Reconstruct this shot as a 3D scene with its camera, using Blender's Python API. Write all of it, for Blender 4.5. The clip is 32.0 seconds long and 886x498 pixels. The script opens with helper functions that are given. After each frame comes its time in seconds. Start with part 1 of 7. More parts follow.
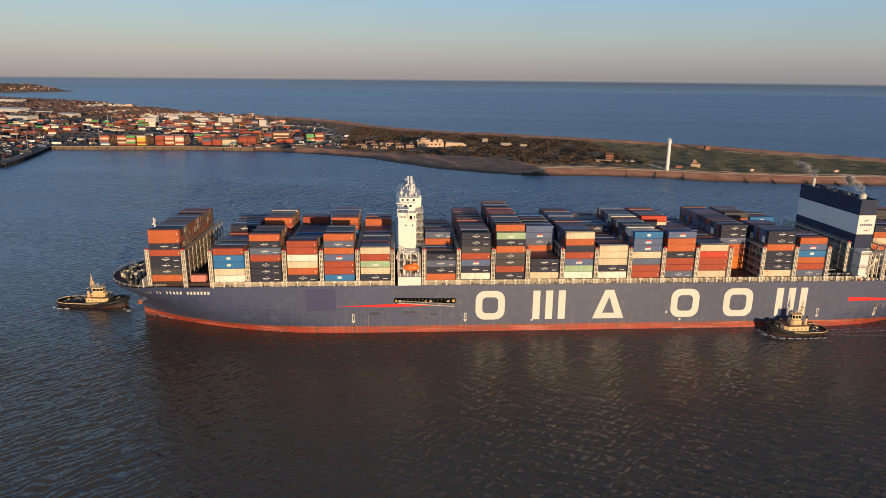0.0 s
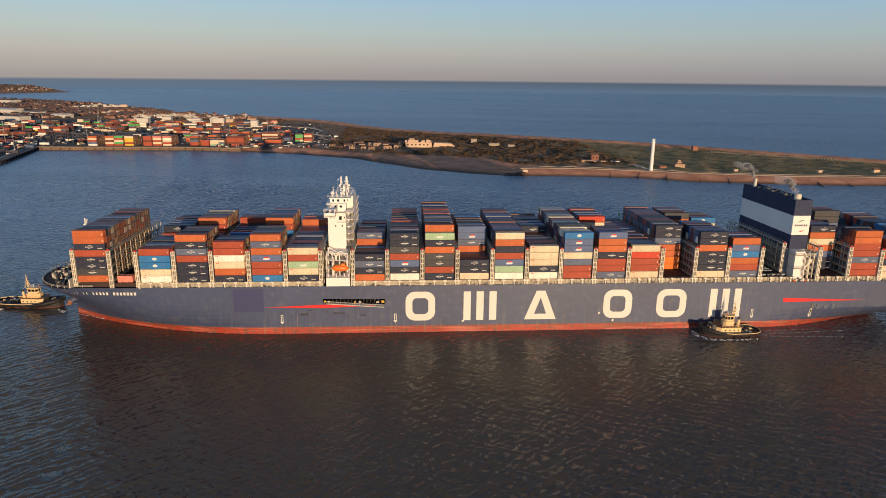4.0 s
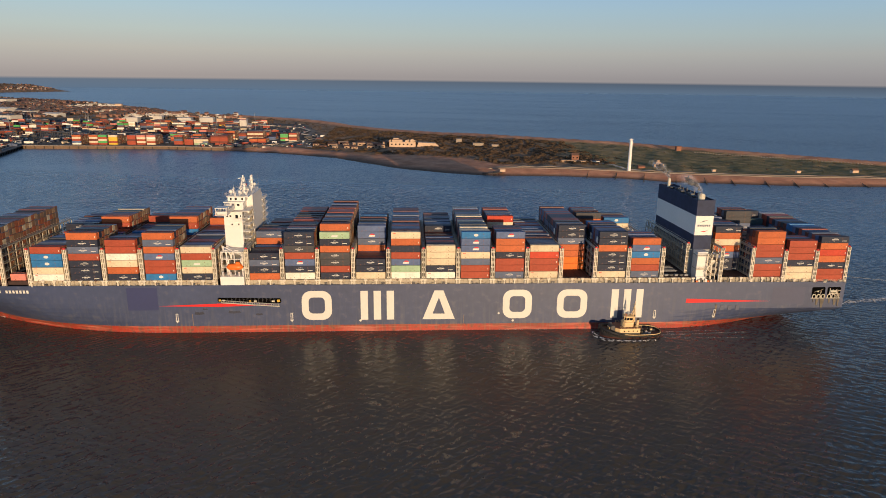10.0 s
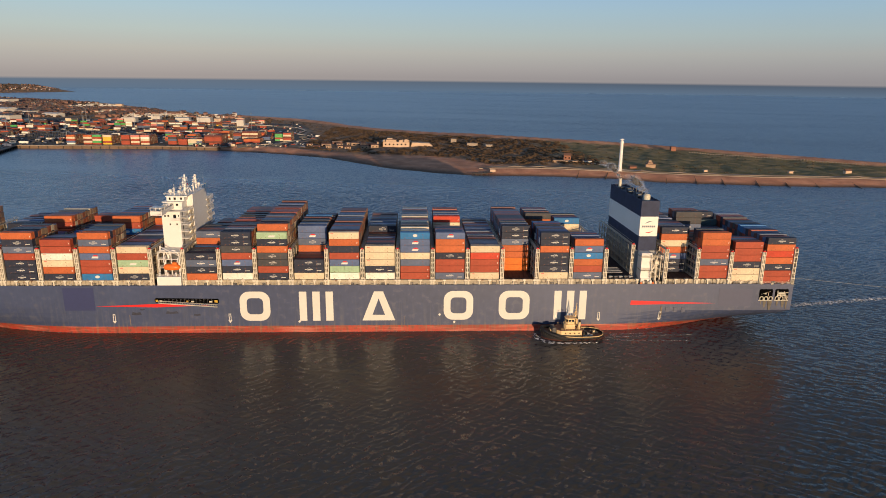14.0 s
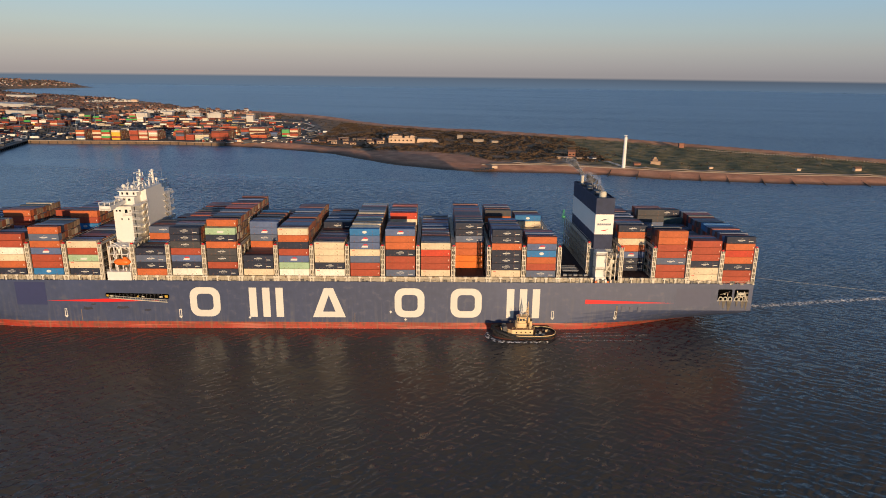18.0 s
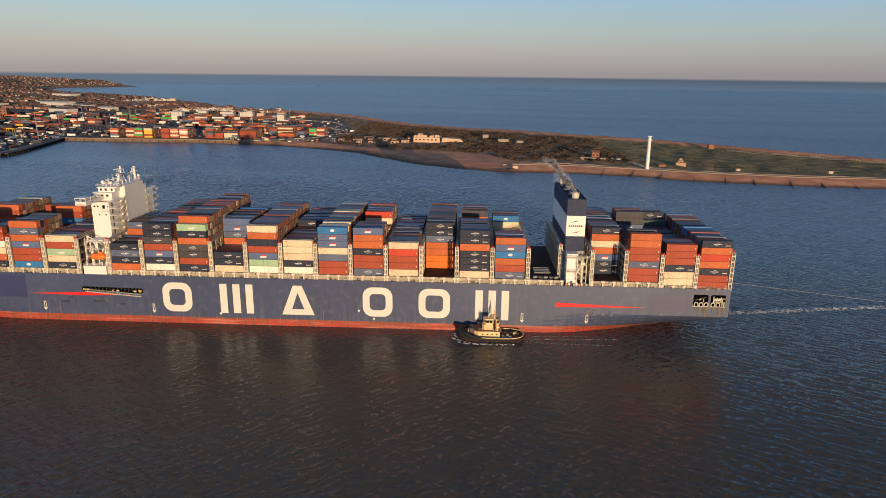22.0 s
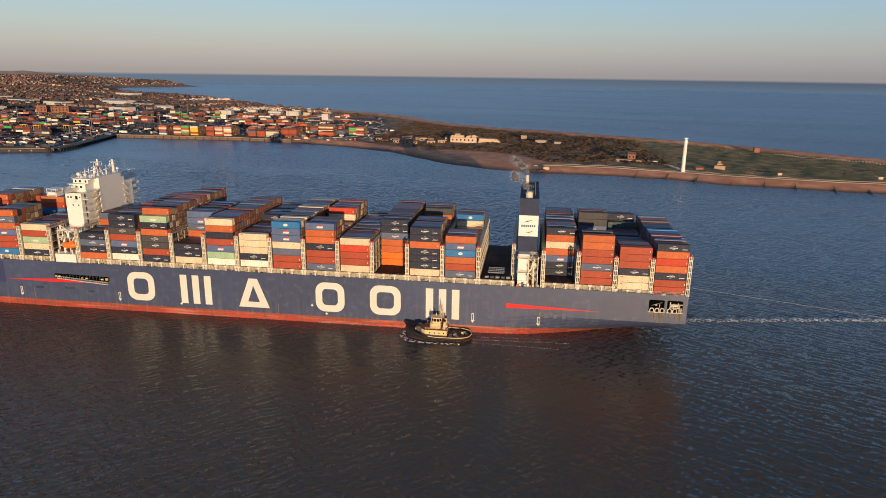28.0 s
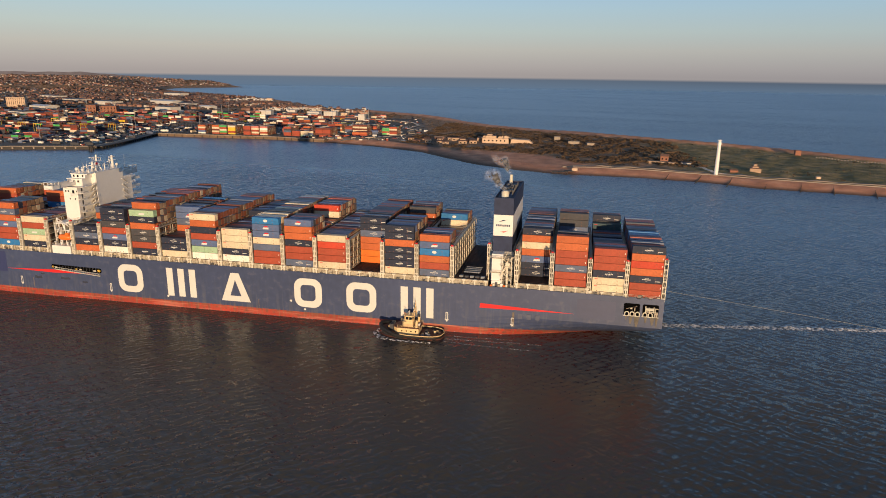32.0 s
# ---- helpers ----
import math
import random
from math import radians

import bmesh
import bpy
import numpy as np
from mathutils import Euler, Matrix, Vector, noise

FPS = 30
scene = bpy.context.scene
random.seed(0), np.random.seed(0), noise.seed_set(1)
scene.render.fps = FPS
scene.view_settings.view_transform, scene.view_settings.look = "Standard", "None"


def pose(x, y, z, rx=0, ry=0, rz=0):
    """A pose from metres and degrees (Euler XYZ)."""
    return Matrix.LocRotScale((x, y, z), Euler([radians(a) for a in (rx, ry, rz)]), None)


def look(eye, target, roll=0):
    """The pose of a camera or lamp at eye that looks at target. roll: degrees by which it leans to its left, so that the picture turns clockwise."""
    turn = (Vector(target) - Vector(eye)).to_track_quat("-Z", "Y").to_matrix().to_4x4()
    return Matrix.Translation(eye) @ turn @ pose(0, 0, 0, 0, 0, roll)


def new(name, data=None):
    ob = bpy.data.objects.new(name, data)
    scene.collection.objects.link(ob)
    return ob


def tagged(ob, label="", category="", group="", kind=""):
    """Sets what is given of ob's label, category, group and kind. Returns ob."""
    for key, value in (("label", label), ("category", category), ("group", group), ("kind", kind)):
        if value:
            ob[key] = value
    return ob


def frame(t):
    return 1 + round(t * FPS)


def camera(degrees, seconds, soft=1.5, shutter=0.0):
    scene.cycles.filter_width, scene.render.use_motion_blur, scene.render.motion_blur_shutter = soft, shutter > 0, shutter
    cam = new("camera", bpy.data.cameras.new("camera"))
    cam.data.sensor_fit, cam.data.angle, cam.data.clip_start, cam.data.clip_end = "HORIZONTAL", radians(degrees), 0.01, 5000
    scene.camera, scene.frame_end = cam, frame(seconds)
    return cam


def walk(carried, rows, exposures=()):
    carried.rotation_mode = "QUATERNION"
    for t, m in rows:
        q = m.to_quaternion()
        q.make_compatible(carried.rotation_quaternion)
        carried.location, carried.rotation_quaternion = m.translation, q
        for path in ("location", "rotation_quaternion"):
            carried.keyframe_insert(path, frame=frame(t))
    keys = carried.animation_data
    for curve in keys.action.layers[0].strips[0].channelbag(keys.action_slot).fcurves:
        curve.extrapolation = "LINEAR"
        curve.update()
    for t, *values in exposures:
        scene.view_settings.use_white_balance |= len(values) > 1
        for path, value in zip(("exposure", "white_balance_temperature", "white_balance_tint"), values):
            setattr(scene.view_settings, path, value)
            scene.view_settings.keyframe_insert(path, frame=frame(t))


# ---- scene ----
cam = camera(68.4, 32.0, 0.9)
PATH = [
    (0, (156.34, -261.15, 106.37), (174.41, 28.33, 29.71), 0.57),
    (1, (160.95, -261.55, 106.46), (179.02, 27.93, 29.80), 0.58),
    (2, (165.76, -262.12, 106.43), (183.72, 27.40, 29.90), 0.57),
    (3, (170.62, -262.13, 106.35), (188.52, 27.41, 29.88), 0.55),
    (5.5, (182.72, -262.96, 106.13), (200.28, 26.66, 29.89), 0.56),
    (7, (189.99, -263.46, 106.10), (207.30, 26.18, 29.87), 0.56),
    (8, (194.71, -263.47, 105.92), (212.09, 26.14, 29.58), 0.62),
    (9, (199.58, -263.94, 105.90), (216.73, 25.69, 29.61), 0.63),
    (10, (204.31, -264.09, 105.93), (220.90, 25.56, 29.59), 0.66),
    (11, (208.62, -263.96, 105.78), (224.73, 25.75, 29.56), 0.65),
    (12, (212.94, -263.86, 105.83), (228.72, 25.85, 29.56), 0.63),
    (13, (217.30, -263.49, 105.69), (232.60, 26.26, 29.48), 0.64),
    (14, (221.57, -263.01, 105.62), (235.87, 26.79, 29.37), 0.65),
    (14.5, (223.70, -262.87, 105.68), (237.48, 26.93, 29.39), 0.63),
    (16.5, (232.37, -261.97, 105.62), (244.33, 27.47, 27.64), 0.62),
    (17, (234.53, -261.77, 105.60), (244.83, 27.73, 27.61), 0.64),
    (18, (238.96, -261.26, 105.43), (245.69, 28.35, 27.44), 0.65),
    (19, (243.40, -260.84, 105.38), (246.08, 28.81, 27.32), 0.64),
    (20, (247.71, -260.69, 105.33), (246.55, 28.96, 27.23), 0.63),
    (21, (252.15, -260.22, 105.32), (247.15, 29.37, 27.14), 0.67),
    (22, (256.63, -259.68, 105.29), (247.33, 29.78, 27.02), 0.66),
    (23, (261.06, -259.17, 105.20), (248.61, 30.17, 26.90), 0.67),
    (24, (265.60, -258.69, 105.09), (249.51, 30.46, 26.78), 0.67),
    (25, (270.13, -258.14, 105.09), (249.49, 30.71, 26.73), 0.69),
    (25.5, (272.37, -257.89, 104.97), (249.50, 30.80, 26.64), 0.71),
    (27.5, (281.08, -256.58, 104.18), (250.04, 31.42, 26.09), 0.71),
    (28, (283.20, -256.25, 103.97), (250.09, 31.52, 25.90), 0.77),
    (29, (287.83, -255.19, 103.59), (251.03, 32.17, 25.68), 0.73),
    (30, (292.00, -254.50, 103.27), (251.22, 32.34, 25.44), 0.74),
    (30.5, (293.83, -254.31, 103.28), (250.66, 32.20, 25.51), 0.76),
    (31, (296.23, -253.74, 103.17), (251.14, 32.49, 25.43), 0.77),
    (31.5, (298.25, -253.27, 103.17), (250.49, 32.51, 25.38), 0.77),
    (32, (300.26, -252.79, 103.20), (248.28, 32.23, 25.35), 0.77),
]
# the ship's way: seconds, metres along x and y, degrees of turn about its middle
SAIL = [
    (0, 24.48, 1.57, 0.176),
    (4, 13.42, 0.73, 0.113),
    (8, 2.65, 0.12, 0.026),
    (12, -7.85, -0.31, -0.089),
    (16, -18.13, -0.62, -0.236),
    (20, -28.22, -0.85, -0.419),
    (24, -38.16, -1.04, -0.642),
    (28, -47.99, -1.24, -0.910),
    (32, -57.76, -1.49, -1.227),
]
walk(cam, [(t, look(eye, target, roll)) for t, eye, target, roll in PATH], [(0, 0.0), (24, 0.01), (29, 0.06), (32, 0.06)])


def sail(t_row):
    """The pose of the ship's own frame (bow at x 0, port side in the plane y 0) for a row of SAIL."""
    t, dx, dy, turn = t_row
    return Matrix.Translation((200 + dx, 29.5 + dy, 0)) @ pose(0, 0, 0, 0, 0, turn) @ Matrix.Translation((-200, -29.5, 0))


# ---- light ----
SUN_EL, SUN_AZ = 3.85, 14.2      # degrees above the horizon; degrees that the light drifts to -x on its way to +y
world = bpy.data.worlds.new("world")
scene.world = world
world.use_nodes = True
wn, wl = world.node_tree.nodes, world.node_tree.links
sky = wn.new("ShaderNodeTexSky")
sky.sky_type, sky.sun_disc = "NISHITA", False
sky.sun_elevation, sky.sun_rotation = radians(SUN_EL), radians(180 - SUN_AZ)
sky.air_density, sky.dust_density, sky.ozone_density = 1.0, 1.2, 1.5
wn["Background"].inputs["Strength"].default_value = 1.06
wtc = wn.new("ShaderNodeTexCoord")
wsep = wn.new("ShaderNodeSeparateXYZ")
wl.new(wtc.outputs["Generated"], wsep.inputs[0])
wsea = wn.new("ShaderNodeMapRange")     # below the sea's horizon the far water goes on, painted on the background
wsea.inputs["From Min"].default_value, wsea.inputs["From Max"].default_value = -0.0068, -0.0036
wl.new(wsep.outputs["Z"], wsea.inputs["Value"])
ramp = wn.new("ShaderNodeValToRGB")      # clear evening air away from the sun: rosy at the horizon, blue above
SKY = ((0.0, (0.35, 0.31, 0.295)), (0.012, (0.40, 0.36, 0.335)), (0.035, (0.47, 0.45, 0.40)), (0.06, (0.46, 0.52, 0.49)), (0.09, (0.405, 0.535, 0.585)), (0.13, (0.335, 0.51, 0.69)),
       (0.17, (0.33, 0.55, 0.80)), (0.25, (0.26, 0.475, 0.81)), (0.36, (0.19, 0.315, 0.53)), (0.55, (0.135, 0.19, 0.29)), (1.0, (0.05, 0.078, 0.14)))
while len(ramp.color_ramp.elements) < len(SKY):
    ramp.color_ramp.elements.new(0.5)
for e, (p, c) in zip(ramp.color_ramp.elements, SKY):
    e.position, e.color = p, (*c, 1)
wl.new(wsep.outputs["Z"], ramp.inputs[0])
dim = wn.new("ShaderNodeVectorMath")
dim.operation = "SCALE"
dim.inputs["Scale"].default_value = 0.0015
wl.new(sky.outputs[0], dim.inputs[0])
both = wn.new("ShaderNodeVectorMath")
wl.new(dim.outputs[0], both.inputs[0])
east_sky, east_tint = wn.new("ShaderNodeMapRange"), wn.new("ShaderNodeMix")      # the clear sky deepens towards the east
east_sky.inputs["From Min"].default_value, east_sky.inputs["From Max"].default_value = -0.35, 0.55
wl.new(wsep.outputs["X"], east_sky.inputs["Value"])
east_tint.data_type, east_tint.blend_type = "RGBA", "MULTIPLY"
east_tint.inputs[7].default_value = (0.80, 0.85, 0.92, 1)
wl.new(east_sky.outputs[0], east_tint.inputs["Factor"])
wl.new(ramp.outputs[0], east_tint.inputs[6])
high = wn.new("ShaderNodeMapRange")       # higher up, an added gain: brighter west, darker east, for the water's reflections
high.inputs["From Min"].default_value, high.inputs["From Max"].default_value = 0.14, 0.34
high.inputs["To Min"].default_value, high.inputs["To Max"].default_value = 0.0, -0.6
wl.new(wsep.outputs["Z"], high.inputs["Value"])
lean, gain, glow = wn.new("ShaderNodeMath"), wn.new("ShaderNodeMath"), wn.new("ShaderNodeVectorMath")
lean.operation, gain.operation, glow.operation = "MULTIPLY", "ADD", "SCALE"
wl.new(high.outputs[0], lean.inputs[0])
wl.new(wsep.outputs["X"], lean.inputs[1])
wl.new(lean.outputs[0], gain.inputs[0])
gain.inputs[1].default_value = 1.0
wl.new(east_tint.outputs[2], glow.inputs[0])
wl.new(gain.outputs[0], glow.inputs["Scale"])
wl.new(glow.outputs[0], both.inputs[1])
wmix = wn.new("ShaderNodeMix")
wmix.data_type = "RGBA"
wl.new(wsea.outputs[0], wmix.inputs["Factor"])
far = wn.new("ShaderNodeValToRGB")        # the sea beyond the sheet, haze painted in: paler towards the horizon
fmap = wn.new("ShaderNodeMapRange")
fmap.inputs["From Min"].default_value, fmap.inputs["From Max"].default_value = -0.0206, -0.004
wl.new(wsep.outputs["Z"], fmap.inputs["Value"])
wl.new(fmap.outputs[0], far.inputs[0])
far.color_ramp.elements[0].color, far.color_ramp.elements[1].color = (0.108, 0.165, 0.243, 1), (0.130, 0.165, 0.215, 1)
deep = wn.new("ShaderNodeValToRGB")       # the open sea to the east, away from the painted lit haze of the coast: darker at the horizon
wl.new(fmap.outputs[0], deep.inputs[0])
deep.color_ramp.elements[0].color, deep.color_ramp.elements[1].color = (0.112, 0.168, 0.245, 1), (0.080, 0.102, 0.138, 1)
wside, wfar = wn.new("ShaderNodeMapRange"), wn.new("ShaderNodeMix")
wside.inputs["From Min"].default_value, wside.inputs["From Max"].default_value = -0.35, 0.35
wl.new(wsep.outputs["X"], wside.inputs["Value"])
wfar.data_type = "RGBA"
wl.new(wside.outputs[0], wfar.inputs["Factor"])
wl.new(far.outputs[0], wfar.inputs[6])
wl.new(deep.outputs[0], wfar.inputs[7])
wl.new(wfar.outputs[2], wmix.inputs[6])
wl.new(both.outputs[0], wmix.inputs[7])
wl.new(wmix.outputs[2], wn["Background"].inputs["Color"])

sun = new("sun", bpy.data.lights.new("sun", "SUN"))
sun.data.energy, sun.data.angle, sun.data.color = 5.1, radians(0.53), (1.0, 0.695, 0.41)
az, el = radians(SUN_AZ), radians(SUN_EL)
sun.matrix_world = look((0, 0, 0), (-math.sin(az) * math.cos(el), math.cos(az) * math.cos(el), -math.sin(el)))
scene.view_settings.exposure = 0.0


# ---- materials ----
def material(name, color, rough=0.6, metal=0.0, grain=0.12, scale=1.5, bump=0.0, wear=None, wear_amount=0.0, vary=0.0, coarse=0.08, gloss=0.5):
    """A painted or natural surface: base colour with variation at two scales, optional wear colour, bump and change from piece to piece."""
    m = bpy.data.materials.new(name)
    m.use_nodes = True
    n, l = m.node_tree.nodes, m.node_tree.links
    bsdf = n["Principled BSDF"]
    bsdf.inputs["Roughness"].default_value, bsdf.inputs["Metallic"].default_value = rough, metal
    bsdf.inputs["Specular IOR Level"].default_value = gloss
    tc = n.new("ShaderNodeTexCoord")
    big, fine = n.new("ShaderNodeTexNoise"), n.new("ShaderNodeTexNoise")
    big.inputs["Scale"].default_value, fine.inputs["Scale"].default_value = scale * coarse, scale
    fine.inputs["Detail"].default_value = 5
    for x in (big, fine):
        l.new(tc.outputs["Object"], x.inputs["Vector"])
    add = n.new("ShaderNodeMath")
    add.operation = "ADD"
    l.new(big.outputs["Fac"], add.inputs[0])
    l.new(fine.outputs["Fac"], add.inputs[1])
    mr = n.new("ShaderNodeMapRange")
    mr.inputs["From Min"].default_value, mr.inputs["From Max"].default_value = 0.6, 1.4
    mr.inputs["To Min"].default_value, mr.inputs["To Max"].default_value = 1 - grain, 1 + grain
    l.new(add.outputs[0], mr.inputs["Value"])
    value = mr.outputs[0]
    if vary:
        info = n.new("ShaderNodeObjectInfo")
        geo = n.new("ShaderNodeNewGeometry")
        s = n.new("ShaderNodeMath")
        s.operation = "ADD"
        l.new(info.outputs["Random"], s.inputs[0])
        l.new(geo.outputs["Random Per Island"], s.inputs[1])
        r = n.new("ShaderNodeMapRange")
        r.inputs["From Max"].default_value = 2.0
        r.inputs["To Min"].default_value, r.inputs["To Max"].default_value = 1 - vary, 1 + vary
        l.new(s.outputs[0], r.inputs["Value"])
        mu = n.new("ShaderNodeMath")
        mu.operation = "MULTIPLY"
        l.new(value, mu.inputs[0])
        l.new(r.outputs[0], mu.inputs[1])
        value = mu.outputs[0]
    tint = n.new("ShaderNodeVectorMath")
    tint.operation = "SCALE"
    tint.inputs[0].default_value = color
    l.new(value, tint.inputs["Scale"])
    out = tint.outputs[0]
    if wear:
        wr = n.new("ShaderNodeMapRange")
        wr.inputs["From Min"].default_value, wr.inputs["From Max"].default_value = 0.62 - 0.2 * wear_amount, 0.72 - 0.1 * wear_amount
        l.new(fine.outputs["Fac"], wr.inputs["Value"])
        mx = n.new("ShaderNodeMix")
        mx.data_type = "RGBA"
        mx.inputs[7].default_value = (*wear, 1)
        l.new(wr.outputs[0], mx.inputs["Factor"])
        l.new(out, mx.inputs[6])
        out = mx.outputs[2]
    l.new(out, bsdf.inputs["Base Color"])
    if bump:
        b = n.new("ShaderNodeBump")
        b.inputs["Strength"].default_value, b.inputs["Distance"].default_value = 0.6, bump
        l.new(fine.outputs["Fac"], b.inputs["Height"])
        l.new(b.outputs[0], bsdf.inputs["Normal"])
    return m


def streaked(m, low, high, color, reach, strength):
    """Adds vertical run-off stains of a colour, thickest at height low and gone at height high."""
    n, l = m.node_tree.nodes, m.node_tree.links
    b = n["Principled BSDF"]
    old = b.inputs["Base Color"].links[0].from_socket
    tc, mp, w = n.new("ShaderNodeTexCoord"), n.new("ShaderNodeMapping"), n.new("ShaderNodeTexNoise")
    mp.inputs["Scale"].default_value = (0.9, 0.9, 0.06)
    l.new(tc.outputs["Object"], mp.inputs["Vector"])
    l.new(mp.outputs[0], w.inputs["Vector"])
    w.inputs["Scale"].default_value, w.inputs["Detail"].default_value = 1.0, 6
    sep, h, k, mul, mx = n.new("ShaderNodeSeparateXYZ"), n.new("ShaderNodeMapRange"), n.new("ShaderNodeMapRange"), n.new("ShaderNodeMath"), n.new("ShaderNodeMix")
    l.new(tc.outputs["Object"], sep.inputs[0])
    h.inputs["From Min"].default_value, h.inputs["From Max"].default_value = high, low
    l.new(sep.outputs["Z"], h.inputs["Value"])
    k.inputs["From Min"].default_value, k.inputs["From Max"].default_value, k.inputs["To Max"].default_value = reach, reach + 0.14, strength
    l.new(w.outputs["Fac"], k.inputs["Value"])
    mul.operation = "MULTIPLY"
    l.new(h.outputs[0], mul.inputs[0])
    l.new(k.outputs[0], mul.inputs[1])
    mx.data_type = "RGBA"
    mx.inputs[7].default_value = (*color, 1)
    l.new(mul.outputs[0], mx.inputs["Factor"])
    l.new(old, mx.inputs[6])
    l.new(mx.outputs[2], b.inputs["Base Color"])
    return m


M_HULL = streaked(streaked(material("navy_hull_paint", (0.046, 0.062, 0.122), 0.45, grain=0.22, scale=0.35, coarse=0.08, wear=(0.075, 0.085, 0.13), wear_amount=0.25),
                           2.5, 20, (0.10, 0.108, 0.132), 0.50, 0.42), 2.5, 4.2, (0.22, 0.11, 0.05), 0.52, 0.5)
M_BOOT = streaked(streaked(material("red_boot_paint", (0.37, 0.037, 0.019), 0.6, grain=0.5, scale=0.5, wear=(0.15, 0.045, 0.03), wear_amount=0.8), 3.4, 0.4, (0.17, 0.075, 0.04), 0.40, 0.8),
                  -1.0, 5.0, (0.24, 0.15, 0.08), 0.54, 0.7)


def scraped(m, color, strength):
    """Adds long level scrapes of a colour, as fenders and quays leave them."""
    n, l = m.node_tree.nodes, m.node_tree.links
    b = n["Principled BSDF"]
    old = b.inputs["Base Color"].links[0].from_socket
    tc, mp, w = n.new("ShaderNodeTexCoord"), n.new("ShaderNodeMapping"), n.new("ShaderNodeTexNoise")
    mp.inputs["Scale"].default_value = (0.045, 0.045, 0.9)
    l.new(tc.outputs["Object"], mp.inputs["Vector"])
    l.new(mp.outputs[0], w.inputs["Vector"])
    w.inputs["Scale"].default_value, w.inputs["Detail"].default_value, w.inputs["Roughness"].default_value = 1.0, 7, 0.62
    k, mx = n.new("ShaderNodeMapRange"), n.new("ShaderNodeMix")
    k.inputs["From Min"].default_value, k.inputs["From Max"].default_value, k.inputs["To Max"].default_value = 0.52, 0.68, strength
    l.new(w.outputs["Fac"], k.inputs["Value"])
    mx.data_type = "RGBA"
    mx.inputs[7].default_value = (*color, 1)
    l.new(k.outputs[0], mx.inputs["Factor"])
    l.new(old, mx.inputs[6])
    l.new(mx.outputs[2], b.inputs["Base Color"])
    return m


scraped(M_BOOT, (0.55, 0.20, 0.14), 0.75)
M_WHITE = material("white_ship_paint", (0.70, 0.68, 0.64), 0.45, grain=0.05, scale=0.8)
M_MARK = material("cream_hull_marking", (0.60, 0.59, 0.54), 0.5, grain=0.07, scale=0.8)
M_CREAM = material("cream_steel", (0.55, 0.52, 0.42), 0.55, grain=0.15, scale=1.2, wear=(0.25, 0.12, 0.06), wear_amount=0.1)
M_POST = material("pale_tower_steel", (0.62, 0.57, 0.46), 0.55, grain=0.15, scale=1.2, wear=(0.25, 0.12, 0.06), wear_amount=0.1)
# worn cream steel, darkened for the shade inside the lashing bridges
M_DIMSTEEL = material("shaded_worn_steel", (0.42, 0.38, 0.30), 0.6, grain=0.25, scale=0.9, wear=(0.12, 0.06, 0.035), wear_amount=0.3)
M_COAMING = material("grimy_cream_coaming", (0.40, 0.35, 0.265), 0.6, grain=0.25, scale=0.9, wear=(0.16, 0.09, 0.05), wear_amount=0.25)
M_DECK = material("red_brown_deck", (0.055, 0.034, 0.031), 0.8, gloss=0.25, grain=0.2, scale=0.8)
M_NAVY = material("funnel_navy", (0.027, 0.036, 0.074), 0.6, grain=0.3, scale=0.5, coarse=0.3, gloss=0.2)
M_REDMARK = material("red_marking", (0.58, 0.022, 0.024), 0.5, grain=0.08, gloss=0.3)
M_BLACK = material("black_rubber_and_steel", (0.008, 0.008, 0.009), 0.6, grain=0.2)
M_ORANGE = material("lifeboat_orange", (0.75, 0.16, 0.02), 0.4, grain=0.05)
M_GREY = material("grey_steel", (0.22, 0.23, 0.24), 0.5, grain=0.15)
M_DKGREY = material("dark_machinery", (0.05, 0.05, 0.055), 0.5, grain=0.2)
M_GLASS = material("dark_window_glass", (0.01, 0.012, 0.015), 0.08, grain=0.02)


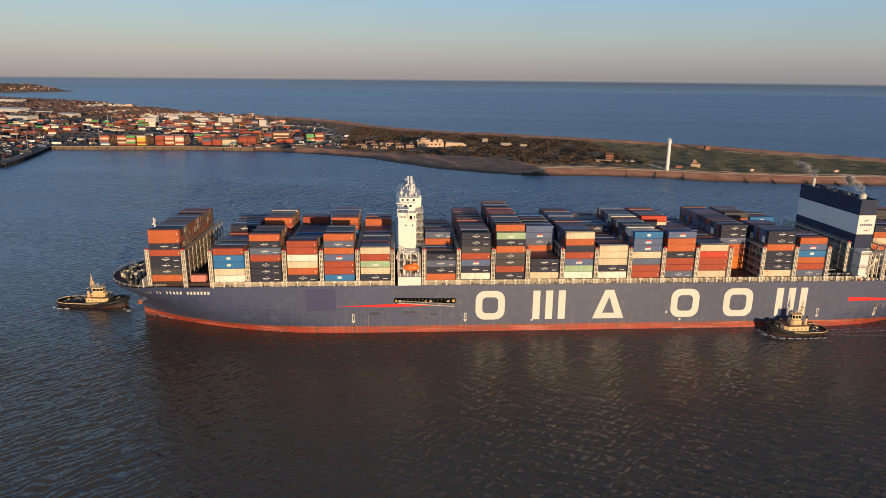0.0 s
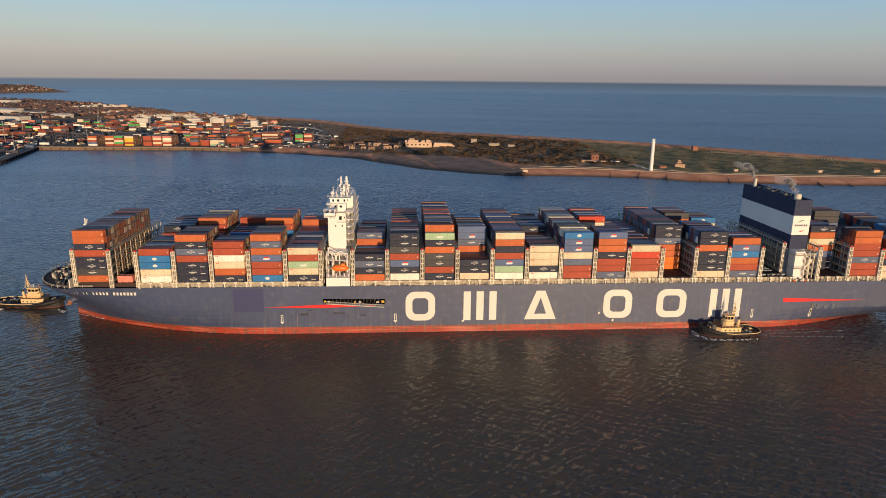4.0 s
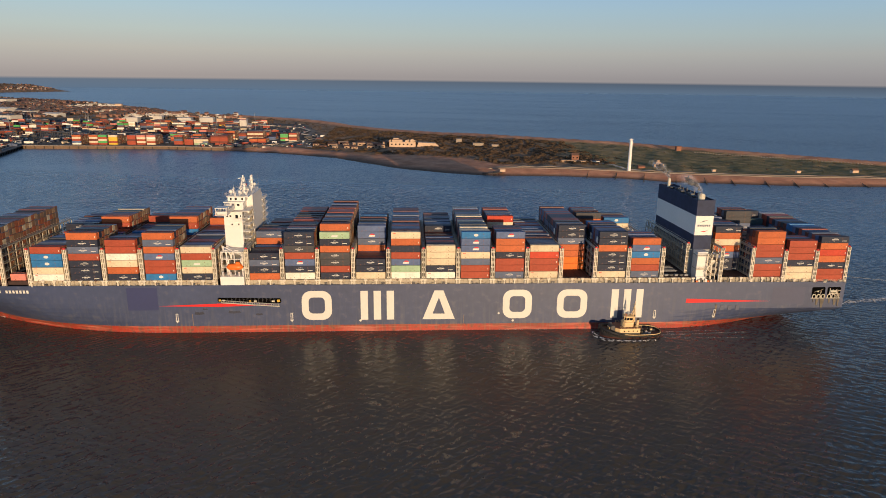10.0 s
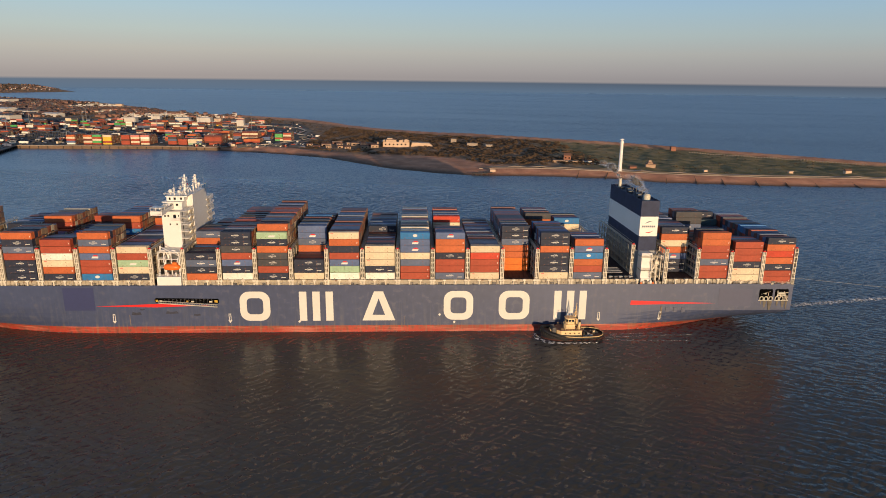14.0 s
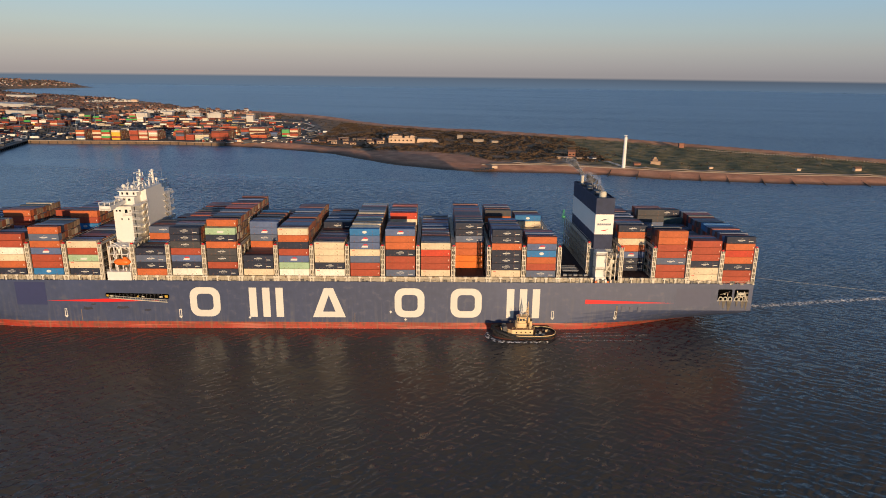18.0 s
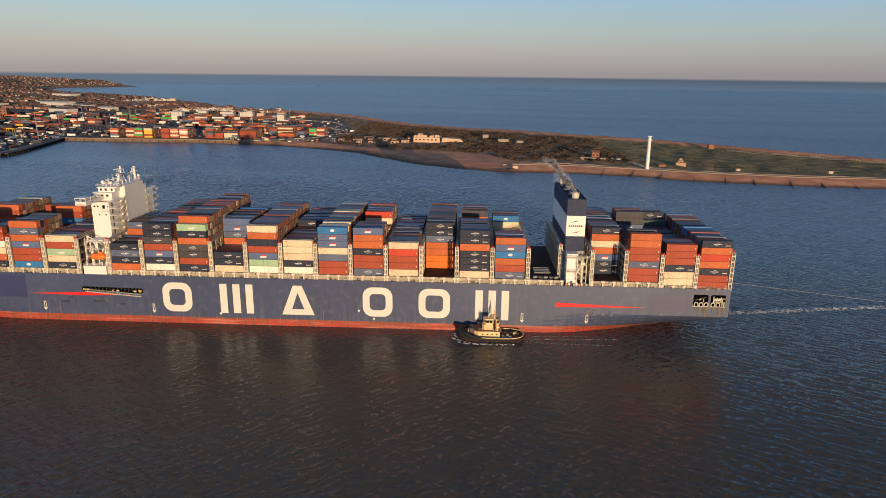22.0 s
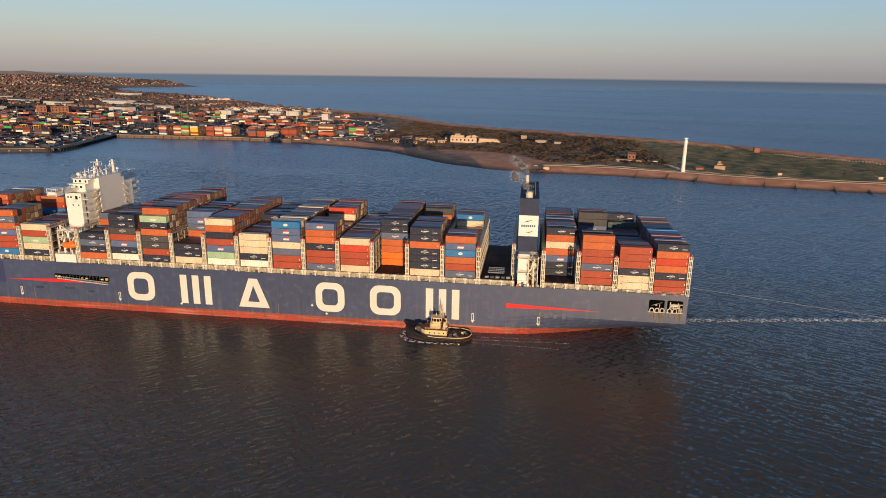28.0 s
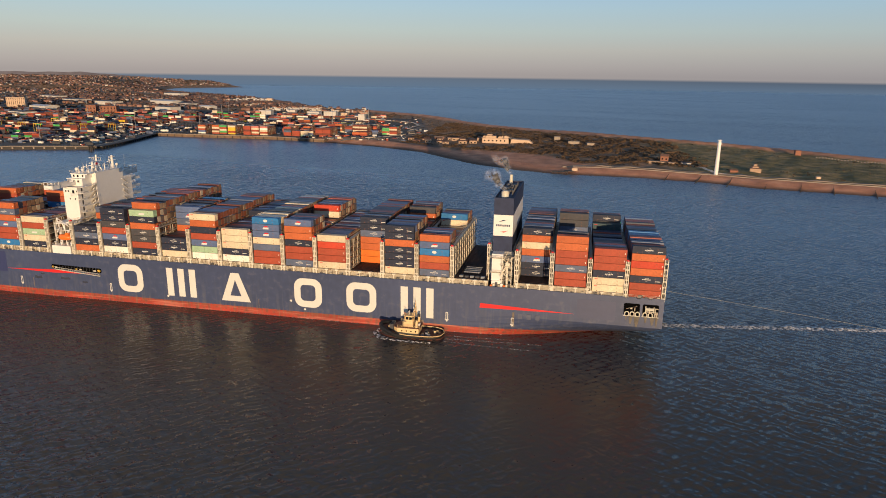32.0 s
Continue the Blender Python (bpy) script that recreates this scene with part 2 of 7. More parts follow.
# ---- mesh helpers ----
class MB:
    """Gathers boxes, prisms and tubes into one mesh."""

    def __init__(self):
        self.v, self.f, self.mi = [], [], []

    def add(self, verts, faces, mat=0):
        k = len(self.v)
        self.v.extend(verts)
        self.f.extend([tuple(i + k for i in f) for f in faces])
        self.mi.extend([mat] * len(faces))
        return self

    def box(self, x0, x1, y0, y1, z0, z1, mat=0):
        return self.add([(x0, y0, z0), (x1, y0, z0), (x1, y1, z0), (x0, y1, z0), (x0, y0, z1), (x1, y0, z1), (x1, y1, z1), (x0, y1, z1)],
                        [(0, 3, 2, 1), (4, 5, 6, 7), (0, 1, 5, 4), (1, 2, 6, 5), (2, 3, 7, 6), (3, 0, 4, 7)], mat)

    def bar(self, a, b, r=0.1, n=6, r2=None, mat=0):
        """A round bar from a to b, with radius r at a and r2 at b."""
        a, b = Vector(a), Vector(b)
        q = (b - a).to_track_quat("Z", "Y")
        r2 = r if r2 is None else r2
        vs = [tuple(p + q @ Vector((math.cos(t) * rr, math.sin(t) * rr, 0))) for p, rr in ((a, r), (b, r2)) for t in [2 * math.pi * i / n for i in range(n)]]
        fs = [(i, (i + 1) % n, n + (i + 1) % n, n + i) for i in range(n)] + [tuple(reversed(range(n))), tuple(range(n, 2 * n))]
        return self.add(vs, fs, mat)

    def prism(self, poly, axis, lo, hi, mat=0):
        """A closed outline of (a, b) points drawn out along an axis ("x", "y" or "z") from lo to hi."""
        put = {"x": lambda a, b, c: (c, a, b), "y": lambda a, b, c: (a, c, b), "z": lambda a, b, c: (a, b, c)}[axis]
        n = len(poly)
        vs = [put(a, b, lo) for a, b in poly] + [put(a, b, hi) for a, b in poly]
        fs = [(i, (i + 1) % n, n + (i + 1) % n, n + i) for i in range(n)] + [tuple(reversed(range(n))), tuple(range(n, 2 * n))]
        return self.add(vs, fs, mat)

    def grid(self, rows, mat=0):
        """Rows of points of equal length, skinned."""
        n = len(rows[0])
        fs = [(i * n + j, i * n + j + 1, (i + 1) * n + j + 1, (i + 1) * n + j) for i in range(len(rows) - 1) for j in range(n - 1)]
        return self.add([p for r in rows for p in r], fs, mat)

    def mesh(self, name, mats, smooth=False):
        me = bpy.data.meshes.new(name)
        me.from_pydata(self.v, [], self.f)
        for m in mats if isinstance(mats, (list, tuple)) else [mats]:
            me.materials.append(m)
        if len(me.materials) > 1:
            me.polygons.foreach_set("material_index", self.mi)
        bm = bmesh.new()
        bm.from_mesh(me)
        bmesh.ops.recalc_face_normals(bm, faces=bm.faces)
        bm.to_mesh(me)
        bm.free()
        if smooth:
            me.shade_smooth()
        return me


def part(name, mb, mats, parent, label="", smooth=False):
    """Links a gathered mesh as ONE mesh object under a thing or a part."""
    ob = new(name, mb.mesh(name, mats, smooth))
    ob.parent = parent
    if label:
        tagged(ob, label)
    return ob


def thing(name, label, category, group="", kind="", at=(0, 0, 0), turn=0):
    ob = new(name)
    ob.matrix_basis = pose(*at, 0, 0, turn)
    return tagged(ob, label, category, group, kind)


ICO = [(0, 0, 1)] + [(0.894 * math.cos(a), 0.894 * math.sin(a), 0.447) for a in [i * 1.2566 for i in range(5)]] + \
      [(0.894 * math.cos(a), 0.894 * math.sin(a), -0.447) for a in [i * 1.2566 + 0.628 for i in range(5)]] + [(0, 0, -1)]
ICOF = [(0, i + 1, (i + 1) % 5 + 1) for i in range(5)] + [(i + 1, i + 6, (i + 1) % 5 + 1) for i in range(5)] + \
       [((i + 1) % 5 + 1, i + 6, (i + 1) % 5 + 6) for i in range(5)] + [(11, (i + 1) % 5 + 6, i + 6) for i in range(5)]


SAILS = []      # (thing, pose in the ship's frame) for all that goes with the ship


# ---- water ----
def water_material():
    m = bpy.data.materials.new("estuary_water")
    m.use_nodes = True
    n, l = m.node_tree.nodes, m.node_tree.links
    b = n["Principled BSDF"]
    b.inputs["IOR"].default_value = 1.333
    geo = n.new("ShaderNodeNewGeometry")
    cross, along = Vector((-math.sin(radians(38)), math.cos(radians(38)), 0)), Vector((math.cos(radians(38)), math.sin(radians(38)), 0))

    def math_node(op, a, c):
        k = n.new("ShaderNodeMath")
        k.operation = op
        for i, v in enumerate((a, c)):
            if isinstance(v, (int, float)):
                k.inputs[i].default_value = v
            else:
                l.new(v, k.inputs[i])
        return k.outputs[0]

    def dot(v):
        d = n.new("ShaderNodeVectorMath")
        d.operation = "DOT_PRODUCT"
        l.new(geo.outputs["Position"], d.inputs[0])
        d.inputs[1].default_value = v
        return d.outputs["Value"]

    u, v = dot(along), dot(cross)

    def waves(stretch, scale, detail, shift):
        """A field of short-crested waves, longer along their crests; about zero."""
        c = n.new("ShaderNodeCombineXYZ")
        l.new(math_node("MULTIPLY", u, stretch), c.inputs[0])
        l.new(v, c.inputs[1])
        c.inputs[2].default_value = shift
        w = n.new("ShaderNodeTexNoise")
        w.inputs["Scale"].default_value, w.inputs["Detail"].default_value, w.inputs["Distortion"].default_value = scale, detail, 0.5
        l.new(c.outputs[0], w.inputs["Vector"])
        return math_node("SUBTRACT", w.outputs["Fac"], 0.5)

    def train(length, bend, shift):
        """Bands of waves of one length that wander and break; about zero."""
        c = n.new("ShaderNodeCombineXYZ")
        l.new(v, c.inputs[0])
        l.new(math_node("MULTIPLY", u, 0.55), c.inputs[1])
        c.inputs[2].default_value = shift
        w = n.new("ShaderNodeTexWave")
        w.wave_type, w.bands_direction = "BANDS", "X"
        w.inputs["Scale"].default_value, w.inputs["Distortion"].default_value = 0.314 / length, bend
        w.inputs["Detail"].default_value, w.inputs["Detail Scale"].default_value = 3.0, 1.6
        l.new(c.outputs[0], w.inputs["Vector"])
        return math_node("SUBTRACT", math_node("POWER", w.outputs["Fac"], 2.0), 0.37)

    def between(x, lo, hi, at_lo, at_hi):
        k = n.new("ShaderNodeMapRange")
        for key, val in (("From Min", lo), ("From Max", hi), ("To Min", at_lo), ("To Max", at_hi)):
            k.inputs[key].default_value = val
        l.new(x, k.inputs["Value"])
        return k.outputs[0]

    # brown in the river, paler and bluer out at sea, where unseen small waves roughen the surface
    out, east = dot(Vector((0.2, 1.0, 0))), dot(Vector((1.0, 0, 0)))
    lanes = n.new("ShaderNodeTexNoise")       # wind lanes far out, long along the horizon
    lane_at = n.new("ShaderNodeCombineXYZ")
    l.new(math_node("MULTIPLY", dot(Vector((0.95, -0.3, 0))), 0.0011), lane_at.inputs[0])
    l.new(math_node("MULTIPLY", dot(Vector((0.3, 0.95, 0))), 0.0052), lane_at.inputs[1])
    l.new(lane_at.outputs[0], lanes.inputs["Vector"])
    lanes.inputs["Scale"].default_value, lanes.inputs["Detail"].default_value = 1.0, 4
    lane = between(lanes.outputs["Fac"], 0.36, 0.64, 0.45, 1.35)
    l.new(between(out, 0, 900, 0.23, 0.32), b.inputs["Roughness"])
    water_tint = n.new("ShaderNodeMix")
    water_tint.data_type = "RGBA"
    l.new(between(out, 20, 220, 0, 1), water_tint.inputs["Factor"])
    water_tint.inputs[6].default_value, water_tint.inputs[7].default_value = (0.077, 0.064, 0.046, 1), (0.071, 0.137, 0.218, 1)
    l.new(water_tint.outputs[2], b.inputs["Base Color"])
    patch = between(waves(0.6, 0.012, 2, 9.0), -0.2, 0.2, 0.75, 1.2)
    calm = math_node("MULTIPLY", math_node("MULTIPLY", between(out, 500, 2500, 1.0, 0.6), between(out, 60, 240, 0.86, 1.35)), lane)
    slope = math_node("ADD", math_node("MULTIPLY", waves(0.28, 0.40, 2, 0.0), 0.36), math_node("MULTIPLY", waves(0.34, 1.25, 6, 3.0), 1.15))
    slope = math_node("ADD", slope, math_node("MULTIPLY", train(2.9, 11.0, 2.0), 0.32))
    slope = math_node("MULTIPLY", math_node("ADD", math_node("MULTIPLY", slope, patch), math_node("MULTIPLY", waves(0.35, 0.05, 2, 5.0), 0.12)), calm)
    u, v = dot(Vector((math.cos(radians(-28)), math.sin(radians(-28)), 0))), dot(Vector((math.sin(radians(28)), math.cos(radians(28)), 0)))
    side = math_node("ADD", math_node("MULTIPLY", waves(0.26, 0.42, 2, 12.0), 0.35), math_node("MULTIPLY", waves(0.34, 1.25, 6, 17.0), 1.1))
    side = math_node("ADD", side, math_node("MULTIPLY", train(3.4, 11.0, 6.0), 0.32))
    side = math_node("MULTIPLY", side, math_node("MULTIPLY", between(east, 60, 420, 0.45, 0.95), calm))
    over = Vector((math.sin(radians(28)), math.cos(radians(28)), 0))
    parts = []
    for axis in (0, 1):
        parts.append(math_node("ADD", math_node("MULTIPLY", slope, cross[axis]), math_node("MULTIPLY", side, over[axis])))
    comb = n.new("ShaderNodeCombineXYZ")
    l.new(parts[0], comb.inputs[0])
    l.new(parts[1], comb.inputs[1])
    comb.inputs[2].default_value = 1.0
    unit = n.new("ShaderNodeVectorMath")
    unit.operation = "NORMALIZE"
    l.new(comb.outputs[0], unit.inputs[0])
    l.new(unit.outputs[0], b.inputs["Normal"])
    return m


M_WATER = water_material()
mb = MB()
ring = [[(200 + r * math.cos(a), 200 + r * math.sin(a), 0.0) for a in [2 * math.pi * i / 96 for i in range(97)]] for r in (0.5, 300, 900, 2500, 5200)]
mb.grid(ring)
sea = tagged(new("water", mb.mesh("water", M_WATER)), "rippled grey-blue estuary water reaching to the sea horizon", "water", kind="structure")


# ---- land ----
COAST = [(-1500, 143), (-425, 485), (-315, 520), (-323, 570), (-360, 714), (-286, 714), (-145, 716), (-59, 699), (28, 666), (111, 615),
         (159, 557), (201, 510), (253, 478), (296, 460), (382, 455), (438, 441), (490, 415), (549, 404), (602, 393), (704, 385), (900, 340), (1200, 270)]
SEASIDE = [(1260, 330), (1050, 440), (827, 563), (692, 692), (560, 814), (388, 930), (180, 1085), (-11, 1328), (-187, 1464), (-331, 1530),
           (-560, 1800), (-829, 2153), (-1124, 2380), (-1400, 2560), (-1700, 2820), (-1880, 3060), (-2020, 3400), (-1820, 3850), (-2000, 4080),
           (-3300, 3250), (-4600, 800), (-4600, -800)]
POLY = np.array(COAST + SEASIDE, float)


def shore_distance(px, py, line):
    """The distance to an open line of points."""
    best = np.full(px.shape, 1e9)
    for (ax, ay), (bx, by) in zip(line[:-1], line[1:]):
        dx, dy = bx - ax, by - ay
        k = np.clip(((px - ax) * dx + (py - ay) * dy) / (dx * dx + dy * dy), 0, 1)
        best = np.minimum(best, np.hypot(px - ax - k * dx, py - ay - k * dy))
    return best


def inland(px, py):
    hit = np.zeros(px.shape, bool)
    for (ax, ay), (bx, by) in zip(POLY, np.roll(POLY, -1, 0)):
        if ay != by:
            hit ^= ((ay > py) != (by > py)) & (px < (bx - ax) * (py - ay) / (by - ay) + ax)
    return hit


# the wide sand flat at the bend of the spit
FLAT = np.array([(40, 640), (100, 622), (140, 628), (172, 634), (208, 630), (250, 619), (288, 583), (312, 535), (330, 508), (382, 492), (382, 440), (250, 440), (120, 540), (60, 600)], float)


def on_flat(px, py):
    hit = np.zeros(px.shape, bool)
    for (ax, ay), (bx, by) in zip(FLAT, np.roll(FLAT, -1, 0)):
        if ay != by:
            hit ^= ((ay > py) != (by > py)) & (px < (bx - ax) * (py - ay) / (by - ay) + ax)
    return hit


def noise_field(px, py, size, seed):
    """A smooth field in -1..1 from a few sine waves."""
    rng = np.random.default_rng(seed)
    out = np.zeros(px.shape)
    for _ in range(7):
        a, s, ph = rng.uniform(0, 6.28), rng.uniform(0.5, 2.2) / size, rng.uniform(0, 6.28)
        out += np.sin((px * math.cos(a) + py * math.sin(a)) * 6.28 * s + ph)
    return np.clip(out / 3.5, -1, 1)


def ground_height(px, py):
    px, py = np.asarray(px, float), np.asarray(py, float)
    wob = 5 * noise_field(px, py, 60, 3)
    harbour, sea_side = shore_distance(px, py, COAST), shore_distance(px, py, SEASIDE)
    sd = np.where(inland(px, py), 1, -1) * np.minimum(harbour, sea_side)
    slope = np.interp(px, [-61, -60, 40, 80, 270, 330], [0.9, 0.17, 0.17, 0.07, 0.07, 0.17])
    z = np.minimum(np.clip((sd + np.where(px > 100, wob * 0.3, 0)) * slope, -2.5, 4.6), np.interp(px, [40, 80, 270, 330], [4.6, 2.9, 2.9, 4.6]))
    far = np.hypot(px - 200, py + 260)
    rise = np.clip((far - 2300) / 2600, 0, 1) ** 1.2 * 58 * np.clip(sd / 350, 0, 1)
    rise += np.where(far > 3300, np.clip(sd / 320, 0, 1) * 12, 0)
    dune = np.clip(1 - np.abs(sea_side - 34) / 20, 0, 1) * 4.4 * (px > -400) * (sd > 0)
    bumps = np.where((sd > 45) & (px > 60) & ~on_flat(px, py), 0.9 * noise_field(px, py, 35, 8) + 0.5, 0)
    return z + rise * (px < -300) + dune + bumps, sd, harbour, sea_side


def axis_steps(*spans):
    out = []
    for lo, hi, step in spans:
        out += list(np.arange(lo, hi, step))
    return np.array(out + [spans[-1][1]])


def in_terminal(px, py):
    return (px < 120 - 0.25 * (py - 650)) & (py < 1180 + 0.25 * (-px)) & (px > -1600)


def make_ground():
    xs = axis_steps((-4700, -1200, 50), (-1200, -500, 20), (-500, 900, 8), (900, 1300, 20))
    ys = axis_steps((-900, 380, 40), (380, 800, 6), (800, 1600, 12), (1600, 4200, 40))
    gx, gy = np.meshgrid(xs, ys)
    z, sd, harbour, sea_side = ground_height(gx, gy)
    n = len(xs)
    keep = sd > -45
    cell = keep[:-1, :-1] | keep[1:, :-1] | keep[:-1, 1:] | keep[1:, 1:]
    used = np.zeros(gx.shape, bool)
    for a in (slice(0, -1), slice(1, None)):
        for b in (slice(0, -1), slice(1, None)):
            used[a, b] |= cell
    index = np.cumsum(used.ravel()) - 1
    ii, jj = np.nonzero(cell)
    faces = np.stack([index[ii * n + jj], index[ii * n + jj + 1], index[(ii + 1) * n + jj + 1], index[(ii + 1) * n + jj]], 1)
    verts = np.stack([gx[used], gy[used], z[used]], 1)
    me = bpy.data.meshes.new("ground")
    me.from_pydata(verts.tolist(), [], faces.tolist())
    sand = np.clip(1 - (harbour - 34) / 10, 0, 1) * np.clip((gx + 90) / 40, 0, 1)
    sand = np.maximum(sand, on_flat(gx, gy).astype(float))
    sand = np.maximum(sand, np.clip(1 - (sea_side - 46) / 10, 0, 1) * (gx > -900))
    grass = np.clip((gx - 400) / 60, 0, 1)
    tarmac = in_terminal(gx, gy).astype(float)
    col = np.stack([sand[used], grass[used], tarmac[used], np.ones(used.sum())], 1).astype(np.float32)
    at = me.color_attributes.new("zone", "FLOAT_COLOR", "POINT")
    at.data.foreach_set("color", col.ravel())
    me.shade_smooth()
    return me


def ground_material():
    m = bpy.data.materials.new("spit_ground")
    m.use_nodes = True
    n, l = m.node_tree.nodes, m.node_tree.links
    b = n["Principled BSDF"]
    b.inputs["Roughness"].default_value = 0.95
    tc = n.new("ShaderNodeTexCoord")

    def noise_node(scale, detail=4):
        w = n.new("ShaderNodeTexNoise")
        w.inputs["Scale"].default_value, w.inputs["Detail"].default_value = scale, detail
        l.new(tc.outputs["Object"], w.inputs["Vector"])
        return w.outputs["Fac"]

    def ramp(fac, *stops):
        r = n.new("ShaderNodeValToRGB")
        while len(r.color_ramp.elements) < len(stops):
            r.color_ramp.elements.new(0.5)
        for e, (p, c) in zip(r.color_ramp.elements, stops):
            e.position, e.color = p, (*c, 1)
        l.new(fac, r.inputs[0])
        return r.outputs[0]

    def blend(a, c, fac):
        x = n.new("ShaderNodeMix")
        x.data_type = "RGBA"
        l.new(fac, x.inputs["Factor"])
        l.new(a, x.inputs[6])
        l.new(c, x.inputs[7])
        return x.outputs[2]

    fine, mid, large = noise_node(0.35), noise_node(0.06), noise_node(0.012)
    scrub = ramp(mid, (0.35, (0.14, 0.09, 0.05)), (0.52, (0.25, 0.155, 0.088)), (0.68, (0.38, 0.225, 0.125)))
    grass = ramp(mid, (0.36, (0.125, 0.108, 0.036)), (0.5, (0.225, 0.172, 0.062)), (0.66, (0.38, 0.255, 0.11)))
    sand = ramp(mid, (0.35, (0.44, 0.19, 0.10)), (0.52, (0.58, 0.265, 0.145)), (0.68, (0.68, 0.34, 0.195)))
    tar = ramp(large, (0.4, (0.05, 0.048, 0.047)), (0.6, (0.105, 0.095, 0.085)))
    zone = n.new("ShaderNodeAttribute")
    zone.attribute_name = "zone"
    sep = n.new("ShaderNodeSeparateColor")
    l.new(zone.outputs["Color"], sep.inputs[0])
    out = blend(scrub, grass, sep.outputs[1])
    out = blend(out, tar, sep.outputs[2])
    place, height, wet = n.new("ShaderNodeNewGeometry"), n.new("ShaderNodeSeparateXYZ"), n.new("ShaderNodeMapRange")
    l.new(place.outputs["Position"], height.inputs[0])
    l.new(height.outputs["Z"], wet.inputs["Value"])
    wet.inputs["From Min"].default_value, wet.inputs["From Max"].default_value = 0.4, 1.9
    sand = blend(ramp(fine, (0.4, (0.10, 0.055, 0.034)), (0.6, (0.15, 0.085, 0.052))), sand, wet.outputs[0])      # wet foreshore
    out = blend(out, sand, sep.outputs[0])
    l.new(out, b.inputs["Base Color"])
    # tussocks, shingle and ruts: uneven normals at two sizes
    geo = n.new("ShaderNodeNewGeometry")
    last = geo.outputs["Normal"]
    for scale, amount, smooth in ((0.3, 1.8, 0.2), (1.4, 4.2, 0.12), (6.0, 2.4, 1.6)):
        w = n.new("ShaderNodeTexNoise")
        w.inputs["Scale"].default_value, w.inputs["Detail"].default_value = scale, 3
        l.new(tc.outputs["Object"], w.inputs["Vector"])
        mid_off, k, add = n.new("ShaderNodeVectorMath"), n.new("ShaderNodeVectorMath"), n.new("ShaderNodeVectorMath")
        mid_off.operation, k.operation = "SUBTRACT", "SCALE"
        l.new(w.outputs["Color"], mid_off.inputs[0])
        mid_off.inputs[1].default_value = (0.5, 0.5, 0.5)
        l.new(mid_off.outputs[0], k.inputs[0])
        level_off = n.new("ShaderNodeMapRange")       # sand lies smoother than tussocks
        level_off.inputs["To Min"].default_value, level_off.inputs["To Max"].default_value = amount, amount * smooth
        l.new(sep.outputs[0], level_off.inputs["Value"])
        l.new(level_off.outputs[0], k.inputs["Scale"])
        l.new(last, add.inputs[0])
        l.new(k.outputs[0], add.inputs[1])
        last = add.outputs[0]
    unit = n.new("ShaderNodeVectorMath")
    unit.operation = "NORMALIZE"
    l.new(last, unit.inputs[0])
    l.new(unit.outputs[0], b.inputs["Normal"])
    return m


ground_mesh = make_ground()
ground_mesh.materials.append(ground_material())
ground = tagged(new("ground", ground_mesh), "low spit of sand, scrub and grass with port tarmac and town behind", "ground", kind="structure")


# ---- radar tower on the spit ----
tower = thing("signal_tower", "tall slender white concrete signal tower on the spit", "tower", at=(458, 467, 3.5))
part("shaft", MB().bar((0, 0, -1.5), (0, 0, 33), 2.1, 20, 1.75), M_WHITE, tower, smooth=False)
part("gallery", MB().bar((0, 0, 33), (0, 0, 33.6), 2.6, 20).bar((0, 0, 33.6), (0, 0, 36), 1.9, 20, 1.7), M_WHITE, tower)
part("cap", MB().bar((0, 0, 36), (0, 0, 36.8), 1.3, 12, 0.4).bar((0, 0, 36.8), (0, 0, 38.2), 0.12, 6), M_WHITE, tower)
part("radar_bar", MB().box(-2.2, 2.2, -0.3, 0.3, 37.0, 37.6), M_WHITE, tower, "white radar bar on top")


# ---- the container ship ----
ship = thing("container_ship", "very large navy container ship with red waterline, under way", "ship")
SAILS.append((ship, Matrix.Identity(4)))
BEAM, DECK = 59.0, 21.0


def stem(z):
    """How far back the stem lies at a height."""
    return float(np.interp(z, [-4, 3, 8, 12, 16, 19, 23.5], [12.5, 12.2, 11.2, 9.4, 5.6, 2.5, 1.9]))


def hull_line(z, side, only_x=None):
    """The hull's outline at a height from stem to transom, as (x, y) on one side (-1 port, 1 starboard)."""
    t = min(max(z / 21.0, 0), 1)
    x0 = stem(z)
    p, e = 2.2 + 7.0 * t ** 1.6, 1.0 - 0.42 * t
    out = []
    for i in range(25):
        q = (i / 24) ** 1.6
        x = x0 + (112 - x0) * q
        out.append((x, 29.5 * (1 - (1 - q) ** p) ** e))
    end = 400.0 if z >= 9 else 400 - 17 * (1 - max(z, -4) / 9)
    low = min(max((9 - z) / 9, 0), 1.3) ** 1.5
    for i in range(1, 25):
        x = 112 + (end - 112) * i / 24
        k = max(0, (x - 318) / (end - 318))
        out.append((x, 29.5 * (1 - 0.72 * low * k ** 2.0)))
    return [(x, 29.5 + side * b) for x, b in out]


def sheer(x):
    return -1.1 * min(1, max(0, (30 - x) / 10))


def hull_mesh(levels):
    mb = MB()
    for side in (-1, 1):
        rows = []
        for z in levels:
            top = max(0, (z - 12) / 9.0)
            rows.append([(x, y, z + sheer(x) * top) for x, y in hull_line(z, side)])
        mb.grid(rows)
    for a, b in zip(levels[:-1], levels[1:]):        # transom
        (xa, pa), (xb, pb) = hull_line(a, -1)[-1], hull_line(b, -1)[-1]
        sa, sb = hull_line(a, 1)[-1][1], hull_line(b, 1)[-1][1]
        mb.add([(xa, pa, a), (xa, sa, a), (xb, sb, b), (xb, pb, b)], [(0, 1, 2, 3)])
    return mb


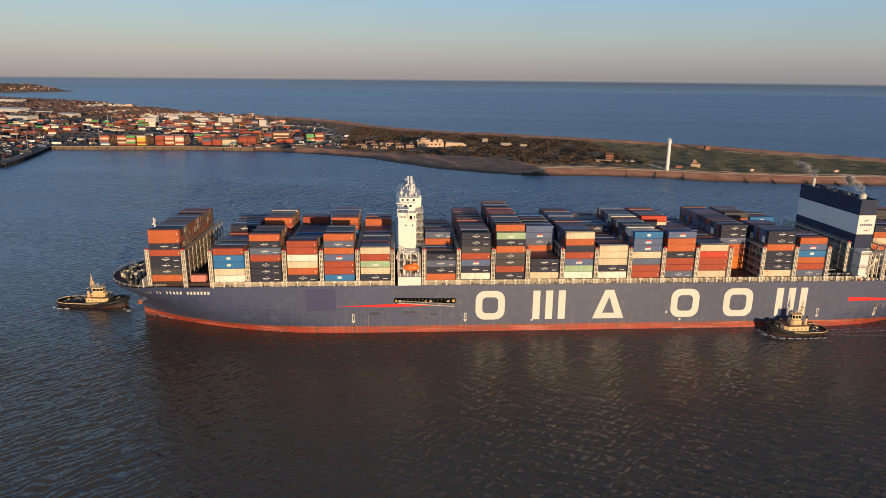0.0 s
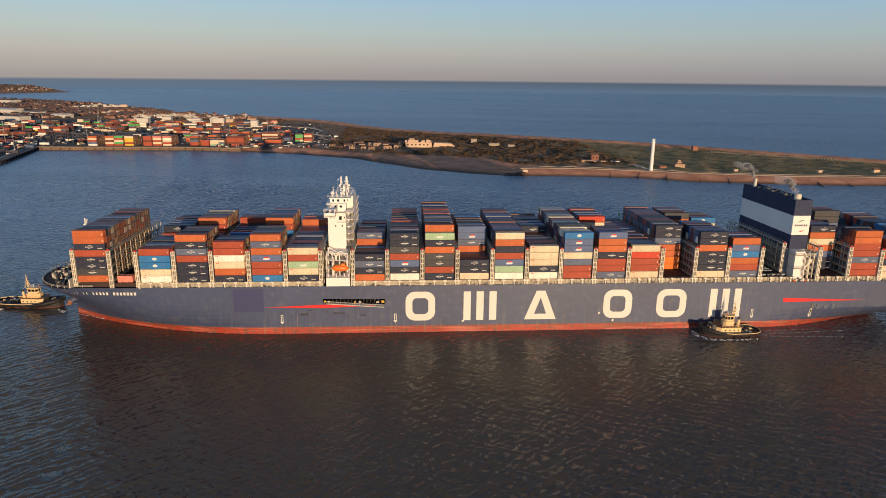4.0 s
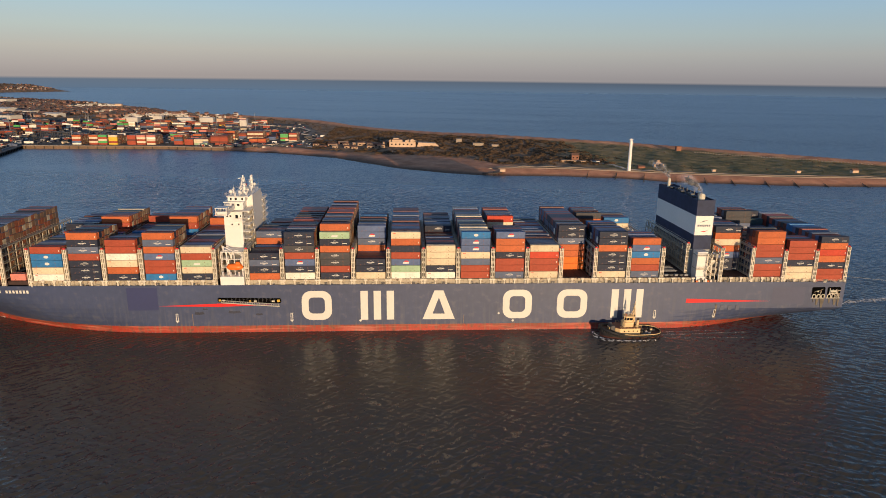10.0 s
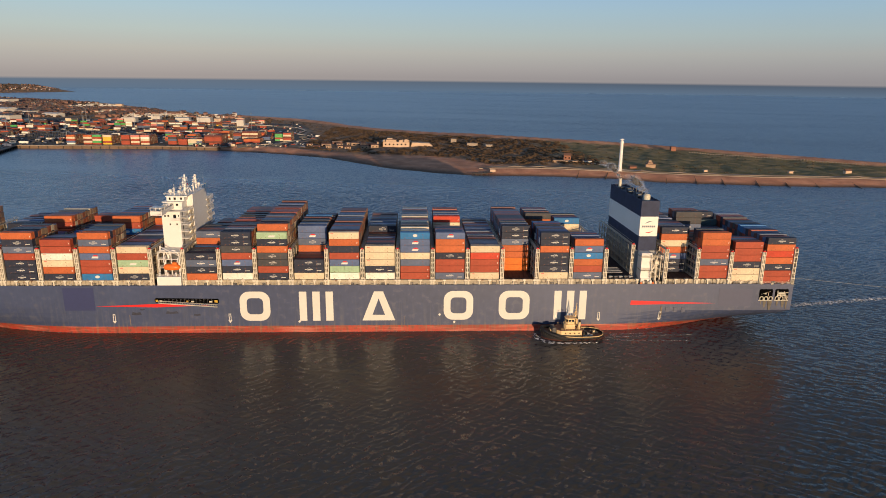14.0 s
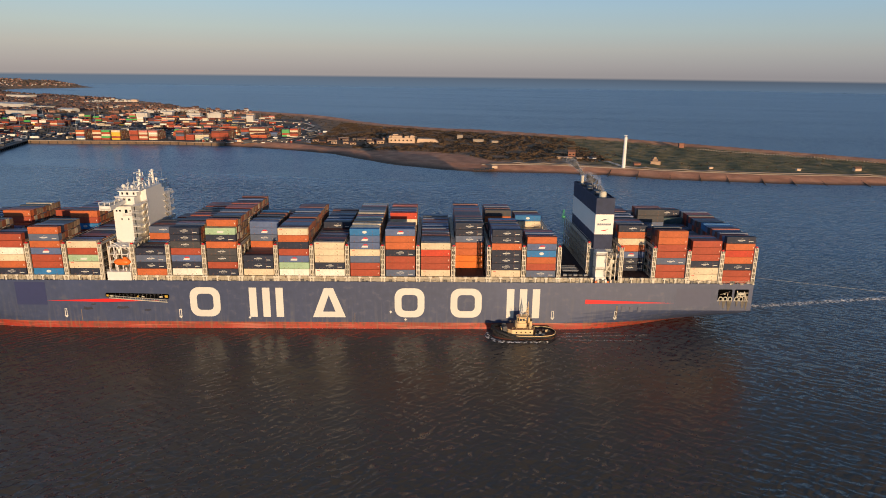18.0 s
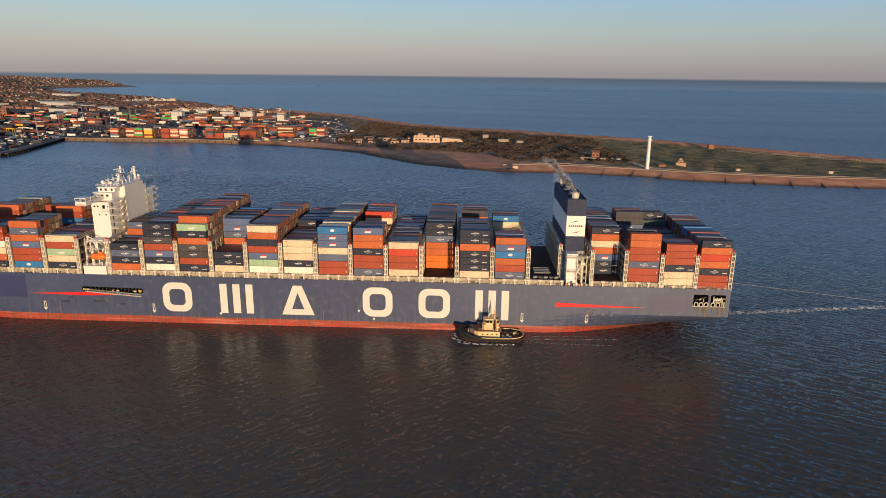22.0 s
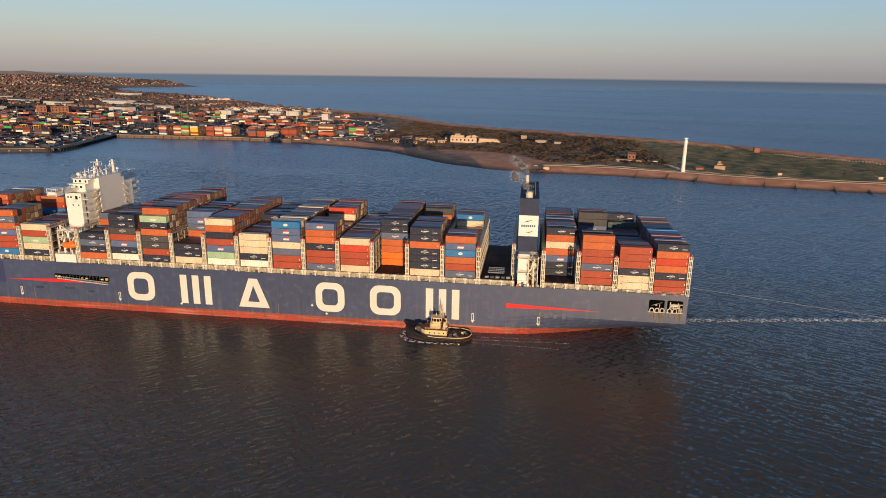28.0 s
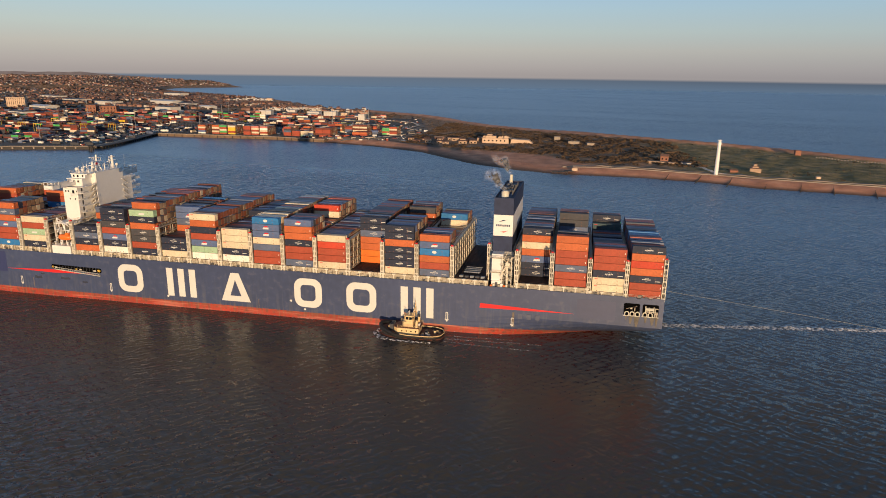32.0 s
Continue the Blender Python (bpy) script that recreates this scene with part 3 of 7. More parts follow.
part("hull", hull_mesh([2.9, 5, 7, 9, 11, 13, 15, 17, 19, 20.2, 21]), M_HULL, ship, "navy painted steel hull", smooth=False)
part("boot_top", hull_mesh([-4, -2, 0, 1.5, 2.9]), M_BOOT, ship, "rusty red waterline band")
deck_rows = [[(x, y, 20.4 + sheer(x) * 0.9) for x, y in hull_line(20.4, s)] for s in (-1, 1)]
part("deck", MB().grid(deck_rows), M_DECK, ship, "red-brown painted weather deck")

def hull_side(x, z):
    """Where the port side of the hull lies at a place along it."""
    line = hull_line(z - sheer(x) * max(0, (z - 12) / 9.0), -1)
    return float(np.interp(x, [p[0] for p in line], [p[1] for p in line]))


# marks on the port side: plain bars and wedges in the cream and red of the paint
PORT = -0.03


def flat(polys, name, mat, label=""):
    mb = MB()
    for poly in polys:
        mb.prism(poly, "y", PORT, 0.05)
    return part(name, mb, mat, ship, label)


def clad(polys, name, mat, label=""):
    """Thin paint that follows the hull's side below the knuckle."""
    mb = MB()
    for poly in polys:
        n = len(poly)
        mb.add([(x, hull_side(x, z) - (0.05 if x < 300 else 0.22), z) for x, z in poly] + [(x, hull_side(x, z) + 0.1, z) for x, z in poly],
               [tuple(range(n)), tuple(range(n, 2 * n))] + [(i, (i + 1) % n, n + (i + 1) % n, n + i) for i in range(n)])
    return part(name, mb, mat, ship, label)


def ring(x, w, z0, z1, s, c=4.0):
    """A plain ring with round corners, in one piece."""
    def loop(d, r):
        out = []
        for cx, cz, a in ((x + w - d - r, z0 + d + r, -90), (x + w - d - r, z1 - d - r, 0), (x + d + r, z1 - d - r, 90), (x + d + r, z0 + d + r, 180)):
            out += [(cx + r * math.cos(radians(a + 18 * i)), cz + r * math.sin(radians(a + 18 * i))) for i in range(6)]
        return out

    outer, inner = loop(0, c), loop(s, c - s * 0.75)
    n = len(outer)
    vs = [(p, y, q) for y in (PORT, 0.05) for line in (outer, inner) for p, q in line]
    fs = []
    for i in range(n):
        j = (i + 1) % n
        fs += [(i, j, n + j, n + i), (2 * n + i, 3 * n + i, 3 * n + j, 2 * n + j), (i, 2 * n + i, 2 * n + j, j), (n + i, n + j, 3 * n + j, 3 * n + i)]
    part("white_mark", MB().add(vs, fs), M_MARK, ship, "large cream painted ring on the hull")


def bars(x, w, z0, z1, s):
    """Three plain uprights side by side."""
    for i in range(3):
        a = x + i * (w - s) / 2
        flat([[(a, z0), (a + s, z0), (a + s, z1), (a, z1)]], "white_mark", M_MARK, "large cream painted bar on the hull")


ring(162.4, 12.6, 5.2, 18.2, 2.9)
bars(187.2, 14.2, 5.1, 18.1, 3.1)
flat([[(213.6, 5.1), (217.0, 5.1), (220.55, 15.0), (222.45, 18.1), (218.65, 18.1)], [(224.1, 5.1), (227.5, 5.1), (222.45, 18.1), (220.55, 15.0)], [(217.0, 5.1), (224.1, 5.1), (223.2, 7.6), (217.9, 7.6)]],
     "white_mark", M_MARK, "large cream painted wedge outline on the hull")
ring(248.2, 12.6, 5.2, 18.2, 2.9)
ring(271.8, 13.2, 5.2, 18.2, 2.9)
bars(295.6, 14.0, 5.1, 18.1, 3.1)
flat([[(103, 11.9), (128, 11.4), (150, 12.2), (128, 12.9)]], "red_stripe", M_REDMARK, "red painted stripe")
flat([[(328.8, 11.6), (367, 12.2), (329, 13.6)]], "red_stripe", M_REDMARK, "red painted stripe")

# black that paints the shade inside openings; the hull itself is not cut
M_VOID = material("black_opening_shade", (0.003, 0.003, 0.003), 0.9, grain=0.1)
M_VOID.node_tree.nodes["Principled BSDF"].inputs["Specular IOR Level"].default_value = 0.0
# the container bays: start, base height, colours of the port stack from the bottom, (row, tiers) steps to starboard
BAYS = [
    (28.4, 23.6, "OKNNRNOO", [(0, 8), (20, 0)]),
    (53.6, 23.0, "WCBBR", [(0, 5), (12, 6, "N")]),
    (68.6, 23.0, "NNNRGNO", [(0, 7), (8, 5), (13, 7, "RO")]),
    (83.6, 23.0, "NOCWRR", [(0, 6), (5, 5), (19, 6, "R")]),
    (98.8, 23.0, "BRRAOGO", [(0, 7), (7, 4), (13, 7, "BRO")]),
    (113.8, 23.0, "NCERC", [(0, 5), (17, 6, "O")]),
    (141.4, 23.0, "ONGN", [(0, 4), (6, 6, "OG"), (13, 5)]),
    (156.1, 23.2, "WNARKNN", [(0, 7)]),
    (170.8, 23.2, "NRKKONE", [(0, 7), (1, 8, "O"), (8, 8)]),
    (185.6, 23.2, "CNN", [(0, 3), (5, 7, "OGAA"), (15, 6)]),
    (200.4, 23.2, "EEARNOC", [(0, 7)]),
    (215.2, 23.2, "WNCCC", [(0, 5), (10, 6, "N")]),
    (229.9, 23.2, "RRGCAAB", [(0, 7)]),
    (244.6, 23.2, "GRRNOOA", [(0, 7), (6, 5), (13, 7, "CX")]),
    (259.3, 23.2, "CRRXC", [(0, 5)]),
    (274.0, 23.2, "", [(0, 0), (5, 7, "VVOOGNN")]),
    (288.8, 23.2, "CNNNONN", [(0, 7), (10, 5), (16, 7, "OK")]),
    (303.4, 23.2, "GROBAO", [(0, 6), (6, 4), (17, 6, "CB")]),
    (344.0, 23.2, "", [(0, 0), (4, 7, "NNAOCON"), (12, 7)]),
    (358.0, 23.2, "RRGRROO", [(0, 7), (4, 5), (12, 8, "GKK"), (16, 6)]),
    (372.6, 22.0, "CCNRRR", [(0, 6), (5, 5), (18, 6, "T"), (20, 7, "N")]),
    (386.6, 20.9, "RRNOXON", [(0, 7), (3, 7)]),
]
ROWS, PITCH, TIER, LONG, WIDE, HIGH = 23, 2.5, 2.9, 12.19, 2.40, 2.79



# hatch covers with ribs, side coaming and stanchions
for x0, base in [(b[0], b[1]) for b in BAYS] + [(318.2, 23.2), (41.4, 22.6)]:
    for k in range(3):
        lo, hi, z = 2.6 + 18 * k, 20.3 + 18 * k, base - 0.25
        ridge = [(x0 - 0.3, z)]
        for i in range(6):
            x = x0 + 0.4 + i * 2.2
            ridge += [(x, z), (x, z + 0.17), (x + 0.5, z + 0.17), (x + 0.5, z)]
        mb = MB().prism([(x0 + LONG + 0.3, 20.6), (x0 - 0.3, 20.6)] + ridge + [(x0 + LONG + 0.3, z)], "y", lo, hi)
        part("hatch_cover", mb, M_DECK, ship, "ribbed red-brown hatch cover")
    if 44 < x0 < 388:
        top = min(base, 23.0) - 0.15
        mb = MB()
        mb.box(x0 - 1.0, x0 + 13.6, 1.0, 1.35, 20.4, top)
        mb.box(x0 - 1.0, x0 + 13.6, 0.75, 1.45, top, top + 0.12)
        for i in range(9):
            x = x0 - 0.6 + i * 1.7
            mb.box(x, x + 0.12, 0.6, 1.0, 20.5, top)
        part("coaming", mb, M_COAMING, ship, "cream hatch coaming along the side deck")
        for dx in (-0.9, 3.6, 8.1, 12.6):
            part("stanchion", MB().box(x0 + dx, x0 + dx + 0.5, 0.05, 0.75, 20.6, top + 0.25).box(x0 + dx - 0.45, x0 + dx + 0.95, 0.0, 0.95, top - 0.25, top + 0.35), M_POST, ship)
        for i in range(3):
            dx = (x0 * 7.3 + i * 4.3) % 11
            part("deck_fitting", MB().box(x0 + dx, x0 + dx + 0.9 + 0.3 * i, 0.35, 0.95, 20.5, 21.3 + 0.25 * i), M_DKGREY if i != 1 else M_DIMSTEEL, ship)
        mb = MB()
        for z in (21.5, 22.0):
            mb.bar((x0 - 1, 0.12, z), (x0 + 13.7, 0.12, z), 0.035, 4)
        for i in range(8):
            mb.bar((x0 - 1 + i * 1.85, 0.12, 20.9), (x0 - 1 + i * 1.85, 0.12, 22.0), 0.03, 4)
        part("side_rail", mb, M_CREAM, ship)


mb = MB()
for i in range(7):
    mb.box(320.6 + i * 0.95, 321.3 + i * 0.95, 9.0, 16.5, 23.2, 23.6)
for y in (9.0, 11.4, 13.8, 16.2):
    mb.box(320.4, 327.4, y, y + 0.35, 23.6, 23.75)
part("grating", mb, M_GREY, ship, "grey steel grating laid on the hatch")
for i in range(5):
    part("lashing_bin", MB().box(319.6 + i * 2.2, 321.2 + i * 2.2, 3.2, 4.4, 22.9, 23.7), M_DKGREY if i % 2 else M_GREY, ship)
POSTS = {}


def post_mesh(height, heavy):
    key = (round(height, 1), heavy)
    if key not in POSTS:
        mb = MB()
        if heavy:
            mb.box(0, 0.26, 0, 0.9, 0, height).box(0.62, 0.88, 0, 0.9, 0, height)
            for i in range(7):
                z = height * (i + 0.4) / 7.2
                mb.box(0.26, 0.62, 0.02, 0.85, z, z + 0.5)
        else:
            mb.box(0, 0.3, 0, 0.3, 0, height)
        POSTS[key] = mb.mesh("post", M_POST if heavy else M_DIMSTEEL)
    return POSTS[key]


def lashing_bridge(x, z0=20.6, z1=36.4, wide=1.5, y0=0.35, y1=58.6):
    """Walkways across the ship between two rows of posts, with a stout port tower."""
    ob = part("lashing_bridge", MB().box(x + 0.05, x + wide - 0.05, y0 + 0.45, y1, z1 - 0.6, z1 - 0.32), M_DIMSTEEL, ship, "steel lashing bridge between the stacks")
    for k in range(1, 5):
        z = z0 + (z1 - z0) * k / 5 - 0.6
        part("walkway", MB().box(x, x + wide, y0 + 1.0, y1, z, z + 0.28), M_DIMSTEEL, ob)
    for k in range(1, 6):
        z = z0 + (z1 - z0) * k / 5 - 0.6
        for a in (x + 0.06, x + wide - 0.1):
            # top rail pale as if sunlit, lower rails darkened for shade
            part("handrail", MB().box(a, a + 0.06, y0 + 1.0, y1, z + 1.02, z + 1.12), M_POST if k == 5 else M_DIMSTEEL, ob)
    for a, y, heavy in [(x - 0.05, y0, True), (x + wide - 0.83, y0, True)] + [(q, y0 + (y1 - y0) * i / 11, False) for i in range(1, 12) for q in (x, x + wide - 0.3)]:
        p = new("post", post_mesh(z1 - z0 if heavy else z1 - z0 - 1.0, heavy))
        p.parent, p.location = ob, (a, y, z0)
    part("tip", MB().box(x + 0.3, x + wide - 0.3, y0 + 0.1, y0 + 0.9, z1, z1 + 0.5), M_REDMARK, ob, "red painted bridge top")


starts = sorted([b[0] for b in BAYS])
for a in starts:
    gap = a - 1.98
    if a == 28.4:
        lashing_bridge(gap - 0.1, 21.5, 37.0, 1.5, 1.2, 57)
        lashing_bridge(a + 12.6, 21.0, 37.0)
    elif a == 53.6:
        lashing_bridge(gap)
    elif a == 141.4:
        lashing_bridge(126.4)
        lashing_bridge(a - 1.75)
    elif a == 344.0:
        lashing_bridge(316.2)
        lashing_bridge(330.2, y0=8)
        lashing_bridge(a - 1.75)
    else:
        lashing_bridge(gap, z0=20.6, z1=36.4 if a < 372 else 35.0)
lashing_bridge(399.0 - 0.3, 19.8, 36.6, 1.4)

# ---- bridge house ----
HX0, HX1 = 128.8, 138.6
house = new("bridge_house")
house.parent = ship
tagged(house, "white painted bridge house with navigation bridge and masts")


def hpart(name, mb, mat, label="", smooth=False):
    return part(name, mb, mat, house, label, smooth)


hpart("side_block", MB().box(129.3, 139.1, 0.02, 3.2, 19.4, 24.7), M_WHITE)
hpart("side_deckhouse", MB().box(129.6, 138.6, 3.2, 12, 20.4, 24.4), M_WHITE)
hpart("front_block", MB().prism([(21, 20.4), (46, 20.4), (46, 51.2), (40, 51.4), (40, 53.6), (37.6, 53.6), (37.6, 55.6), (21, 55.6)], "x", 130.0, 139.7), M_WHITE)
for y0, y1 in ((11, 21), (38, 48)):
    hpart("tower_block", MB().box(129.6, 137.2, y0, y1, 34.2, 50.0), M_WHITE)
hpart("casing", MB().box(130, 138, 13, 46, 20.4, 34.2), M_WHITE)
hpart("wheelhouse", MB().prism([(129.4, 50.0), (137.0, 50.0), (137.0, 53.2), (128.9, 53.2)], "y", 15, 44), M_WHITE)
hpart("wheelhouse_roof", MB().box(128.7, 137.4, 14.6, 44.4, 53.2, 53.5), M_WHITE)
hpart("upper_house", MB().box(130.2, 137.6, 16.5, 21, 53.5, 55.3), M_WHITE)
hpart("upper_house", MB().box(130.2, 137.6, 40, 42.5, 53.5, 55.3), M_WHITE)
hpart("upper_roof", MB().box(129.8, 139.0, 16.2, 21, 55.3, 55.62), M_WHITE)
# open stair tower behind each tower block: landings, rails, flights along the side and a wind screen
for side, y in ((-1, 11), (1, 48)):
    d = -side
    for k in range(6):
        z = 35.4 + 2.95 * k
        hpart("landing", MB().box(137.2, 140.3, min(y, y + d * 9.8), max(y, y + d * 9.8), z, z + 0.16), M_WHITE)
        mb = MB()
        for h in (0.55, 1.05):
            mb.bar((140.25, y, z + h), (140.25, y + d * 9.8, z + h), 0.05, 4).bar((137.2, y + d * 0.05, z + h), (140.25, y + d * 0.05, z + h), 0.05, 4)
        for i in range(6):
            mb.bar((140.25, y + d * 1.9 * i, z), (140.25, y + d * 1.9 * i, z + 1.1), 0.04, 4)
        hpart("landing_rail", mb, M_WHITE)
        if k < 5:
            c = y + d * 5.2
            q = [(xx, yy, zz + t) for t in (0, 0.3) for xx, yy, zz in ((139.0, c, z + 0.1), (140.0, c, z + 0.1), (140.0, c + d * 4, z + 2.95), (139.0, c + d * 4, z + 2.95))]
            # darkened steel, so the flights stand out as if shadowed
            hpart("stair", MB().add(q, [(0, 1, 2, 3), (4, 5, 6, 7), (0, 1, 5, 4), (1, 2, 6, 5), (2, 3, 7, 6), (3, 0, 4, 7)]), M_DIMSTEEL)
            mb = MB()
            for h in (0.6, 1.1):
                mb.bar((140.05, c, z + 0.3 + h), (140.05, c + d * 4, z + 3.15 + h), 0.06, 4)
            hpart("stair_rail", mb, M_DIMSTEEL)
            # doors open from the block on to each landing
            hpart("landing_door", MB().box(137.2, 137.26, min(y + d * 2.2, y + d * 3.1), max(y + d * 2.2, y + d * 3.1), z + 0.2, z + 2.2), M_DKGREY)
    if side > 0:
        for k in range(4):
            z = 36.4 + 3.9 * k
            hpart("outer_gallery", MB().box(134.0, 138.2, 48, 54.5, z, z + 0.2).box(134.0, 138.2, 54.3, 54.5, z + 0.2, z + 1.2).box(138.0, 138.2, 48, 54.3, z + 0.2, z + 1.2), M_WHITE)
# bridge wings, open at the tips, with a window band along them
for y0, y1 in ((0.3, 15), (44, 58.7)):
    tip = y0 if y0 < 10 else y1 - 4.2
    if y0 > 10:
        for y in (46.5, 50.5):
            hpart("wing_gusset", MB().prism([(y, 50.6), (y + 3.4, 50.6), (y, 47.4)], "x", 132.8, 133.2), M_WHITE)
    mb = MB().box(129.6, 133.6, y0, y1, 50.6, 51.0)
    mb.box(129.6, 129.8, y0, y1, 51.0, 52.4).box(133.4, 133.6, y0, y1, 51.0, 52.3)
    hpart("bridge_wing", mb, M_WHITE, "white open bridge wing")
    rise = 0.9 if y0 > 10 else 0.0
    mb = MB().box(129.3, 133.9, tip, tip + 4.2, 50.4, 50.8).box(129.3, 129.5, tip, tip + 4.2, 50.8, 52.4 + rise).box(133.7, 133.9, tip, tip + 4.2, 50.8, 52.0 + rise)
    mb.box(129.5, 133.7, tip, tip + 0.15, 50.8, 52.2 + rise)
    for a in (129.3, 131.5, 133.65):
        for b in (tip, tip + 4.0):
            mb.box(a, a + 0.2, b, b + 0.2, 52, 53.5 + rise)
    hpart("wing_tip", mb, M_WHITE)
    hpart("wing_tip_roof", MB().box(129.2, 134.0, tip - 0.1, tip + 4.3, 53.5 + rise, 53.7 + rise), M_WHITE)
    for h in (52.7, 53.1):
        hpart("wing_rail", MB().bar((133.5, y0, h), (133.5, y1, h), 0.06, 4), M_WHITE)
# windows of the wheelhouse and the port side
for i in range(13):
    y = 15.8 + i * 2.15
    hpart("window", MB().box(128.95, 129.3, y, y + 1.7, 51.4, 52.7), M_GLASS)
for x in (132.2, 134.4):
    hpart("window", MB().box(x, x + 1.0, 14.9, 15.02, 51.7, 52.6), M_GLASS)
for x, z, w, h in ((130.6, 47.8, 0.7, 0.7), (132.0, 47.8, 0.7, 0.7), (134.4, 47.2, 1.1, 1.5), (132.6, 44.2, 0.5, 0.7), (135.4, 44.2, 0.5, 0.7), (136.4, 47.8, 0.4, 0.7)):
    hpart("window", MB().box(x, x + w, 10.9, 11.05, z, z + h), M_GLASS)
for x, w in ((131.2, 0.7), (133.2, 0.9), (136.0, 0.7)):
    hpart("window", MB().box(x, x + w, 16.4, 16.53, 54.0, 55.0), M_GLASS)
hpart("side_gallery", MB().box(133.6, 138.4, 10.0, 11, 46.0, 46.15).bar((133.6, 10.05, 47.1), (138.4, 10.05, 47.1), 0.05, 4).bar((133.6, 10.05, 46.6), (138.4, 10.05, 46.6), 0.04, 4), M_WHITE)
# masts, radars and domes on the roof
mb = MB().bar((134, 29.5, 55.6), (134, 29.5, 63.0), 0.7, 8, 0.35)
mb.box(133.6, 134.4, 26.5, 32.5, 59.6, 60.0).box(133.6, 134.4, 27.5, 31.5, 61.4, 61.7).box(132.6, 133.4, 26.3, 30.4, 61.7, 62.0)
for y in (26.6, 28, 31, 32.4):
    mb.bar((134, y, 60.0), (134, y, 61.6), 0.1, 5)
mb.bar((131.5, 29.5, 55.6), (134, 29.5, 60.4), 0.3, 6).bar((136.5, 29.5, 55.6), (134, 29.5, 60.4), 0.3, 6)
hpart("main_mast", mb, M_WHITE)
for x, y, h in ((134.5, 22, 3.6), (135.5, 36.5, 4.6), (131, 24, 2.6), (136.5, 25.5, 2.4), (132, 34, 2.8), (137, 31, 3.2), (133, 18.5, 1.8), (137.4, 19.5, 2.0)):
    hpart("mast", MB().bar((x, y, 55.6), (x, y, 55.6 + h), 0.4, 7, 0.22).box(x - 0.3, x + 0.3, y - 1.4, y + 1.4, 55.6 + h * 0.72, 55.9 + h * 0.72).bar((x, y, 55.6 + h), (x, y, 56.9 + h), 0.06, 4), M_WHITE)
for y, h in ((38.4, 6.2), (24.6, 4.6)):
    mb = MB().bar((135.6, y, 55.6), (135.6, y, 55.6 + h), 0.85, 9, 0.5).box(134.6, 136.6, y - 1.6, y + 1.6, 55.6 + h * 0.62, 55.8 + h * 0.62)
    mb.box(135.3, 135.9, y - 1.9, y + 1.9, 55.9 + h * 0.8, 56.3 + h * 0.8).bar((134.2, y, 55.6), (135.5, y, 55.6 + h * 0.6), 0.2, 5)
    hpart("signal_mast", mb, M_WHITE)
for x, y, r in ((131, 19.5, 0.9), (135, 18.6, 0.75), (132, 40, 0.9), (136.4, 40.4, 0.7)):
    mb = MB().bar((x, y, 55.6), (x, y, 56.5), 0.25, 6)
    mb.grid([[(x + r * math.cos(b) * math.sin(a), y + r * math.sin(b) * math.sin(a), 57.2 + r * math.cos(a)) for b in [2 * math.pi * j / 10 for j in range(11)]] for a in [math.pi * i / 6 for i in range(7)]])
    hpart("radome", mb, M_WHITE, "white antenna dome", smooth=True)
for y in (45.5, 16.5):
    hpart("whip_aerial", MB().bar((137, y, 55.6), (137, y, 61.5), 0.05, 4), M_GREY)
mb = MB()
for y in (16.7, 37.3):
    for h in (0.5, 1.05):
        mb.bar((129, y, 55.65 + h), (138.8, y, 55.65 + h), 0.05, 4)
for h in (0.5, 1.05):
    mb.bar((138.7, 16.7, 55.65 + h), (138.7, 37.3, 55.65 + h), 0.05, 4).bar((129.1, 16.7, 55.65 + h), (129.1, 37.3, 55.65 + h), 0.05, 4)
for i in range(10):
    mb.bar((138.7, 16.7 + 2.3 * i, 55.65), (138.7, 16.7 + 2.3 * i, 56.7), 0.04, 4)
hpart("roof_rail", mb, M_WHITE)
hpart("flag", MB().box(136, 136.05, 26.2, 27.6, 58.6, 59.5), M_REDMARK, "small red flag")
# boat deck under the tower: round tubular frames, ladders and fittings by the lifeboat
for x in (131.0, 135.4):
    for q in range(7):
        a0, a1 = math.pi * q / 7, math.pi * (q + 1) / 7
        hpart("frame_arch", MB().bar((x + 2.2 * math.cos(a0), 4.6, 31.4 + 3.4 * math.sin(a0)), (x + 2.2 * math.cos(a1), 4.6, 31.4 + 3.4 * math.sin(a1)), 0.35, 6), M_WHITE)
for x, z in ((130.2, 24.7), (133.4, 24.7), (136.8, 24.7), (138.6, 24.7)):
    hpart("vent_head", MB().bar((x, 1.4, z), (x, 1.4, z + 1.1), 0.28, 7).bar((x, 1.4, z + 1.1), (x, 1.4, z + 1.5), 0.45, 7), M_WHITE)
for x in (129.5, 138.3):
    mb = MB().bar((x, 2.8, 24.7), (x, 2.8, 34.0), 0.09, 4).bar((x + 0.5, 2.8, 24.7), (x + 0.5, 2.8, 34.0), 0.09, 4)
    for i in range(18):
        mb.bar((x, 2.8, 25 + i * 0.5), (x + 0.5, 2.8, 25 + i * 0.5), 0.04, 4)
    hpart("ladder", mb, M_WHITE)
hpart("deck_rail", MB().bar((129.3, 0.1, 25.3), (139.1, 0.1, 25.3), 0.05, 4).bar((129.3, 0.1, 25.75), (139.1, 0.1, 25.75), 0.05, 4), M_WHITE)
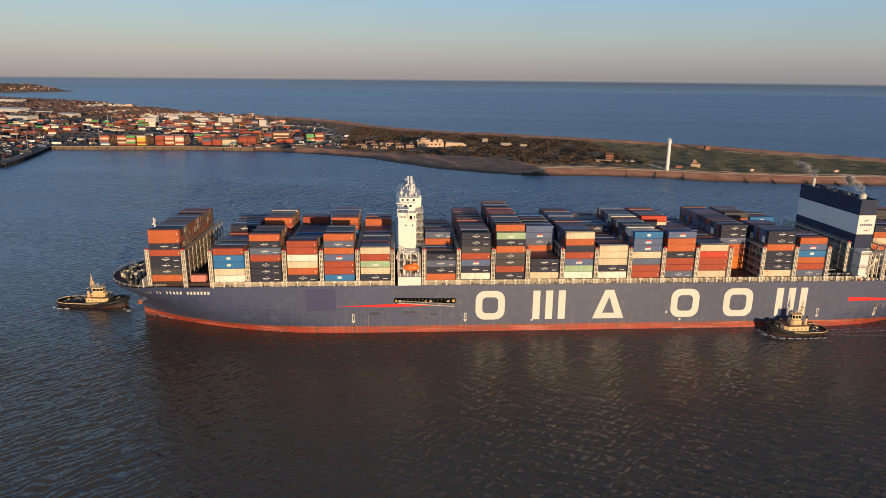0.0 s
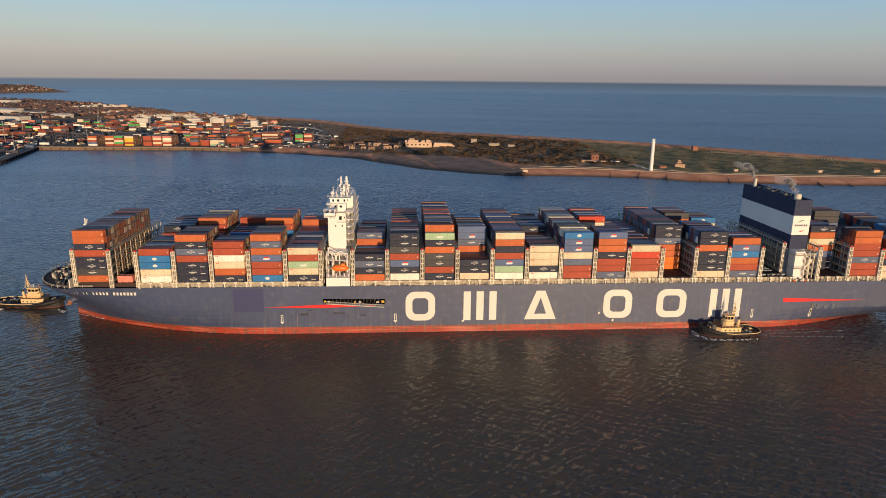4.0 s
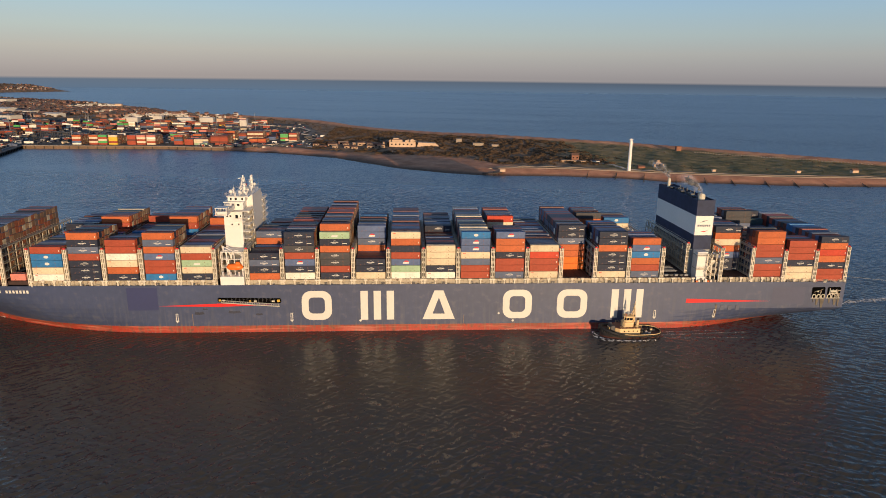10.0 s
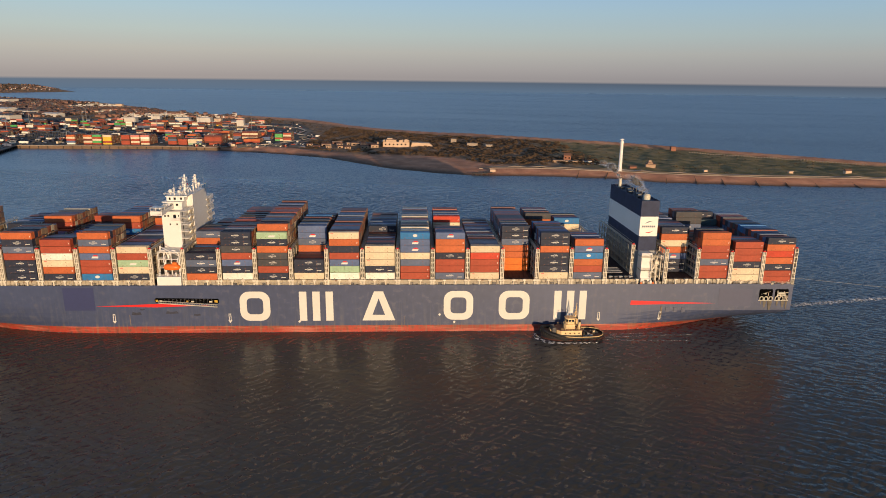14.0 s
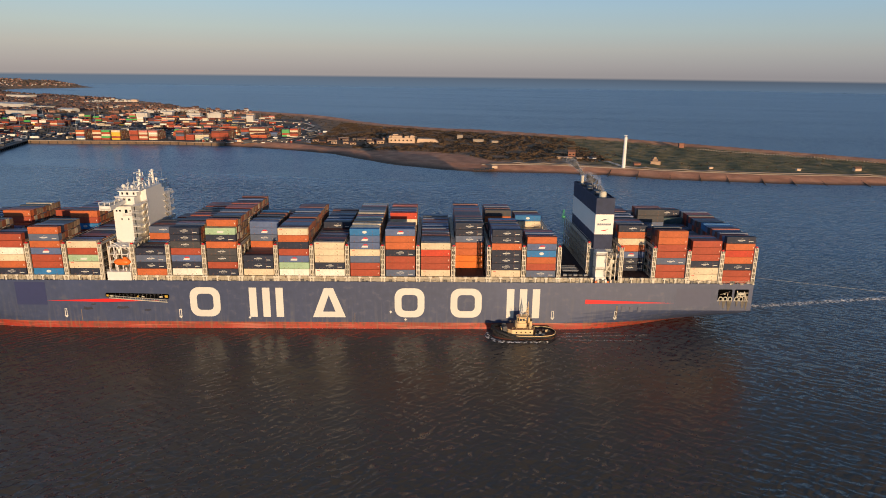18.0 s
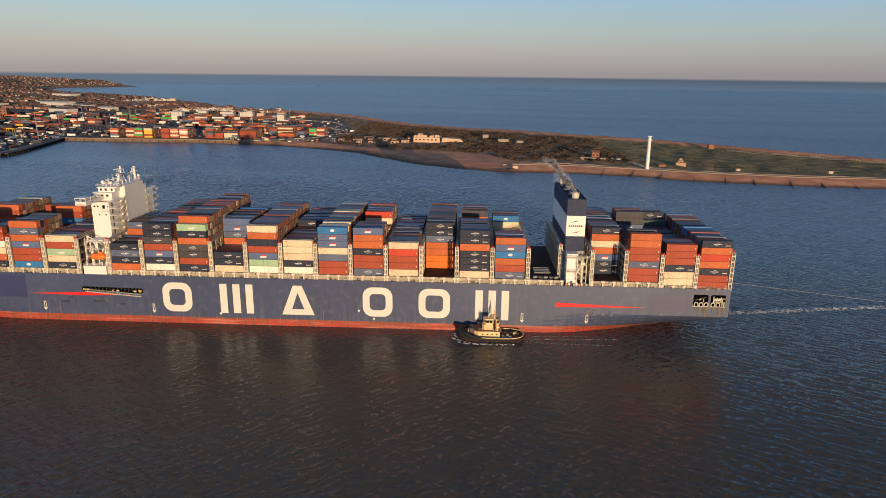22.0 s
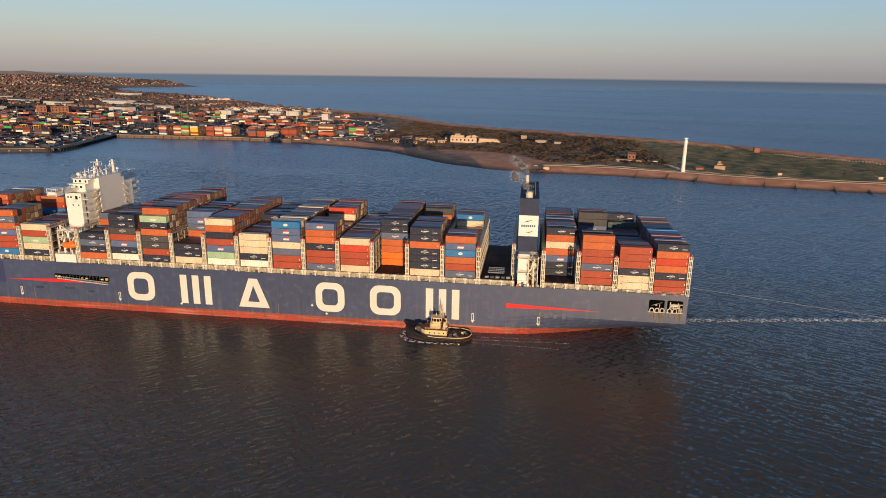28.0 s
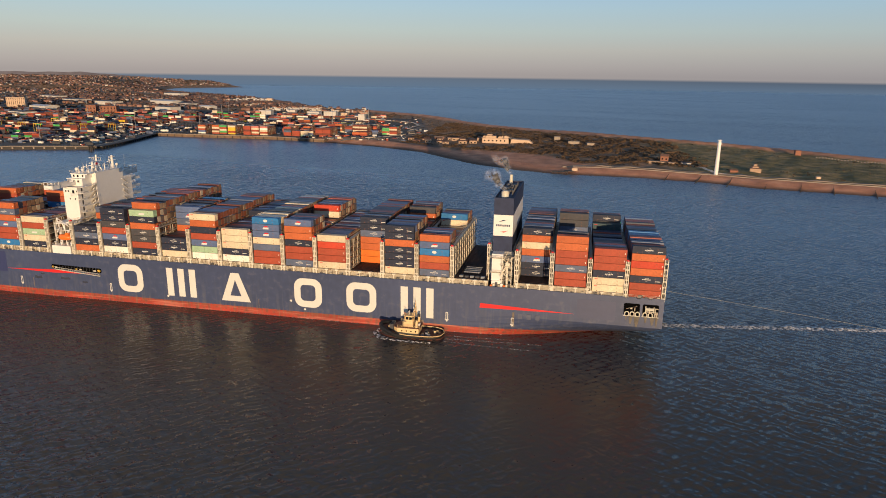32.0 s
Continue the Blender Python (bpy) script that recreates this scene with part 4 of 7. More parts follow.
# lifeboat with davits on the port side deck
mb = MB()
sec = []
for i in range(9):
    u = -1 + i / 4
    k = math.sqrt(max(0, 1 - abs(u) ** 3.2)) * 0.98 + 0.02
    sec.append([(135.0 + u * 3.6, 2.4 + 1.45 * k * math.cos(a), 28.2 + (1.5 if math.sin(a) > 0 else 1.35) * k * math.sin(a)) for a in [2 * math.pi * j / 12 for j in range(13)]])
mb.grid(sec)
hpart("lifeboat", mb, M_ORANGE, "enclosed orange lifeboat in its davits", smooth=True)
hpart("lifeboat_canopy", MB().box(135.6, 137.2, 1.7, 3.1, 29.4, 30.4), M_ORANGE)
for x in (132.0, 137.6):
    mb = MB().box(x, x + 0.5, 3.2, 4.2, 24.2, 31.5)
    mb.prism([(4.0, 31.5), (4.0, 32.6), (2.2, 32.0), (1.0, 30.8), (1.3, 30.5), (2.4, 31.3)], "x", x, x + 0.5)
    mb.bar((x + 0.2, 2.4, 31.8), (x + 0.2, 2.4, 29.5), 0.08, 4)
    hpart("davit", mb, M_WHITE)
mb = MB()
for x in (129.2, 131.6, 134.6, 138.0):
    mb.box(x, x + 0.35, 3.0, 3.4, 24, 34.6).box(x, x + 0.35, 10.4, 10.8, 24, 34.6)
for z in (27.6, 31.2, 34.3):
    mb.box(129.2, 138.4, 3.0, 10.8, z, z + 0.2)
    for h in (0.55, 1.05):
        mb.bar((129.2, 3.05, z + h), (131.6, 3.05, z + h), 0.05, 4)
hpart("boat_deck_frame", mb, M_WHITE)
mb = MB().bar((130.2, 4.2, 34.5), (130.2, 4.2, 36.8), 0.35, 7).bar((130.2, 4.2, 36.6), (137.8, 2.6, 33.2), 0.22, 6, 0.14)
hpart("provision_crane", mb, M_WHITE)

# ---- funnel ----
FX0, FX1, FY0, FY1 = 332.5, 340.3, 7.0, 52.0
funnel = new("funnel")
funnel.parent = ship
tagged(funnel, "wide navy funnel casing with a broad white band")
for name, mat, z0, z1 in (("lower_band", M_NAVY, 34.0, 40.4), ("white_band", M_WHITE, 40.4, 49.0), ("upper_band", M_NAVY, 49.0, 55.3)):
    part(name, MB().box(FX0, FX1, FY0, FY1, z0, z1), mat, funnel)
part("rim", MB().box(FX0, FX1, FY0, FY0 + 0.3, 55.3, 55.9).box(FX0, FX1, FY1 - 0.3, FY1, 55.3, 55.9).box(FX0, FX0 + 0.3, FY0 + 0.3, FY1 - 0.3, 55.3, 55.9)
     .box(FX1 - 0.3, FX1, FY0 + 0.3, FY1 - 0.3, 55.3, 55.9), M_NAVY, funnel)
mb = MB()
for i in range(7):
    mb.box(333.5 + i * 0.84, 334.1 + i * 0.84, FY0 - 0.05, FY0 + 0.02, 44.3, 45.1)
part("emblem", mb, M_HULL, funnel, "dark painted bars")
part("emblem", MB().prism([(334.4, 46.0), (336.0, 46.9), (338.0, 47.1), (336.2, 46.5)], "y", FY0 - 0.05, FY0 + 0.02), M_NAVY, funnel)
part("emblem", MB().prism([(335.0, 42.1), (336.8, 41.8), (338.4, 42.7), (336.8, 42.3)], "y", FY0 - 0.05, FY0 + 0.02), M_REDMARK, funnel)
part("exhaust_pipe", MB().bar((336.2, 12, 55.2), (336.2, 12, 57.6), 1.5, 16).bar((336.2, 12, 57.6), (336.2, 12, 58.0), 1.25, 16, 1.1), M_CREAM, funnel, "cream exhaust pipe")
part("exhaust_pipe", MB().bar((335, 46, 55.2), (335, 46, 59.6), 0.75, 12), M_CREAM, funnel, "cream exhaust pipe")
for i in range(7):
    y = 17 + i * 4
    part("roof_vent", MB().box(334 + (i % 3), 336 + (i % 3), y, y + 2.2, 55.3, 56.1 + 0.3 * (i % 2)), M_DKGREY, funnel)
    part("vent_pipe", MB().bar((338.6, y, 55.3), (338.6, y, 57.2 - 0.4 * (i % 2)), 0.25, 6), M_DKGREY, funnel)
part("engine_casing", MB().box(331.8, 341.0, 7.5, 51.5, 20.5, 34.0), M_GREY, funnel, "grey engine casing")
for i in range(14):
    y = 8.4 + i * 3.1
    part("casing_rib", MB().box(331.6, 331.8, y, y + 0.3, 20.6, 33.4), M_DIMSTEEL, funnel)
part("port_block", MB().box(332.9, 337.4, 2.2, 7.4, 23.0, 34.0), M_WHITE, funnel, "white painted block under the funnel")
part("block_foot", MB().prism([(333.0, 20.4), (338.4, 20.4), (337.0, 23.0), (333.0, 23.0)], "y", 1.6, 7.0), M_WHITE, funnel)
for z, x0, x1 in ((23.6, 336.6, 341.0), (26.4, 332.6, 340.6), (29.4, 336.6, 341.0), (32.4, 332.4, 341.2)):
    part("platform", MB().box(x0, x1, 1.2, 6.8, z, z + 0.16), M_DIMSTEEL, funnel)
    mb = MB()
    for h in (0.55, 1.05):
        mb.bar((x0, 1.25, z + h), (x1, 1.25, z + h), 0.06, 4)
    for i in range(5):
        x = x0 + (x1 - x0) * i / 4
        mb.bar((x, 1.25, z), (x, 1.25, z + 1.1), 0.05, 4)
    part("platform_rail", mb, M_POST, funnel)
for i, z in enumerate((23.7, 26.5, 29.5)):
    xa, xb = (337.2, 340.4) if i % 2 else (340.4, 337.2)
    q = [(xx, yy, zz + t) for t in (0, 0.35) for xx, yy, zz in ((xa, 1.4, z), (xa, 2.3, z), (xb, 2.3, z + 2.9), (xb, 1.4, z + 2.9))]
    part("stair", MB().add(q, [(0, 1, 2, 3), (4, 5, 6, 7), (0, 1, 5, 4), (1, 2, 6, 5), (2, 3, 7, 6), (3, 0, 4, 7)]), M_CREAM, funnel)
for x in (337.0, 340.8):
    part("gallery_post", MB().box(x, x + 0.28, 1.2, 1.5, 20.6, 33.4), M_POST, funnel)
part("crane_pedestal", MB().bar((339.2, 1.8, 21.0), (339.2, 1.8, 30.2), 0.5, 9, 0.42), M_POST, funnel, "cream stores crane pedestal")
part("crane_jib", MB().bar((339.2, 1.6, 30.0), (336.4, 1.0, 25.2), 0.32, 6, 0.2).bar((339.2, 1.6, 31.6), (336.6, 1.0, 25.6), 0.08, 4), M_POST, funnel)
part("crane_head", MB().bar((339.2, 1.8, 30.2), (339.6, 1.8, 33.0), 0.35, 7, 0.15).box(338.5, 340.2, 1.2, 2.4, 29.6, 30.8), M_POST, funnel)
part("mast_arm", MB().bar((341.0, 1.4, 32.4), (343.0, 1.0, 35.0), 0.14, 5).bar((338.0, 1.4, 32.6), (339.4, 1.2, 35.6), 0.1, 5), M_POST, funnel)
for i in range(9):
    x, h = 332.6 + i * 1.05, 0.6 + (i * 37 % 5) * 0.25
    part("deck_locker", MB().box(x, x + 0.8, 0.5 + 0.2 * (i % 3), 1.5, 20.5, 20.9 + h), (M_ORANGE, M_POST, M_DKGREY, M_DIMSTEEL, M_WHITE)[i % 5], funnel)

# ---- details of the hull ----
flat([[(90.5, 10.1), (103, 10.1), (103, 20.0), (90.5, 20.0)]], "paint_patch", material("fresh_navy_patch", (0.033, 0.042, 0.115), 0.45, grain=0.08, scale=0.6), "darker freshly painted patch")
flat([[(367.4, 10.8), (382.2, 10.8), (382.2, 18.6), (367.4, 18.6)]], "paint_patch", material("worn_navy_patch", (0.05, 0.06, 0.115), 0.5, grain=0.1, scale=0.6), "dull repainted patch")
for x in (110.2, 158.0, 315.3, 342.2):
    clad([[(x - 0.5, 5.4), (x - 0.25, 5.4), (x - 0.25, 8.2), (x - 0.5, 8.2)], [(x + 0.25, 5.4), (x + 0.5, 5.4), (x + 0.5, 8.2), (x + 0.25, 8.2)],
          [(x - 0.5, 8.2), (x + 0.5, 8.2), (x + 0.5, 8.45), (x - 0.5, 8.45)], [(x - 0.85, 5.4), (x, 4.3), (x + 0.85, 5.4)]], "push_mark", M_MARK, "white arrow outline for the tugs")
for x, z in ((246.5, 7.0), (252.8, 3.6), (187, 4.2)):
    flat([[(x, z), (x + 0.6, z + 0.6), (x, z + 1.2), (x - 0.6, z + 0.6)]], "draught_mark", M_MARK)
for x in (344.5, 348.0, 351.5):
    clad([[(x, 8.2), (x + 1.6, 8.2), (x + 1.6, 10.4), (x, 10.4)]], "faded_mark", material("faded_paint", (0.075, 0.085, 0.13), 0.5, grain=0.1))
M_RUNOFF = material("ochre_run_off", (0.16, 0.13, 0.10), 0.8, grain=0.3, scale=2.0)
for x, w, z1 in ((116.5, 0.25, 8.2), (231.2, 0.22, 7.0)):
    clad([[(x, 3.0 + (z1 - 3.0) * k / 4), (x + w, 3.0 + (z1 - 3.0) * k / 4), (x + w, 3.0 + (z1 - 3.0) * (k + 1) / 4), (x, 3.0 + (z1 - 3.0) * (k + 1) / 4)] for k in range(4)], "rust_streak", M_RUNOFF, "rusty run-off stain")
M_SCUFF = material("scuffed_dark_hull", (0.03, 0.034, 0.055), 0.6, grain=0.4, scale=1.5)
for x, z, w, h in ((117.5, 8.1, 4.2, 1.3), (131.5, 8.6, 5.5, 1.1), (143, 7.7, 3.0, 0.8), (121, 10.2, 2.2, 0.6)):
    flat([[(x, z), (x + w * 0.4, z - 0.2), (x + w, z + 0.1), (x + w * 0.85, z + h), (x + w * 0.5, z + h * 0.7), (x + w * 0.1, z + h)]], "scuff", M_SCUFF, "dark scuffed paint")
# accommodation ladder stowed in its recess, whose shade is a flat black shape
part("ladder_recess", MB().prism([(127.5, 14.1), (127.9, 13.5), (153.4, 12.9), (153.9, 13.4), (153.9, 14.7), (153.4, 15.1), (128.0, 15.5), (127.5, 15.1)], "y", -0.02, 0.05), M_VOID, ship, "flat black shape painted as the shade of the gangway recess")
mb = MB()
for z, r in ((0.0, 0.16), (0.95, 0.07)):
    mb.bar((129.2, -0.55, 13.4 + z), (153.2, -0.55, 11.6 + z), r, 5).bar((129.2, -0.15, 13.4 + z), (153.2, -0.15, 11.6 + z), r, 5)
for i in range(25):
    x = 129.2 + i * 0.98
    z = 13.4 - (x - 129.2) * 0.075
    mb.bar((x, -0.55, z), (x, -0.55, z + 0.95), 0.05, 4).box(x, x + 0.6, -0.55, -0.15, z - 0.03, z + 0.03)
part("gangway", mb, M_CREAM, ship, "stowed aluminium gangway")
M_YELSTEEL = material("yellow_steel", (0.55, 0.36, 0.04), 0.5, grain=0.2, wear=(0.2, 0.1, 0.05), wear_amount=0.2)
for x, w, h, m in ((128.1, 0.8, 0.8, M_YELSTEEL), (129.6, 1.0, 0.6, M_CREAM), (140.6, 0.7, 0.6, M_YELSTEEL), (142.6, 1.1, 0.5, M_CREAM), (150.0, 1.2, 0.6, M_CREAM), (152.2, 1.2, 1.1, M_YELSTEEL)):
    z = 14.0 - (x - 128) * 0.02
    part("gangway_winch", MB().box(x, x + w, -0.4, -0.02, z, z + h * 0.7).bar((x, -0.25, z + h * 0.7), (x + w, -0.25, z + h * 0.7), 0.2 * h + 0.1, 7), m, ship)
for i in range(13):
    x = 131.6 + i * 1.6
    part("recess_bracket", MB().box(x, x + 0.16, -0.12, -0.02, 13.5, 15.1).box(x, x + 0.7, -0.1, -0.02, 14.3 + 0.3 * (i % 3), 14.45 + 0.3 * (i % 3)), M_DKGREY, ship)
M_OCHRE = material("ochre_stain", (0.12, 0.105, 0.08), 0.8, grain=0.35, scale=0.8, coarse=0.3)
for x, w, z0 in ((386.0, 0.6, 11.6), (387.2, 1.6, 10.2), (389.2, 2.2, 9.0), (393.0, 1.2, 11.0), (395.2, 1.8, 10.2), (397.2, 1.0, 9.6)):
    clad([[(x + 0.35 * w, z0), (x + 0.65 * w, z0), (x + w, 13.2), (x, 13.2)]], "rust_streak", M_OCHRE, "ochre run-off stain below the opening")
clad([[(342.2 + d, 4.2 + 3.3 * k), (343.0 + d, 4.2 + 3.3 * k), (343.0 + d, 7.5 + 3.3 * k), (342.2 + d, 7.5 + 3.3 * k)] for k, d in ((0, 0), (1, 0))], "rust_streak", M_RUNOFF, "rusty run-off stain")
# mooring openings at the stern: mouths as black slabs of painted shade, with bitts on the sill and gear
for x0, x1 in ((385.2, 391.2), (392.2, 398.2)):
    part("mooring_opening", MB().prism([(x0, 14.0), (x0 + 0.4, 13.6), (x1 - 0.4, 13.6), (x1, 14.0), (x1, 18.1), (x1 - 0.4, 18.5), (x0 + 0.4, 18.5), (x0, 18.1)], "y", -0.03, 0.6), M_VOID, ship, "black slab painted as the shade in the mooring deck opening")
    part("opening_rim", MB().box(x0 - 0.15, x1 + 0.15, -0.16, -0.03, 13.3, 13.55), M_CREAM, ship)
    for i in range(2 if x0 > 390 else 3):
        # roller fairleads: a cream arch round a dark mouth
        x = x0 + (0.3 if x0 > 390 else 0.5) + i * 2.0
        mb = MB()
        arch = [(x + 0.75 + 0.75 * math.cos(t), 14.4 + 0.75 * math.sin(t)) for t in [math.pi * k / 8 for k in range(9)]]
        for p, q in zip([(x + 1.5, 13.4)] + arch, arch + [(x, 13.4)]):
            mb.bar((p[0], -0.15, p[1]), (q[0], -0.15, q[1]), 0.22, 5)
        part("fairlead", mb, M_CREAM, ship, "cream roller fairlead")
part("mooring_winch", MB().bar((393.4, -0.1, 16.6), (396.2, -0.1, 16.6), 0.55, 9).box(393.2, 393.5, -0.2, 0, 15.2, 17.9).box(396.2, 396.5, -0.2, 0, 15.2, 17.6).box(394.6, 394.9, -0.2, 0, 15.2, 17.4).bar((393.4, -0.1, 15.6), (397.2, -0.1, 15.6), 0.2, 6), M_CREAM, ship, "cream mooring winch in the opening")
part("mooring_gear", MB().bar((396.9, -0.1, 13.7), (396.9, -0.1, 17.2), 0.25, 6).bar((397.6, -0.1, 13.7), (397.6, -0.1, 15.6), 0.3, 6).box(396.6, 398.0, -0.15, 0, 14.6, 14.9).box(397.0, 398.1, -0.15, 0, 16.8, 17.1), M_COAMING, ship)
part("mooring_gear", MB().bar((386.2, -0.08, 16.2), (390.2, -0.08, 17.6), 0.07, 5).box(387.6, 388.4, -0.1, 0, 16.2, 16.7).box(389.2, 389.5, -0.1, 0, 15.4, 17.2), M_DIMSTEEL, ship)
M_TIMBERRUST = material("rusty_anchor", (0.26, 0.10, 0.05), 0.8, grain=0.3, scale=1.5)
# bow: painted name as bars, anchor, bulwark fittings, foremast
for i in range(24):
    x, w = 17.6 + i * 1.42, 0.85
    if i in (7, 10, 16):
        continue
    z0, z1 = 17.8 - 0.5 * max(0, (30 - x) / 10), 19.1 - 0.5 * max(0, (30 - x) / 10)
    ya, yb = hull_side(x, z0) - 0.06, hull_side(x, z1) - 0.06
    part("name_bar", MB().add([(x, ya, z0), (x + w, ya, z0), (x + w, yb, z1), (x, yb, z1), (x, ya + 0.2, z0), (x + w, ya + 0.2, z0), (x + w, yb + 0.2, z1), (x, yb + 0.2, z1)],
                              [(0, 1, 2, 3), (4, 5, 6, 7), (0, 1, 5, 4), (1, 2, 6, 5), (2, 3, 7, 6), (3, 0, 4, 7)]), M_MARK, ship)
ay = hull_side(19.5, 12.5)
part("anchor_pocket", MB().bar((21.5, ay + 2.4, 13.6), (18.0, ay - 0.9, 11.2), 1.9, 12, 1.5), M_HULL, ship, "flared anchor bolster")
part("anchor", MB().bar((18.4, ay - 0.7, 11.6), (17.5, ay - 1.25, 10.6), 1.15, 8, 0.9).box(16.6, 18.6, ay - 1.7, ay - 1.0, 9.9, 10.6), M_TIMBERRUST, ship, "rusty stockless anchor hauled home")
mb = MB()
edge = hull_line(21, -1)[:12]
edge2 = hull_line(21, 1)[:12]
for line in (edge, edge2):
    for (xa, ya), (xb, yb) in zip(line[:-1], line[1:]):
        for h in (0.7, 1.2):
            mb.bar((xa + 0.3, ya, 21 + sheer(xa) + h), (xb + 0.3, yb, 21 + sheer(xb) + h), 0.06, 4)
        mb.bar((xa + 0.3, ya, 21 + sheer(xa)), (xa + 0.3, ya, 22.2 + sheer(xa)), 0.06, 4)
part("bow_rail", mb, M_POST, ship)
for x, y in ((7, 24), (7, 35), (11, 20), (11, 39), (16, 15), (16, 44), (20, 10), (20, 49)):
    part("bollard", MB().bar((x, y, 19.9), (x, y, 21.1), 0.3, 8).bar((x + 1.1, y, 19.9), (x + 1.1, y, 21.1), 0.3, 8).box(x - 0.5, x + 1.6, y - 0.45, y + 0.45, 19.35, 20.05), M_CREAM, ship)
for x, y in ((9, 26), (9, 32), (14, 22), (14, 36), (18, 29)):
    part("mooring_winch", MB().bar((x, y - 1.6, 21.0), (x, y + 1.6, 21.0), 0.75, 10).box(x - 0.8, x + 0.8, y + 1.6, y + 1.9, 19.4, 21.8).box(x - 0.8, x + 0.8, y - 1.9, y - 1.6, 19.4, 21.8), M_DIMSTEEL, ship)
rb = random.Random(5)
for i in range(110):
    x = 5 + 17 * rb.random()
    half = 3 + 1.6 * (x - 4)
    y = 29.5 + rb.uniform(-1, 1) * min(half, 24)
    w, d, h = rb.uniform(0.3, 1.1), rb.uniform(0.4, 1.6), rb.uniform(0.2, 1.2)
    part("deck_gear", MB().box(x, x + w, y, y + d, 19.35, 20.7 + h).bar((x + w / 2, y - 0.4, 20.7 + h * 0.6), (x + w / 2, y + d + 0.4, 20.7 + h * 0.6), 0.35, 7), (M_DIMSTEEL, M_DKGREY, M_BLACK, M_DKGREY, M_BLACK, M_POST)[i % 6], ship)
part("breakwater", MB().box(23.4, 23.8, 3, 56, 19.4, 24.0), M_WHITE, ship)
part("foremast", MB().bar((21, 29.5, 19.4), (21, 29.5, 44), 0.6, 8, 0.35).box(20.2, 21.8, 28.0, 31.0, 41.5, 42.0).bar((21, 28.4, 42), (21, 28.4, 44.6), 0.3, 6).bar((21, 30.6, 42), (21, 30.6, 43.6), 0.3, 6), M_WHITE, ship)
part("tow_line", MB().bar((399.6, 20, 18.6), (640, -10, 1.0), 0.07, 5), M_GREY, ship, "taut pale towing line")


# ---- cargo ----
PAINT = {"O": (0.44, 0.115, 0.042), "R": (0.33, 0.068, 0.037), "N": (0.026, 0.032, 0.054), "G": (0.10, 0.125, 0.19), "B": (0.03, 0.16, 0.37),
         "C": (0.60, 0.50, 0.35), "W": (0.74, 0.70, 0.61), "A": (0.095, 0.135, 0.25), "E": (0.30, 0.43, 0.28), "X": (0.48, 0.058, 0.03), "V": (0.62, 0.15, 0.025), "P": (0.55, 0.20, 0.16), "K": (0.06, 0.06, 0.066), "T": (0.05, 0.085, 0.095), "q": (0.15, 0.045, 0.032)}
WORDS = {"O": "orange-red", "R": "dark red", "N": "navy blue", "G": "grey-blue", "B": "bright blue", "C": "cream", "W": "white", "A": "steel blue",
         "E": "pale green", "X": "bright red", "V": "bright orange", "P": "faded pink", "K": "dark grey", "T": "dark teal", "q": "brown-red"}
M_BOX = {k: material("container_" + WORDS[k].replace(" ", "_").replace("-", "_"), c, 0.6, grain=0.2, scale=0.9, coarse=0.25, vary=0.14,
                     wear=(0.16, 0.07, 0.04), wear_amount=0.02, gloss=0.22) for k, c in PAINT.items()}


def mixed_boxes(name, weights):
    """One material whose pieces take their paint from the palette, piece by piece."""
    m = material(name, (1, 1, 1), 0.65, grain=0.2, scale=0.9, coarse=0.25, gloss=0.2)
    n, l = m.node_tree.nodes, m.node_tree.links
    geo, r = n.new("ShaderNodeNewGeometry"), n.new("ShaderNodeValToRGB")
    r.color_ramp.interpolation = "CONSTANT"
    total, at = sum(weights.values()), 0.0
    for i, (k, w) in enumerate(weights.items()):
        e = r.color_ramp.elements[i] if i < 2 else r.color_ramp.elements.new(at)
        e.position, e.color = at, (*PAINT[k], 1)
        at += w / total
    l.new(geo.outputs["Random Per Island"], r.inputs[0])
    scale = next(x for x in n if x.bl_idname == "ShaderNodeVectorMath")
    l.new(r.outputs[0], scale.inputs[0])
    return m


M_MIXED = mixed_boxes("mixed_container_paint", {"N": 5.5, "R": 5, "q": 5, "K": 2.2, "O": 0.35, "G": 4.2, "C": 0.6, "A": 2.6, "B": 0.5, "W": 0.7})


M_MIXED.node_tree.nodes["Principled BSDF"].inputs["Specular IOR Level"].default_value = 0.5
M_MIXED.node_tree.nodes["Principled BSDF"].inputs["Roughness"].default_value = 0.5
# tones of weathered doors, with the tan of raking sun put into them
PAINT.update({"t": (0.31, 0.21, 0.13), "r": (0.27, 0.095, 0.05), "b": (0.22, 0.13, 0.08), "c": (0.50, 0.42, 0.30), "g": (0.15, 0.11, 0.09)})
M_ENDS = mixed_boxes("weathered_container_ends", {"t": 3.5, "r": 5, "b": 4, "c": 1.4, "g": 2.5})


def stacked(mb, x, y, z, h):
    """One box of the inner stacks: a painted body with a weathered door end, tanned as by raking sun, framed by its
    posts.
    """
    x1, y1, z1 = x + LONG, y + WIDE, z + h
    mb.box(x, x1 - 0.12, y + 0.05, y1 - 0.05, z, z1 - 0.05)
    mb.box(x1 - 0.12, x1, y + 0.16, y1 - 0.16, z + 0.16, z1 - 0.2, 1)


